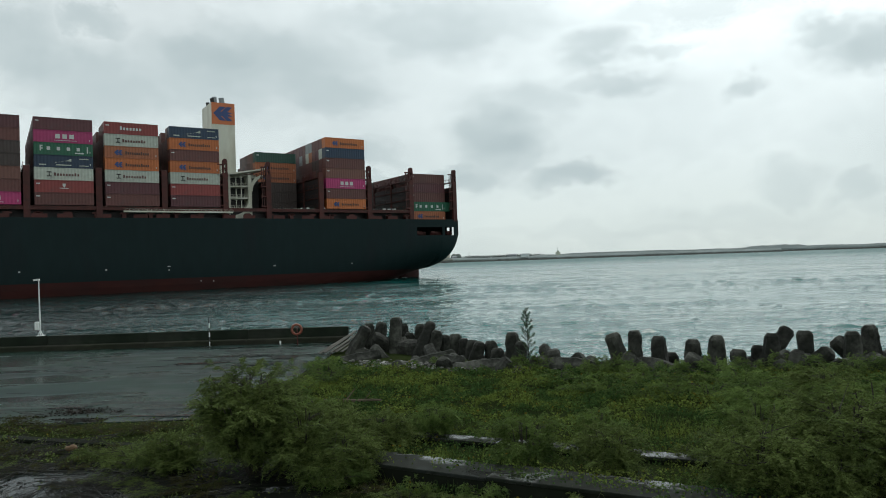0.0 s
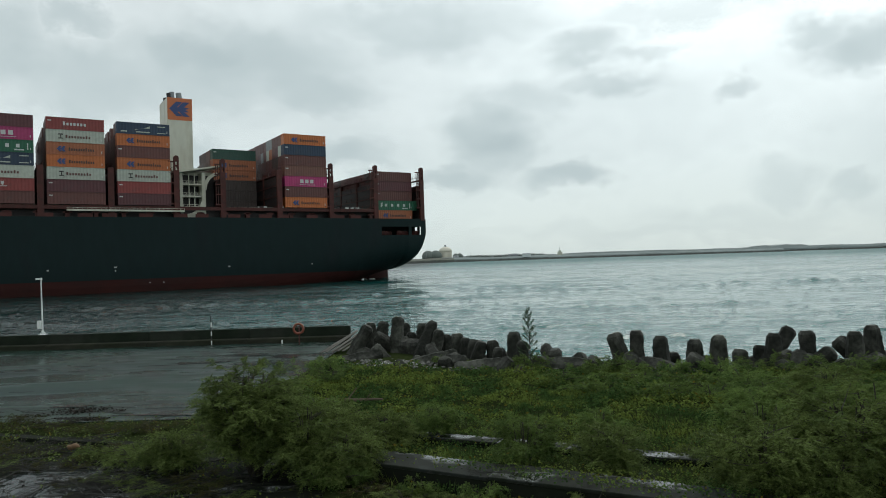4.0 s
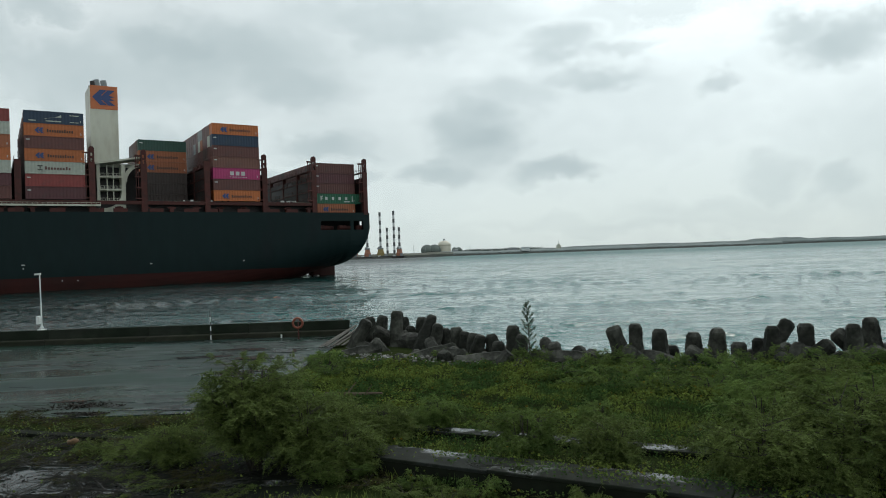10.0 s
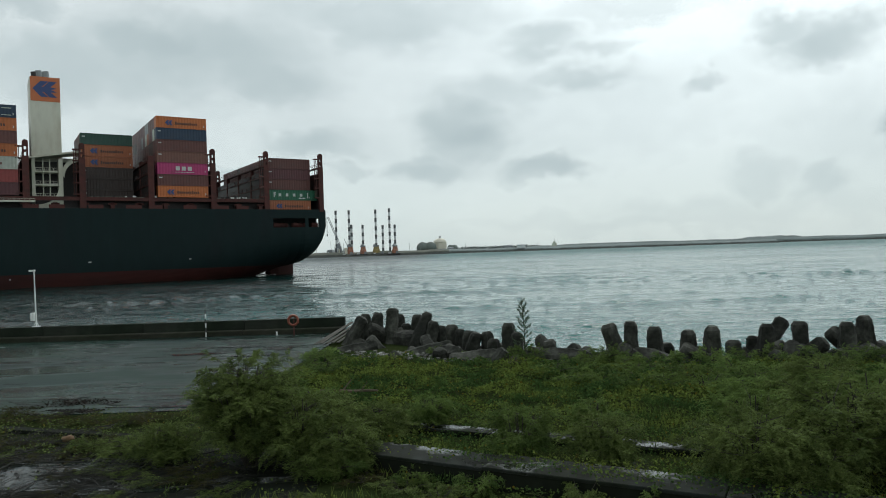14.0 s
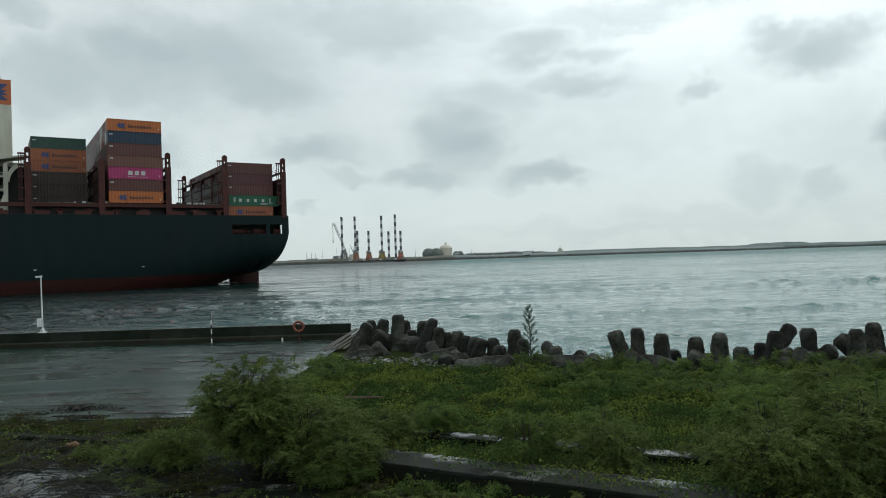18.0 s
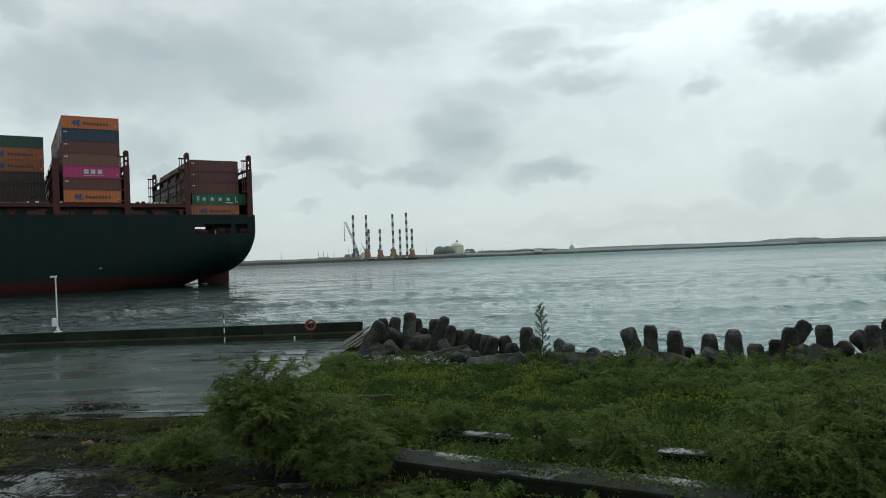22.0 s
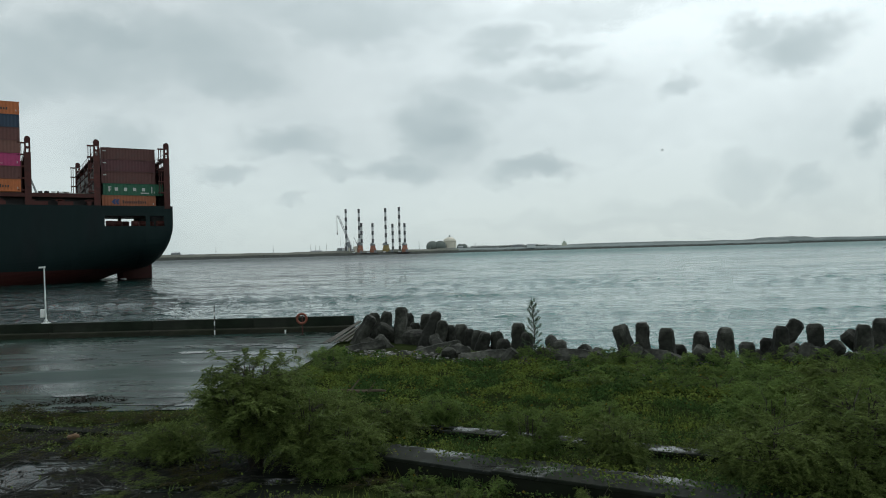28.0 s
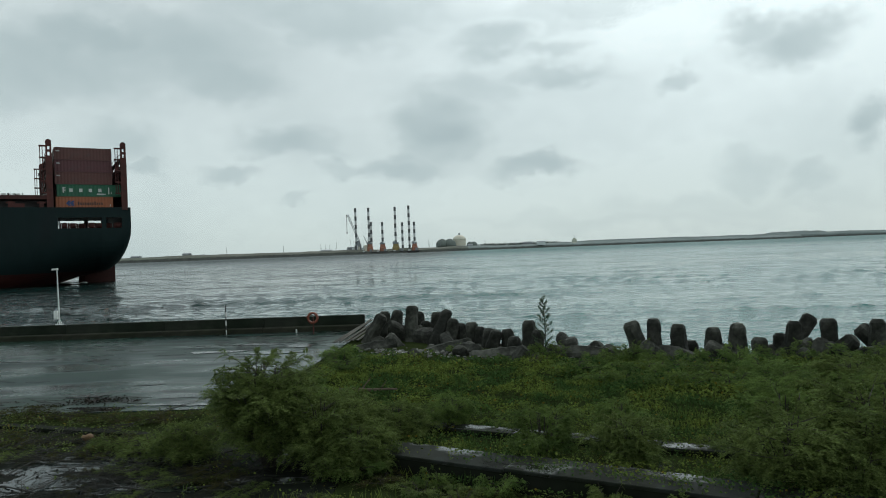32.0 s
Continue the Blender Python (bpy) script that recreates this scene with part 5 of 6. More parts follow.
# ---- quay wall and its fittings ----
def quay():
    wall = thing("wall_quay", "dark weathered concrete quay parapet, wet below", "wall", kind="structure")
    meshes = []
    for k in range(2):
        bm = bmesh.new()
        box(bm, 0, 0, 0.0, 5.98, 0.42, 0.84)
        bmesh.ops.bevel(bm, geom=[e for e in bm.edges if all(w.co.z > 0.5 for w in e.verts)], offset=0.03, segments=2, affect="EDGES")
        meshes.append(mesh_of(bm, "parapet_block", M["concrete_wall"]))
    foot = bmesh.new()
    box(foot, 0, 0, 0.0, 5.98, 0.5, 0.30)
    bmesh.ops.bevel(foot, geom=[e for e in foot.edges if all(w.co.z > 0.2 for w in e.verts)], offset=0.05, segments=1, affect="EDGES")
    foot = mesh_of(foot, "wall_footing", M["concrete_foot"])
    for i in range(11):
        for name, me, y in (("parapet_block", meshes[i % 2], 42.35), ("wall_footing", foot, 41.85)):
            ob = new(name, me)
            ob.parent = wall
            ob.matrix_basis = pose(-5.85 - 6 * (i + 1), y, 0.005)
    # white lamp pole on the quay edge
    t = thing("lamp_pole", "slim white lamp pole with a small box and hooked top", "pole", m=pose(-24.42, 42.6, 0.85))
    bm = bmesh.new()
    tube(bm, (0, 0, 0), (-0.04, 0, 3.35), 0.044, 0.034, sides=10)
    part("pole", bm, M["pole_white"], t)
    bm = bmesh.new()
    beam(bm, (0.02, 0, 3.38), (-0.34, 0, 3.36), 0.1, 0.1)
    part("lamp_head", bm, M["pole_white"], t)
    bm = bmesh.new()
    box(bm, -0.3, -0.1, 0.35, -0.06, 0.1, 0.85)
    bmesh.ops.bevel(bm, geom=bm.edges[:], offset=0.02, segments=1, affect="EDGES")
    part("switch_box", bm, M["pole_white"], t)
    bm = bmesh.new()
    box(bm, -0.18, -0.18, 0, 0.18, 0.18, 0.04)
    for sx in (-1, 1):
        beam(bm, (0.15 * sx, 0, 0.04), (0, 0, 0.35), 0.03, 0.03)
    part("base_plate", bm, M["pole_white"], t)
    # banded marker post
    t = thing("marker_post", "thin marker post banded black and white", "post", m=pose(-13.97, 41.75, 0.0))
    for i in range(6):
        bm = bmesh.new()
        tube(bm, (0, 0, 0.27 * i), (0, 0, 0.27 * (i + 1)), 0.035, sides=10)
        part("band", bm, M["paint_black" if i % 2 else "pole_white"], t)
    bm = bmesh.new()
    tube(bm, (0, 0, 1.62), (0, 0, 1.74), 0.03, 0.02, sides=8)
    part("cap", bm, M["paint_black"], t)
    # lifebuoy on its stand
    t = thing("lifebuoy_stand", "orange lifebuoy hanging on a rusty stand", "lifebuoy", m=pose(-8.56, 40.6, 0.0))
    bm = bmesh.new()
    tube(bm, (0, 0.05, 0), (0, 0.05, 1.0), 0.04, sides=8)
    beam(bm, (-0.2, 0.05, 1.05), (0.2, 0.05, 1.05), 0.04, 0.04)
    part("stand", bm, M["deck_red"], t)
    bm = bmesh.new()
    nu, nv, big, small = 28, 10, 0.275, 0.07
    ring = [[bm.verts.new(((big + small * math.cos(b)) * math.cos(a), small * math.sin(b) - 0.08, 0.93 + (big + small * math.cos(b)) * math.sin(a)))
             for b in [2 * math.pi * j / nv for j in range(nv)]] for a in [2 * math.pi * i / nu for i in range(nu)]]
    for i in range(nu):
        for j in range(nv):
            bm.faces.new((ring[i][j], ring[(i + 1) % nu][j], ring[(i + 1) % nu][(j + 1) % nv], ring[i][(j + 1) % nv]))
    part("ring", bm, M["ring_orange"], t, "orange lifebuoy ring", smooth=True)
    bm = bmesh.new()
    box(bm, -0.04, -0.04, 0, 0.04, 0.04, 0.22)
    solid("bollard", bm, M["pole_white"], "tiny white bollard by the wall", "bollard", m=pose(-9.7, 41.3, 0.01))


quay()


# ---- armour units ----
def shore_line(x):
    """Where the creepers end before the armour units."""
    return 29.0 - 0.23 * x if x > 0 else 29.0 - 0.72 * x


def dolos_mesh():
    """Two crossed eight-sided flukes on a shank, cast as one; origin at the top of the upright fluke."""
    legs = []
    for a, b, r in (((0, 0, 0), (0, 0, -2.9), 0.3), ((0.01, 0, -1.45), (2.3, 0.01, -1.45), 0.4), ((2.3, -1.45, -1.46), (2.3, 1.45, -1.46), 0.3)):
        bm = bmesh.new()
        a, b = Vector(a), Vector(b)
        q = (b - a).to_track_quat("Z", "Y")
        rings = []
        for k, w in ((0, 0.68), (0.05, 1.0), (0.3, 1.12), (0.5, 1.25), (0.7, 1.12), (0.95, 1.0), (1.0, 0.68)):
            rings.append([bm.verts.new(a + (b - a) * k + q @ Vector((r * w * math.cos(x), r * w * math.sin(x), 0)))
                          for x in [math.pi / 8 + math.pi / 4 * i + (0.16 if i % 2 else -0.16) for i in range(8)]])
        for r0, r1 in zip(rings, rings[1:]):
            for i in range(8):
                bm.faces.new((r0[i], r0[(i + 1) % 8], r1[(i + 1) % 8], r1[i]))
        bm.faces.new(rings[0][::-1])
        bm.faces.new(rings[-1])
        legs.append(new("leg", mesh_of(bm, "leg", M["armour"])))
    for other in legs[1:]:
        mod = legs[0].modifiers.new("union", "BOOLEAN")
        mod.operation, mod.object, mod.solver = "UNION", other, "EXACT"
    me = bpy.data.meshes.new_from_object(legs[0].evaluated_get(bpy.context.evaluated_depsgraph_get()))
    me.name = "dolos"
    bm = bmesh.new()
    bm.from_mesh(me)
    bmesh.ops.triangulate(bm, faces=bm.faces[:])
    for cut in (0.5, 0.28):
        bmesh.ops.subdivide_edges(bm, edges=[e for e in bm.edges if e.calc_length() > cut], cuts=1)
        bmesh.ops.triangulate(bm, faces=bm.faces[:])
    for w in bm.verts:
        w.co += Vector((noise.noise(w.co * 2.3), noise.noise(w.co * 2.3 + Vector((9, 0, 0))), noise.noise(w.co * 2.3 + Vector((0, 9, 0))))) * 0.05
        w.co += Vector((noise.noise(w.co * 7.0), noise.noise(w.co * 7.0 + Vector((9, 0, 0))), noise.noise(w.co * 7.0 + Vector((0, 9, 0))))) * 0.022
    bm.to_mesh(me)
    bm.free()
    for ob in legs:
        bpy.data.objects.remove(ob)
    return me


HEAP = ((-2.56, 36.2, 1.78, 0, 3, 28), (-2.26, 37.2, 1.39, 4, 4, 80), (-1.89, 36.6, 0.94, 0, 6, 60), (-4.12, 38.0, 1.38, 4, 3, 75), (-3.42, 38.0, 1.42, 12, 6, 100), (-4.03, 36.0, 1.36, 0, 31, -14),
        (-1.31, 36.4, 1.4, 0, 2, 110), (-0.71, 35.4, 1.53, 32, 4, 130), (-0.41, 34.8, 1.18, 14, 8, 60), (-0.09, 35.6, 0.87, 5, 3, 75), (0.41, 34.6, 1.01, -2, 3, 150), (0.84, 34.4, 0.8, 6, 4, 70),
        (1.23, 33.4, 0.82, 10, 6, 120), (1.57, 32.8, 0.77, 20, 8, 50), (2.02, 32.9, 0.82, -8, 5, 70), (2.25, 31.8, 0.61, 0, 5, 100), (2.87, 31.2, 1.36, -2, 3, 105))
ROW = ((3.26, 30.8, 0.97, 10, 6, 60), (4.38, 29.6, 0.74, 0, 14, 210), (5.76, 30.1, 0.35, 10, 50, 340), (6.67, 28.7, 1.44, 4, 16, 175), (7.71, 29.1, 1.47, 2, 3, 300),
       (8.56, 28.7, 1.28, 0, 4, 100), (9.37, 29.6, 0.47, 3, 2, 45), (9.76, 28.2, 1.15, 0, 4, 255), (10.71, 28.2, 1.28, -2, 6, 235), (11.92, 29.1, 0.58, 8, 4, 130))
ROW_EAST = ((12.99, 29.6, 0.65, 0, 8, 20), (13.17, 28.7, 1.24, 2, 7, 40), (14.04, 29.1, 1.39, 10, 32, 10), (14.01, 27.8, 1.41, 0, 3, 120), (15.37, 28.2, 1.0, 10, 42, 165),
            (15.62, 27.3, 1.38, 0, 3, 30), (16.79, 28.2, 1.5, 3, 4, 250), (14.9, 26.6, 0.25, 20, 62, 20), (13.2, 26.5, 0.55, 15, 48, 200), (12.6, 27.0, 0.7, 5, 40, 150),
            (18.0, 27.8, 1.2, 5, 8, 20), (19.3, 27.2, 1.4, -4, 2, 140), (20.7, 27.4, 1.0, 12, 20, 240))


def armour_units():
    me = dolos_mesh()
    for x, y, z, rx, ry, rz in HEAP + ROW + ROW_EAST:
        ob = new("dolos_unit", me)
        tagged(ob, "weathered grey concrete dolos armour unit on the shore", "breakwater block", "concrete armour units along the shore")
        ob.matrix_basis = pose(x, y, z, rx, abs(ry), rz if ry > 0 else rz + 180)
    # units on their side, one fluke flat on the shingle
    for x, y, z, rx, ry, rz in ((0.75, 30.7, 0.16, 12, 84, -38), (3.1, 29.9, 0.1, -10, 87, -14), (0.4, 32.2, 0.3, 30, 76, 40), (-3.2, 34.3, 0.12, 20, 80, 30), (-0.9, 34.2, 0.45, 40, 58, 150), (6.3, 28.9, 0.0, 20, 94, 5), (9.3, 27.7, 0.55, 25, 52, 200), (10.3, 28.0, 0.35, 10, 60, 30), (14.6, 27.0, 0.7, 20, 48, 340), (7.3, 28.2, 0.3, 30, 64, 150), (15.9, 26.2, 0.1, 25, 84, -20)):
        ob = new("dolos_unit", me)
        tagged(ob, "grey concrete dolos toppled on the shingle", "breakwater block", "concrete armour units along the shore")
        ob.matrix_basis = pose(x, y, z, rx, ry, rz)
    # units lying lower, filling the slope
    loose = random.Random(8)
    for i in range(20):
        x = -2.6 + 24 * i / 19 + loose.uniform(-0.4, 0.4)
        y = shore_line(x) + loose.uniform(0.9, 2.6)
        ob = new("dolos_unit", me)
        tagged(ob, "weathered grey concrete dolos lying low on the slope", "breakwater block", "concrete armour units along the shore")
        turn = pose(x, y, -0.72 + loose.uniform(-0.2, 0.15), loose.uniform(20, 70), loose.uniform(-14, 14), loose.uniform(0, 360))
        ob.matrix_basis = turn @ pose(-1.15, 0, 1.45)


armour_units()


# ---- vegetation ----
def spray_bush(height, spread, n_tips, mat, seed, frond=0.42, leaf=0.05, low=0.25, per=12, k=14):
    """A feathery shrub: limbs, and a crown of drooping pinnate fronds in tufts at the tips. Returns (limb mesh, crown mesh)."""
    rnd = np.random.default_rng(seed)
    bm = bmesh.new()
    tips = []
    n_limb = max(6, n_tips // 7)
    for i in range(n_limb):
        a = 2 * math.pi * i / n_limb + rnd.uniform(-0.3, 0.3)
        lean = rnd.uniform(0.1, 1.0)
        p0 = Vector((rnd.uniform(-0.12, 0.12), rnd.uniform(-0.12, 0.12), 0))
        rise = height * (0.94 - 0.5 * lean ** 3) * rnd.uniform(0.78, 1.03)
        p1 = p0 + Vector((math.cos(a) * lean * spread * 0.5, math.sin(a) * lean * spread * 0.5, rise))
        tube(bm, p0, p1, 0.018, 0.01, sides=5, cap=False)
        for j in range(7):
            b, f = a + rnd.uniform(-1.2, 1.2), rnd.uniform(low, 1.0)
            root = p0.lerp(p1, f)
            reach = spread * rnd.uniform(0.12, 0.42)
            p2 = root + Vector((math.cos(b) * reach, math.sin(b) * reach, height * rnd.uniform(0.0, 0.2)))
            tube(bm, root, p2, 0.008, 0.004, sides=4, cap=False)
            tips.append((np.array(p2), np.array(root)))
    limbs = mesh_of(bm, "limbs", M["bark"])
    base, along, size = [], [], []
    for tip, root in tips:
        way = (tip - root) / np.linalg.norm(tip - root)
        for q in range(per):
            f = rnd.uniform(0.35, 1.0)
            base.append(root + (tip - root) * f)
            along.append(way * 0.8 + rnd.normal(size=3) * np.array([0.75, 0.75, 0.45]) + np.array([0, 0, 0.35]))
            size.append(frond * rnd.uniform(0.55, 1.15))
    base, along, size = np.array(base), unit(np.array(along)), np.array(size)
    n = len(base)
    side = unit(np.cross(along, np.array([0, 0, 1.0])) + rnd.normal(size=(n, 3)) * 0.25)
    parts = []
    for i in range(k):
        f = (i + 0.6) / k
        c = base + along * (size * f)[:, None] - np.array([0, 0, 1.0]) * (size * 0.55 * f * f)[:, None]
        c[:, 2] = np.maximum(c[:, 2], 0.03)
        ln = leaf * 1.6 * (1.1 - 0.95 * abs(f - 0.42)) * (size / frond)
        for sg in (-1, 1):
            d = unit(side * sg + along * 0.5 + rnd.normal(size=(n, 3)) * 0.12 - np.array([0, 0, 0.3]))
            parts.append(leaflets(c, d, ln, ln * 0.34, lift=1.1))
    return limbs, quads("crown", np.concatenate(parts), mat, per=3)


def plant(name, label, category, group, meshes, m, names=("trunk", "crown")):
    t = thing(name, label, category, group, m=m)
    for part_name, me in zip(names, meshes):
        ob = new(part_name, me)
        ob.parent = t
    return t


def thicket():
    big = spray_bush(2.45, 1.95, 340, M["leaf_dark"], 1, frond=0.34, leaf=0.05, low=0.3)
    mid = [spray_bush(1.45, 1.9, 95, M["leaf"], 2 + i, frond=0.42, leaf=0.052) for i in range(3)]
    low = [spray_bush(0.62, 1.5, 50, M["leaf"], 12 + i, frond=0.32, leaf=0.046, per=9, k=10) for i in range(3)]
    # darker-leaved copies: understory shade put into the leaf colour where shrubs stand dark
    mid_dull = spray_bush(1.45, 1.9, 105, M["leaf_dark"], 31, frond=0.44, leaf=0.054)
    low_dull = spray_bush(0.62, 1.5, 50, M["leaf_dark"], 32, frond=0.34, leaf=0.046, per=9, k=10)
    plant("large_bush", "large feathery green bush by the yard edge", "bush", "", big, pose(-4.35, 15.6, -0.02, 0, 0, 20))
    spots = ((1.55, 15.5, 0.8), (3.3, 14.75, 0.72), (-1.5, 17.0, 0.7), (-2.9, 17.2, 0.85), (5.6, 12.9, 1.05), (7.4, 13.3, 1.3), (-3.2, 15.5, 1.05), (-6.3, 16.0, 0.62),
             (9.2, 15.4, 1.2), (-3.0, 16.4, 0.75), (6.9, 15.7, 0.9), (-2.35, 14.9, 0.75), (-1.9, 15.0, 0.5), (10.4, 19.4, 0.95), (8.3, 19.7, 0.6), (-0.4, 18.4, 0.6), (3.6, 17.3, 0.6), (6.4, 12.3, 0.8), (8.8, 12.6, 1.2))
    for i, (x, y, k) in enumerate(spots):
        t = plant("shrub", "feathery green shrub among the creepers", "shrub", "feathery shrubs", mid[i % 3] if x > -1.0 and i != 13 and y > 14.0 and x != 3.3 else mid_dull, pose(x, y, -0.02, 0, 0, 67 * i))
        t.scale = (k, k, k)
    for i in range(26):
        x = 4.2 + (i % 13) * 1.02 + random.uniform(-0.4, 0.4)
        y = 25.2 - 0.24 * (x - 4.2) - (i // 13) * 1.9 + random.uniform(-0.5, 0.5)
        k = random.uniform(0.7, 1.15)
        t = plant("shrub", "low feathery green shrub before the armour units", "shrub", "feathery shrubs", low[i % 3], pose(x, y, -0.02, 0, 0, 41 * i))
        t.scale = (k, k, k)
    for i, (x, y, k) in enumerate(((-7.4, 16.6, 0.9), (-6.4, 16.2, 1.0), (-8.3, 17.2, 0.7), (-2.6, 15.0, 0.8), (-5.4, 31.5, 0.9), (-5.0, 29.6, 1.0), (-4.6, 27.5, 0.9), (-5.6, 25.2, 1.0),
                                   (-5.3, 22.6, 1.1), (-4.0, 21.0, 1.0), (-0.5, 20.5, 0.6), (0.9, 14.2, 0.6), (3.2, 13.2, 0.6), (-0.2, 12.9, 0.5))):
        t = plant("shrub", "low feathery green shrub at the apron edge", "shrub", "feathery shrubs", low[i % 3] if y > 18 or x > 0 else low_dull, pose(x, y, -0.02, 0, 0, 53 * i))
        t.scale = (k, k, k)

    for i, (x, y, k) in enumerate(((6.2, 27.7, 1.0), (6.9, 27.2, 0.8), (11.4, 26.6, 0.8), (10.2, 26.6, 0.9), (3.3, 29.2, 0.9), (-0.4, 31.6, 0.5), (1.0, 30.2, 0.4), (8.6, 26.9, 0.8), (12.9, 26.2, 1.0), (14.6, 25.8, 0.9), (16.2, 25.6, 1.0), (5.0, 27.6, 0.6))):
        t = plant("shrub", "feathery green weeds climbing the armour units", "shrub", "feathery shrubs", low[i % 3], pose(x, y, -0.02, 0, 0, 83 * i))
        t.scale = (k, k, k * 1.25)

    withered = [spray_bush(0.62, 1.4, 42, M["leaf_brown"], 41 + i, frond=0.26, leaf=0.036, per=8, k=9) for i in range(2)]
    for i in range(30):
        x, y = -16.5 + 9.5 * (i % 15) / 14 + random.uniform(-0.3, 0.3), 18.0 + 2.6 * (i // 15) + random.uniform(-0.5, 0.5)
        k = random.uniform(0.35, 0.62)
        t = plant("weed_clump", "low withered weed clump at the yard edge", "weeds", "withered weeds at the yard edge", withered[i % 2], pose(x, y - 0.22 * (x + 10), -0.03, 0, 0, 77 * i))
        t.scale = (k * 1.35, k * 1.35, k * 0.75)
    for i, (x, y, k) in enumerate(((-8.2, 15.3, 0.4), (-7.3, 15.4, 0.5), (-7.8, 14.1, 0.35), (-6.5, 14.9, 0.45), (-9.9, 16.6, 0.45), (-10.8, 16.9, 0.5), (-8.9, 16.8, 0.5), (-6.6, 14.0, 0.35), (-5.0, 14.6, 0.6), (-4.4, 13.9, 0.4), (-5.4, 15.0, 0.7), (-3.0, 13.3, 0.4), (-1.7, 14.3, 0.55), (-0.9, 13.8, 0.5), (0.2, 13.2, 0.5), (1.6, 12.5, 0.45))):
        t = plant("weed_clump", "low dull green weed clump on the muddy yard", "weeds", "withered weeds at the yard edge", low_dull if i % 2 else withered[0], pose(x, y, -0.03, 0, 0, 77 * i))
        t.scale = (k * 1.3, k * 1.3, k * 0.6)

    # small plants leaning over the low wall and the kerb
    for i in range(26):
        on_wall = i < 14
        x = -2.6 + 10.5 * (i / 13) if on_wall else -2.8 + 12.5 * ((i - 14) / 11)
        x += random.uniform(-0.45, 0.45)
        line = 15.75 - 0.5355 * (x + 3.2) if on_wall else 18.95 - 0.4583 * (x + 3.6)
        y = line + random.choice((-0.32, -0.25, 1.05, 1.15) if on_wall else (0.95, 1.1))
        k = random.uniform(0.32, 0.6)
        t = plant("shrub", "small feathery plant against the low wall", "shrub", "feathery shrubs", low[i % 3] if i % 3 else low_dull, pose(x, y, -0.02, 0, 0, 61 * i))
        t.scale = (k, k, k * random.uniform(1.1, 1.7))

    for i, (x, y, k) in enumerate(((-2.3, 14.75, 0.7), (-1.6, 15.95, 0.6), (-0.6, 15.5, 0.5))):
        t = plant("shrub", "small feathery plant against the low wall", "shrub", "feathery shrubs", low[i % 3], pose(x, y, -0.02, 0, 0, 97 * i))
        t.scale = (k, k, k * 1.3)

    # creeping ground cover with yellowed leaves
    n = 230000
    p = np.stack([RNG.uniform(-16, 24, n), RNG.uniform(11, 33, n), np.zeros(n)], axis=1)
    shore = np.where(p[:, 0] > 0, 29.0 - 0.23 * p[:, 0], 29.0 - 0.72 * p[:, 0]) + 0.35 * np.sin(p[:, 0] * 2.1)
    left = -6.2 + 0.7 * np.sin(p[:, 1] * 0.9) + 0.3 * np.sin(p[:, 1] * 2.7)
    clump = np.sin(p[:, 0] * 1.1 + 2 * np.sin(p[:, 1] * 0.6)) * np.sin(p[:, 1] * 1.4 + p[:, 0] * 0.3) + 0.5 * np.sin(p[:, 0] * 3.1) * np.sin(p[:, 1] * 3.7 + 1)
    keep = (p[:, 1] < shore) & ((p[:, 0] > left) | ((p[:, 1] < 21.6 + 0.4 * np.sin(p[:, 0] * 1.7)) & (p[:, 1] > 17.4 + 0.5 * np.sin(p[:, 0] * 1.3))) | ((p[:, 1] < 17.4) & (clump > 0.75)))
    wall_a = 15.55 - 0.53 * (p[:, 0] - 0.4)
    keep &= ~((np.abs(p[:, 1] - wall_a - 0.25) < 0.6) & (p[:, 0] > -3.2) & (clump < 0.35))
    wall_b = 17.45 - 0.458 * (p[:, 0] - 1.0)
    keep &= ~((np.abs(p[:, 1] - wall_b) < 0.3) & (p[:, 0] > -3.4) & (p[:, 0] < 8) & (clump < 0.5))
    tuft = np.sin(p[:, 0] * 4.3 + 2 * np.sin(p[:, 1] * 3.1)) * np.sin(p[:, 1] * 5.2 + 1.5 * np.sin(p[:, 0] * 2.3))
    keep &= (p[:, 0] > -5.6) | (RNG.random(n) < np.clip(0.25 + tuft, 0.05, 1.0))
    keep &= ~((p[:, 0] < -2.9) & (p[:, 1] < 16.4) & (RNG.random(n) < 0.6))
    keep &= ~((p[:, 0] > -5.2) & (p[:, 0] < -0.4) & (p[:, 1] < 15.4) & (RNG.random(n) < 0.9))
    p, clump = p[keep], clump[keep]
    lift = 0.42 * (np.abs(p[:, 1] - (15.75 - 0.5355 * (p[:, 0] + 3.2)) - 0.5) < 0.58) * (p[:, 0] > -3.2) + 0.15 * (np.abs(p[:, 1] - (19.34 - 0.4577 * (p[:, 0] + 3.6)) - 0.2) < 0.3) * (p[:, 0] > -3.6)
    mound = 0.5 * np.sin(p[:, 0] * 1.9 + 1.3 * np.sin(p[:, 1] * 1.1)) * np.sin(p[:, 1] * 2.3 + p[:, 0] * 0.5) + 0.5 * np.sin(p[:, 0] * 4.1 + p[:, 1]) * np.sin(p[:, 1] * 3.3 - p[:, 0])
    lift = lift + 0.34 * np.clip(mound, 0, 1) * (p[:, 0] > -5.4) * (p[:, 1] > 19.0)
    p[:, 2] = 0.02 + lift + RNG.random(len(p)) * (0.12 + 0.12 * np.clip(clump + 0.5, 0, 1.5))
    ahead = 17.45 - 0.458 * (p[:, 0] - 1.0) - p[:, 1]
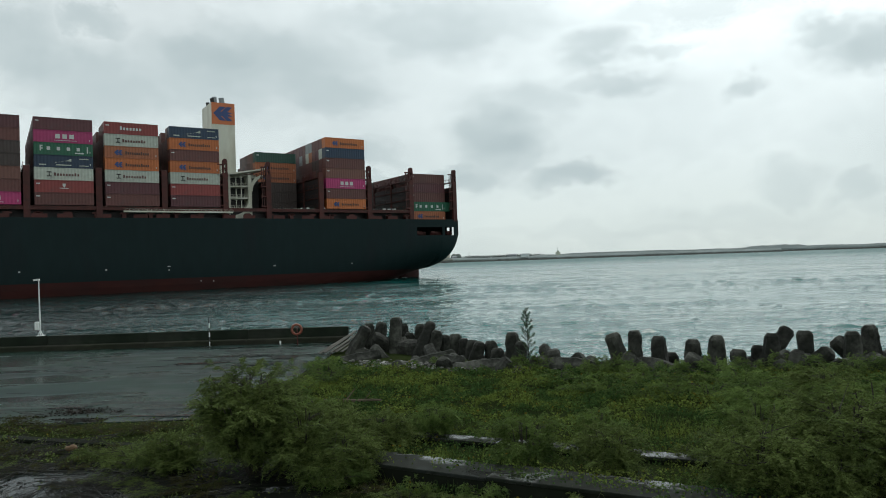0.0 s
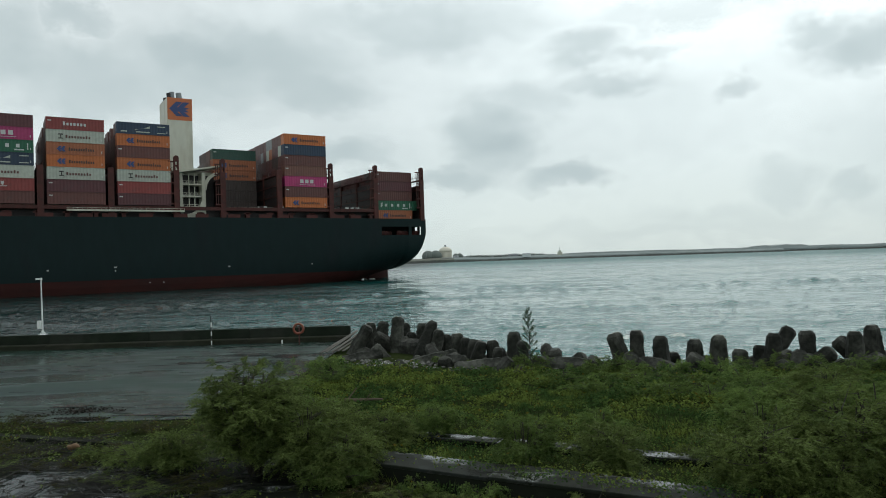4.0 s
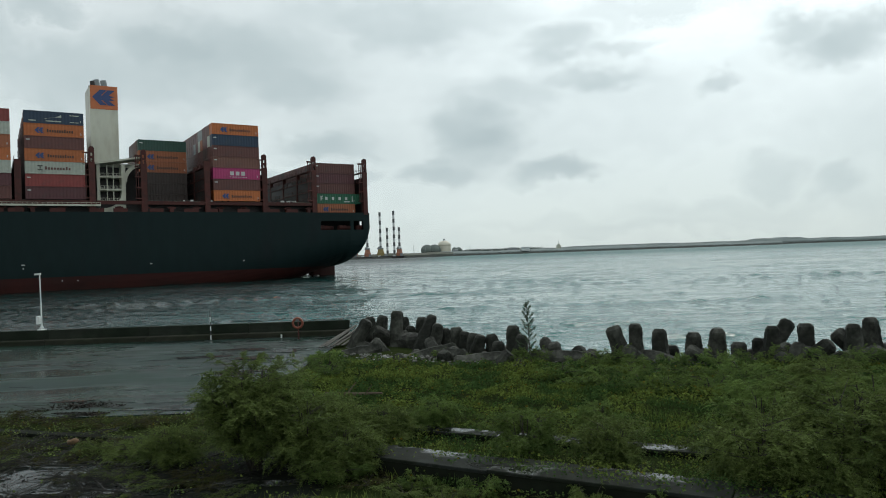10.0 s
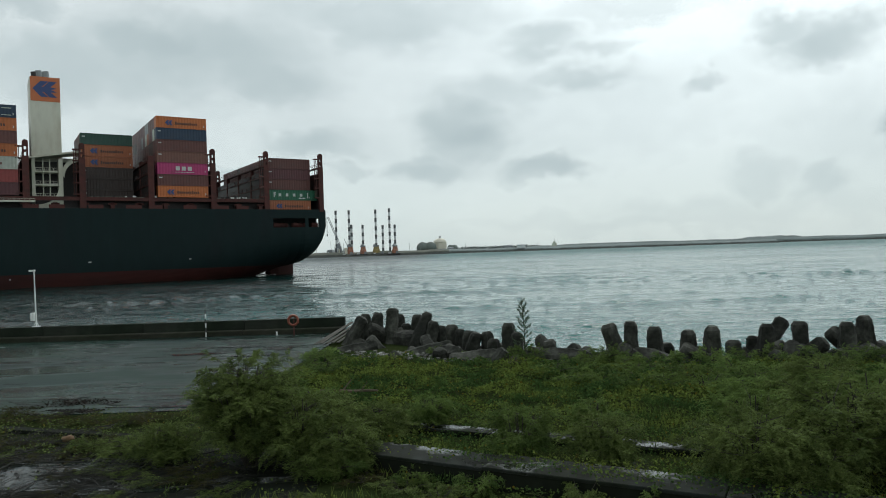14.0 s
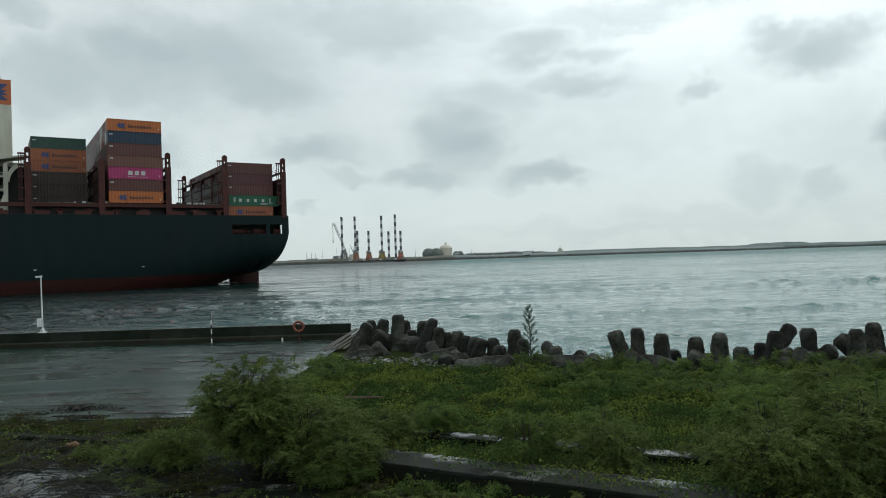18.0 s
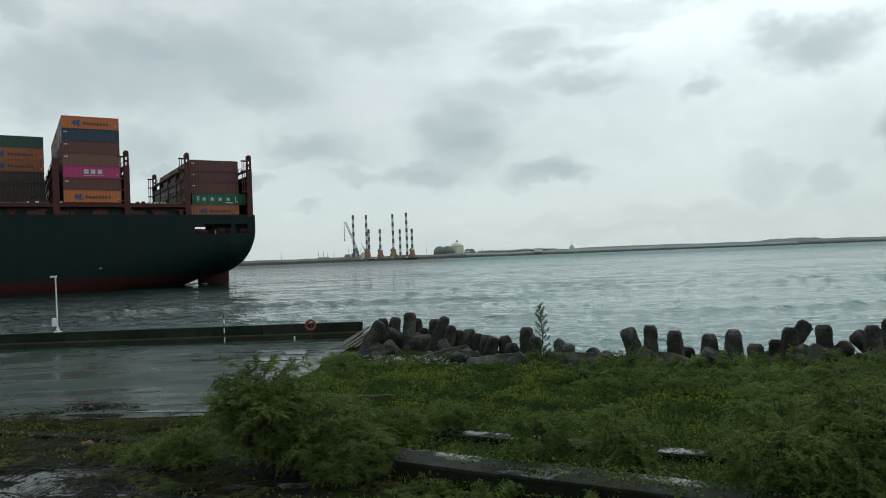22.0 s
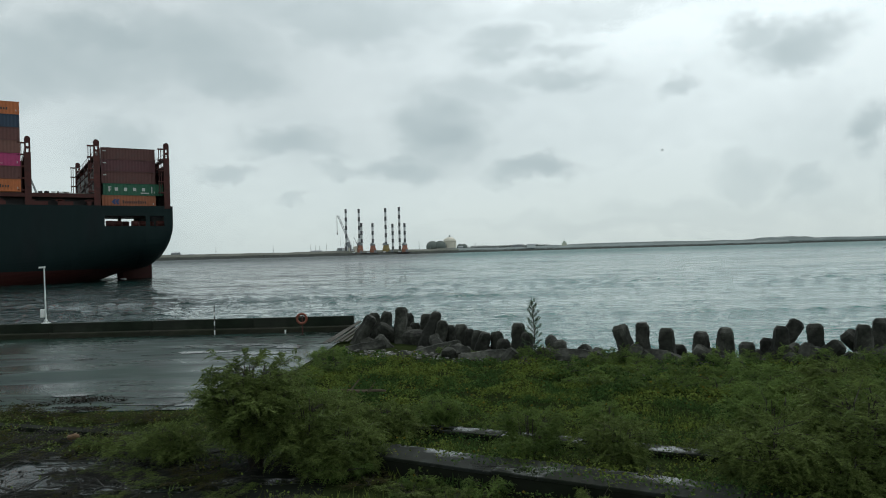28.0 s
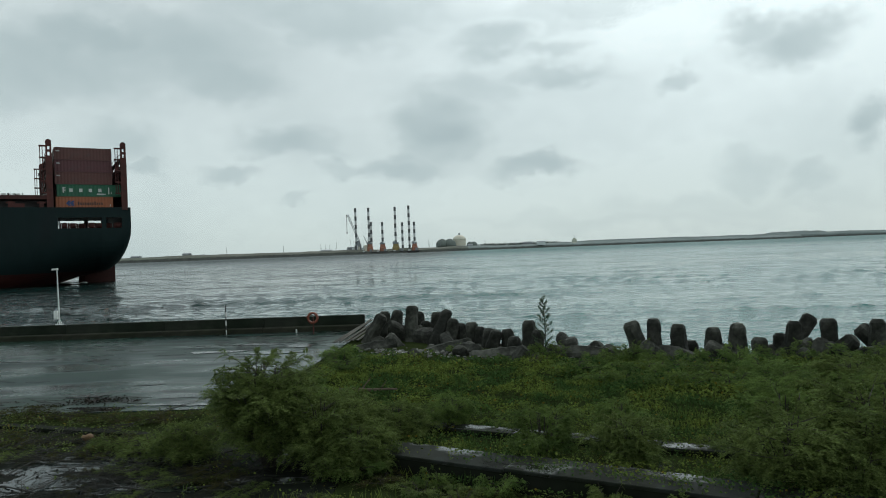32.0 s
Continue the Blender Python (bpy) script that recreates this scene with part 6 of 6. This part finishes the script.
    p[:, 2] = np.where((ahead > 0.25) & (ahead < 1.3) & (p[:, 0] > -3.4), np.minimum(p[:, 2], 0.13 * RNG.random(len(p)) + 0.03 + 0.05 * np.clip(1.3 - ahead, 0, 1)), p[:, 2])
    d = unit(RNG.normal(size=(len(p), 3)) * np.array([1, 1, 0.45]))
    ln = RNG.uniform(0.05, 0.12, len(p)) * np.where(p[:, 0] < -5.4, 0.62, np.clip(0.62 + 0.05 * (p[:, 1] - 15), 0.62, 1.0))
    yellow = RNG.random(len(p)) < np.where(p[:, 0] < -6.2, 0.07, 0.03)
    for name, sel, mat, label in (("ground_cover", ~yellow & (p[:, 0] > -5.4), M["leaf_vine"], "dense green creeping ground cover"), ("yard_creeper", ~yellow & (p[:, 0] <= -5.4), M["leaf_dark"], "sparse dull creepers at the yard edge"), ("yellow_leaves", yellow, M["leaf_yellow"], "scattered yellowed leaves in the creepers")):
        ob = new(name, quads(name, leaves(p[sel], d[sel], ln[sel], ln[sel] * 0.75, lift=0.9), mat))
        tagged(ob, label, "ground cover", kind="stuff")
    # upright grass and weed stems
    n = 34000
    p = np.stack([RNG.uniform(-6, 22, n), RNG.uniform(12, 30, n), np.zeros(n)], axis=1)
    clump = np.sin(p[:, 0] * 0.8 + 1.5 * np.sin(p[:, 1] * 0.5)) * np.sin(p[:, 1] * 0.9 + 0.4)
    p = p[(clump > 0.1) & (p[:, 1] < 28.6 - 0.23 * p[:, 0]) & (p[:, 0] > -5.6)]
    h = RNG.uniform(0.12, 0.36, len(p))
    d = unit(RNG.normal(size=(len(p), 3)) * np.array([0.35, 0.35, 0.1]) + np.array([0, 0, 1.0]))
    p[:, 2] = h * 0.5
    ob = new("grass", quads("grass", leaves(p, d, h, 0.022), M["leaf_vine"]))
    tagged(ob, "tufts of green grass and weeds", "grass", kind="stuff")


thicket()


def casuarina():
    """Slender sapling with drooping needle sprays."""
    t = thing("casuarina_sapling", "slender dark casuarina sapling among the armour units", "tree", m=pose(3.4, 29.6, 0.0))
    bm = bmesh.new()
    tube(bm, (0, 0, 0), (-0.02, 0, 1.4), 0.03, 0.018, sides=6)
    tube(bm, (-0.02, 0, 1.4), (-0.1, 0, 2.62), 0.018, 0.006, sides=6)
    base, along = [], []
    for i in range(30):
        z = 0.25 + 2.15 * i / 30
        a = 2.4 * i
        ln = 0.78 * (1 - i / 33) * (0.6 + 0.4 * math.sin(i * 1.9) ** 2) + 0.12
        root = Vector((-0.02 if z < 1.4 else -0.02 - 0.065 * (z - 1.4), 0, z))
        tip = root + Vector((math.cos(a) * ln * 0.62, math.sin(a) * ln * 0.62, ln * (0.35 + 0.45 * i / 30)))
        tube(bm, root, tip, 0.008, 0.004, sides=4, cap=False)
        for f in (0.3, 0.5, 0.7, 0.85, 1.0):
            for k in range(6):
                base.append(np.array(root.lerp(tip, f)) + RNG.normal(size=3) * 0.02)
                along.append(np.array(tip - root) * 0.9 + RNG.normal(size=3) * 0.2 + np.array([0, 0, 0.15]))
    part("trunk", bm, M["bark"], t)
    ob = new("needles", quads("needles", leaves(np.array(base), np.array(along), 0.22, 0.016), M["needle"]))
    ob.parent = t


casuarina()


# ---- low walls, yard, branches, litter ----
def low_walls():
    def run(name, label, a, b, blocks, width, top, mat_top, mat_body):
        t = thing(name, label, "wall", kind="structure")
        a, b = Vector(a), Vector(b)
        length, turn = (b - a).length / blocks, math.degrees(math.atan2(b.y - a.y, b.x - a.x))
        bm = bmesh.new()
        box(bm, 0, 0, -0.3, length - 0.012, width * 0.92, top - 0.07)
        body = mesh_of(bm, "wall_block", mat_body)
        bm = bmesh.new()
        box(bm, 0, -0.03, top - 0.07, length - 0.02, width, top)
        bmesh.ops.bevel(bm, geom=bm.edges[:], offset=0.012, segments=1, affect="EDGES")
        cope = mesh_of(bm, "coping", mat_top)
        for i in range(blocks):
            p = a + (b - a) * (i / blocks)
            for nm, me in (("wall_block", body), ("coping", cope)):
                ob = new(nm, me)
                ob.parent = t
                ob.matrix_basis = pose(p.x, p.y, random.uniform(-0.012, 0.012), random.uniform(-0.6, 0.6), random.uniform(-0.3, 0.3), turn)
    run("wall_low", "low dark wall with a wet flat coping", (-3.2, 15.75, 0), (12.3, 7.45, 0), 4, 0.92, 0.42, M["coping"], M["concrete_dark"])
    run("kerb", "overgrown wet concrete kerb", (-3.6, 19.34, 0), (12.0, 12.2, 0), 10, 0.46, 0.15, M["coping"], M["concrete_dark"])
    run("kerb_yard", "weedy concrete kerb at the yard edge", (-17.0, 21.1, 0), (-7.0, 17.9, 0), 5, 0.3, 0.09, M["concrete_dark"], M["concrete_dark"])
    # muddy yard with puddles in the near corner
    bm = bmesh.new()
    box(bm, -24.0, 8.0, -0.1, -2.6, 17.2, 0.008)
    solid("floor_yard", bm, M["yard_mud"], "dark muddy yard with puddles", "yard", kind="structure")


low_walls()


def clutter():
    def grow(p, a, ln, r, depth):
        q = p + Vector((math.cos(a) * ln, math.sin(a) * ln, random.uniform(-0.03, 0.08)))
        q.z = max(0.02, q.z)
        tube(bm, p, q, r, r * 0.6, sides=5, cap=False)
        if depth:
            for k in range(3):
                grow(p.lerp(q, random.uniform(0.4, 1.0)), a + random.uniform(-0.9, 0.9), ln * random.uniform(0.45, 0.8), r * 0.6, depth - 1)

    # dead branches strewn over the yard
    for i in range(66):
        x, y = (random.uniform(-12.5, -5.0), random.uniform(13.2, 17.2)) if i < 46 else (random.uniform(-16.0, -8.0), random.uniform(17.4, 22.6))
        bm = bmesh.new()
        grow(Vector((0, 0, 0.04)), random.uniform(0, 6.3), random.uniform(0.6, 1.5), random.uniform(0.012, 0.024), 4)
        solid("dead_branch", bm, M["twig"], "bare dead branch lying on the wet yard", "branch", "dead branches on the yard", m=pose(x, y, 0.01))
    # bare twigs caught on the low wall
    for i, (x, y) in enumerate(((3.0, 12.75), (3.6, 12.35), (1.2, 13.7), (5.0, 11.6))):
        bm = bmesh.new()
        grow(Vector((0, 0, 0.03)), 0.6 + 1.3 * i, 0.5, 0.009, 3)
        solid("dead_branch", bm, M["twig"], "bare dead twig caught on the low wall", "branch", "dead twigs on the low wall", m=pose(x, y, 0.42))
    # shallow puddles on the yard and the apron
    for i, (x, y, rx, ry) in enumerate(((-9.1, 15.85, 1.35, 0.45), (-9.0, 14.75, 1.5, 0.5), (-10.9, 15.2, 0.8, 0.5), (-7.1, 14.45, 0.8, 0.4), (-5.9, 14.3, 0.55, 0.3), (-7.2, 15.75, 0.6, 0.2), (-9.6, 22.35, 0.8, 0.12), (-8.3, 22.2, 0.6, 0.16), (-7.4, 22.6, 0.5, 0.2), (-7.6, 24.6, 0.5, 0.7), (-12.9, 24.1, 0.75, 0.16), (-11.9, 34.2, 1.1, 0.45), (-10.4, 36.6, 0.9, 0.5), (-9.0, 33.2, 0.8, 0.35), (-8.2, 35.6, 0.8, 0.6))):
        bm = bmesh.new()
        lobes = [random.uniform(0, 6.28) for k in range(3)]
        rim = [(1 + 0.22 * math.sin(2 * a + lobes[0]) + 0.16 * math.sin(5 * a + lobes[1]) + 0.1 * math.sin(9 * a + lobes[2]), a) for a in [2 * math.pi * k / 40 for k in range(40)]]
        top = [bm.verts.new((rx * r * math.cos(a), ry * r * math.sin(a), 0.012)) for r, a in rim]
        low = [bm.verts.new((w.co.x, w.co.y, 0.0)) for w in top]
        bm.faces.new(top)
        for k in range(40):
            bm.faces.new((low[k], low[(k + 1) % 40], top[(k + 1) % 40], top[k]))
        solid("puddle", bm, M["puddle"], "shallow still puddle reflecting the grey sky", "puddle", "puddles on the wet ground", m=pose(x, y, 0.007 + 0.0008 * i))
    # sodden dead leaves washed against the apron edge
    n = 5200
    p = np.stack([RNG.uniform(-20, -10.6, n), 21.6 + np.abs(RNG.normal(size=n)) * 0.7, np.full(n, 0.02)], axis=1)
    p = p[(np.sin(p[:, 0] * 1.3 + np.sin(p[:, 1] * 4)) * np.sin(p[:, 1] * 5 + p[:, 0] * 0.4) > 0.15)]
    heap = RNG.normal(size=(420, 3)) * np.array([0.5, 0.25, 0.02]) + np.array([-12.1, 23.35, 0.03])
    yard = np.stack([RNG.uniform(-12, -5.5, 500), RNG.uniform(13.5, 17.0, 500), np.full(500, 0.025)], axis=1)
    p = np.concatenate([p, heap, yard])
    p[:, 2] = np.clip(p[:, 2], 0.02, 0.2)
    ob = new("leaf_litter", quads("leaf_litter", leaves(p, RNG.normal(size=p.shape) * np.array([1, 0.6, 0.2]), 0.09, 0.05, lift=1.5), M["dead_leaf"]))
    tagged(ob, "sodden brown dead leaves washed along the apron edge", "leaf litter", kind="stuff")
    # dark flat patches and broken surface streaks where the apron meets the rubble
    streaks = bmesh.new()
    for i in range(150):
        k = random.random()
        if k < 0.8:
            x, y = random.gauss(-10.0, 2.2), random.gauss(37.5, 2.6)
        elif k < 0.93:
            x, y = random.uniform(-24, -7), random.gauss(23.4, 0.7)
        else:
            x, y = random.uniform(-24, -8), random.uniform(25, 38)
        if x > -6.4 or y > 41.7 or y < 21.9:
            continue
        rx, ry, turn = random.uniform(0.15, 0.75), random.uniform(0.04, 0.16), radians(random.gauss(-8, 14))
        lobes = [random.uniform(0, 6.28) for q in range(3)]
        rim = [(1 + 0.35 * math.sin(2 * a + lobes[0]) + 0.25 * math.sin(3 * a + lobes[1]) + 0.2 * math.sin(5 * a + lobes[2]), a) for a in [2 * math.pi * q / 12 for q in range(12)]]
        top = [(rx * r * math.cos(a), ry * r * math.sin(a)) for r, a in rim]
        c, d, z = math.cos(turn), math.sin(turn), 0.012 + 0.00004 * i
        hi = [streaks.verts.new((x + u * c - v * d, y + u * d + v * c, z)) for u, v in top]
        lo = [streaks.verts.new((w.co.x, w.co.y, 0.0)) for w in hi]
        streaks.faces.new(hi)
        for q in range(12):
            streaks.faces.new((lo[q], lo[(q + 1) % 12], hi[(q + 1) % 12], hi[q]))
    solid("moss_streaks", streaks, M["moss"], "dark broken patches on the wet apron", "moss", kind="stuff")
    # fallen sun-bleached log in the creepers
    bm = bmesh.new()
    prev = Vector((0, 0, 0.16))
    for i in range(6):
        q = prev + Vector((0.3, 0.015 * math.sin(i * 2.1), 0.012 * math.cos(i * 1.7)))
        tube(bm, prev, q, 0.08 - 0.008 * i, 0.072 - 0.008 * i, sides=7)
        prev = q
    log = thing("fallen_log", "weathered brown log lying in the creepers", "log", m=pose(-3.9, 22.2, 0.16, 0, 0, -3))
    part("trunk", bm, M["log"], log)
    for foot, tip, r in (((0.7, 0, 0.18), (0.95, 0.2, 0.5), 0.03), ((1.3, 0, 0.2), (1.5, -0.15, 0.46), 0.025)):
        bm = bmesh.new()
        tube(bm, foot, tip, r, 0.011, sides=5)
        part("branch", bm, M["log"], log)
    # driftwood planks propped beside the parapet
    for i in range(5):
        bm = bmesh.new()
        box(bm, 0, -0.09, -0.025, 2.9 + 0.25 * (i % 3), 0.09, 0.025)
        bmesh.ops.bevel(bm, geom=bm.edges[:], offset=0.01, segments=1, affect="EDGES")
        solid("driftwood_plank", bm, M["plank"], "weathered grey plank leaning on the rubble", "plank", "planks by the parapet", m=pose(-6.5 + 0.27 * i, 35.8 + 0.12 * i, 0.1 + 0.02 * (i % 2), 6 * (i % 2), -13 - (i % 3), 63 + 3 * (i % 2)))
    # pale litter and pebbles below the armour units
    for name, mat, label, n, r0, r1 in (("litter", M["litter"], "washed-up pale litter on the shore", 60, 0.03, 0.08), ("pebbles", M["pebble"], "wet pebbles and rubble on the shore", 420, 0.03, 0.11)):
        bm = bmesh.new()
        for i in range(n):
            if i % 3:
                x, y = random.gauss(-2.4, 1.3), random.gauss(31.6, 0.5)
            else:
                x = random.uniform(-5.5, 10)
                y = shore_line(x) + random.uniform(0.1, 1.4)
            r = random.uniform(r0, r1)
            res = bmesh.ops.create_icosphere(bm, subdivisions=1, radius=r)
            k = (random.uniform(0.6, 1.6), random.uniform(0.6, 1.2), random.uniform(0.4, 0.8))
            for w in res["verts"]:
                w.co = Vector((x + w.co.x * k[0], y + w.co.y * k[1], max(-0.02, w.co.z * k[2] + 0.05)))
        solid(name, bm, mat, label, name, kind="stuff")
    bm = bmesh.new()
    bmesh.ops.create_icosphere(bm, subdivisions=2, radius=0.11)
    for w in bm.verts:
        w.co = Vector((w.co.x * 1.5, w.co.y, 0.1 + w.co.z * 0.8)) + Vector((0, 0, 0.02 * math.sin(w.co.x * 40)))
    solid("orange_float", bm, M["orange_float"], "faded orange float lying in the weeds", "float", m=pose(-9.6, 18.0, 0.05), smooth=True)


M["log"] = material("weathered_log", (0.10, 0.078, 0.05), 0.85, grain=0.35, grain_scale=6, stretch=(0.3, 1, 1))
# dark colour of the flat patches on the apron
M["moss"] = material("dark_wet_patch", (0.015, 0.02, 0.016), 0.5, spec=0.12, island=0.4, grain=0.3, grain_scale=9)
M["orange_float"] = material("faded_float", (0.12, 0.065, 0.025), 0.7, grain=0.2)
clutter()


def bird():
    t = thing("bird", "small dark bird gliding over the water", "bird")
    bm = bmesh.new()
    bmesh.ops.create_uvsphere(bm, u_segments=10, v_segments=6, radius=1)
    for w in bm.verts:
        w.co = Vector((w.co.x * 0.06, w.co.y * 0.018, w.co.z * 0.018))
    part("body", bm, M["bird"], t, smooth=True)
    for sg in (-1, 1):
        bm = bmesh.new()
        v = [bm.verts.new(p) for p in ((0.028, 0.012 * sg, 0.007), (0.014, 0.07 * sg, 0.028), (-0.035, 0.12 * sg, 0.014), (-0.014, 0.012 * sg, 0.007))]
        w = [bm.verts.new(p.co - Vector((0, 0, 0.006))) for p in v]
        bm.faces.new(v)
        bm.faces.new(w[::-1])
        for i in range(4):
            bm.faces.new((v[i], v[(i + 1) % 4], w[(i + 1) % 4], w[i]))
        part("wing", bm, M["bird"], t)
    bm = bmesh.new()
    v = [bm.verts.new(p) for p in ((-0.048, 0, 0.004), (-0.1, 0.024, 0.004), (-0.082, 0, 0.004), (-0.1, -0.024, 0.004))]
    w = [bm.verts.new(p.co - Vector((0, 0, 0.006))) for p in v]
    bm.faces.new(v)
    bm.faces.new(w[::-1])
    for i in range(4):
        bm.faces.new((v[i], v[(i + 1) % 4], w[(i + 1) % 4], w[i]))
    part("tail", bm, M["bird"], t)
    return t


BIRD = bird()


def insect():
    t = thing("insect", "small dark insect flying past close by", "insect")
    bm = bmesh.new()
    bmesh.ops.create_uvsphere(bm, u_segments=10, v_segments=6, radius=1)
    for w in bm.verts:
        w.co = Vector((w.co.x * 0.011, w.co.y * 0.0035, w.co.z * 0.0035))
    part("body", bm, M["bird"], t, smooth=True)
    for sg in (-1, 1):
        bm = bmesh.new()
        tube(bm, (0.002, 0.002 * sg, 0.003), (-0.003, 0.012 * sg, 0.008), 0.003, 0.001, sides=6)
        part("wing", bm, M["bird"], t)
    return t


INSECT = insect()


def motions():
    walk(SHIP, [(t, ship_pose(t)) for t in SHIP_TIMES])
    for ob, local in RIDERS:
        walk(ob, [(t, ship_pose(t) @ local) for t in SHIP_TIMES])
    walk(CLOUD_TOP, [(t, pose(0, 0, 0, 0, 0, 0.29 * (t - 16))) for t in (0.0, 16.0, 32.0)])
    walk(CLOUD_HIGH, [(t, pose(0, 0, 0, 0, 0, 0.19 * (t - 16))) for t in (0.0, 16.0, 32.0)])
    walk(CLOUD_LOW, [(t, pose(0, 0, 0, 0, 0, 0.13 * (t - 16))) for t in (0.0, 16.0, 32.0)])
    walk(WATER_SHEET, [(t, pose(0.25 * t, -0.7 * t, WATER)) for t in (0.0, 16.0, 32.0)])
    walk(INSECT, [(0.0, pose(40, 3.2, 4.0)), (24.0, pose(14.0, 3.2, 4.2)), (24.4, pose(1.92, 3.2, 4.55)), (24.5, pose(0.29, 3.2, 4.87)), (24.6, pose(-1.3, 3.2, 5.3)), (24.7, pose(-2.9, 3.2, 5.5)),
                  (25.2, pose(-14, 3.4, 7)), (32.0, pose(-60, 5, 12))])
    walk(BIRD, [(0.0, pose(-60, 30, 6.5)), (25.4, pose(-60, 30, 6.5)), (26.6, pose(-8.5, 30, 7.0)), (27.5, pose(3.22, 30, 7.89)), (27.8, pose(6.64, 30, 8.5)),
                (28.0, pose(8.99, 30, 8.57)), (28.4, pose(13.64, 30, 8.68)), (29.2, pose(24, 30, 9.3)), (32.0, pose(70, 34, 12))])


motions()
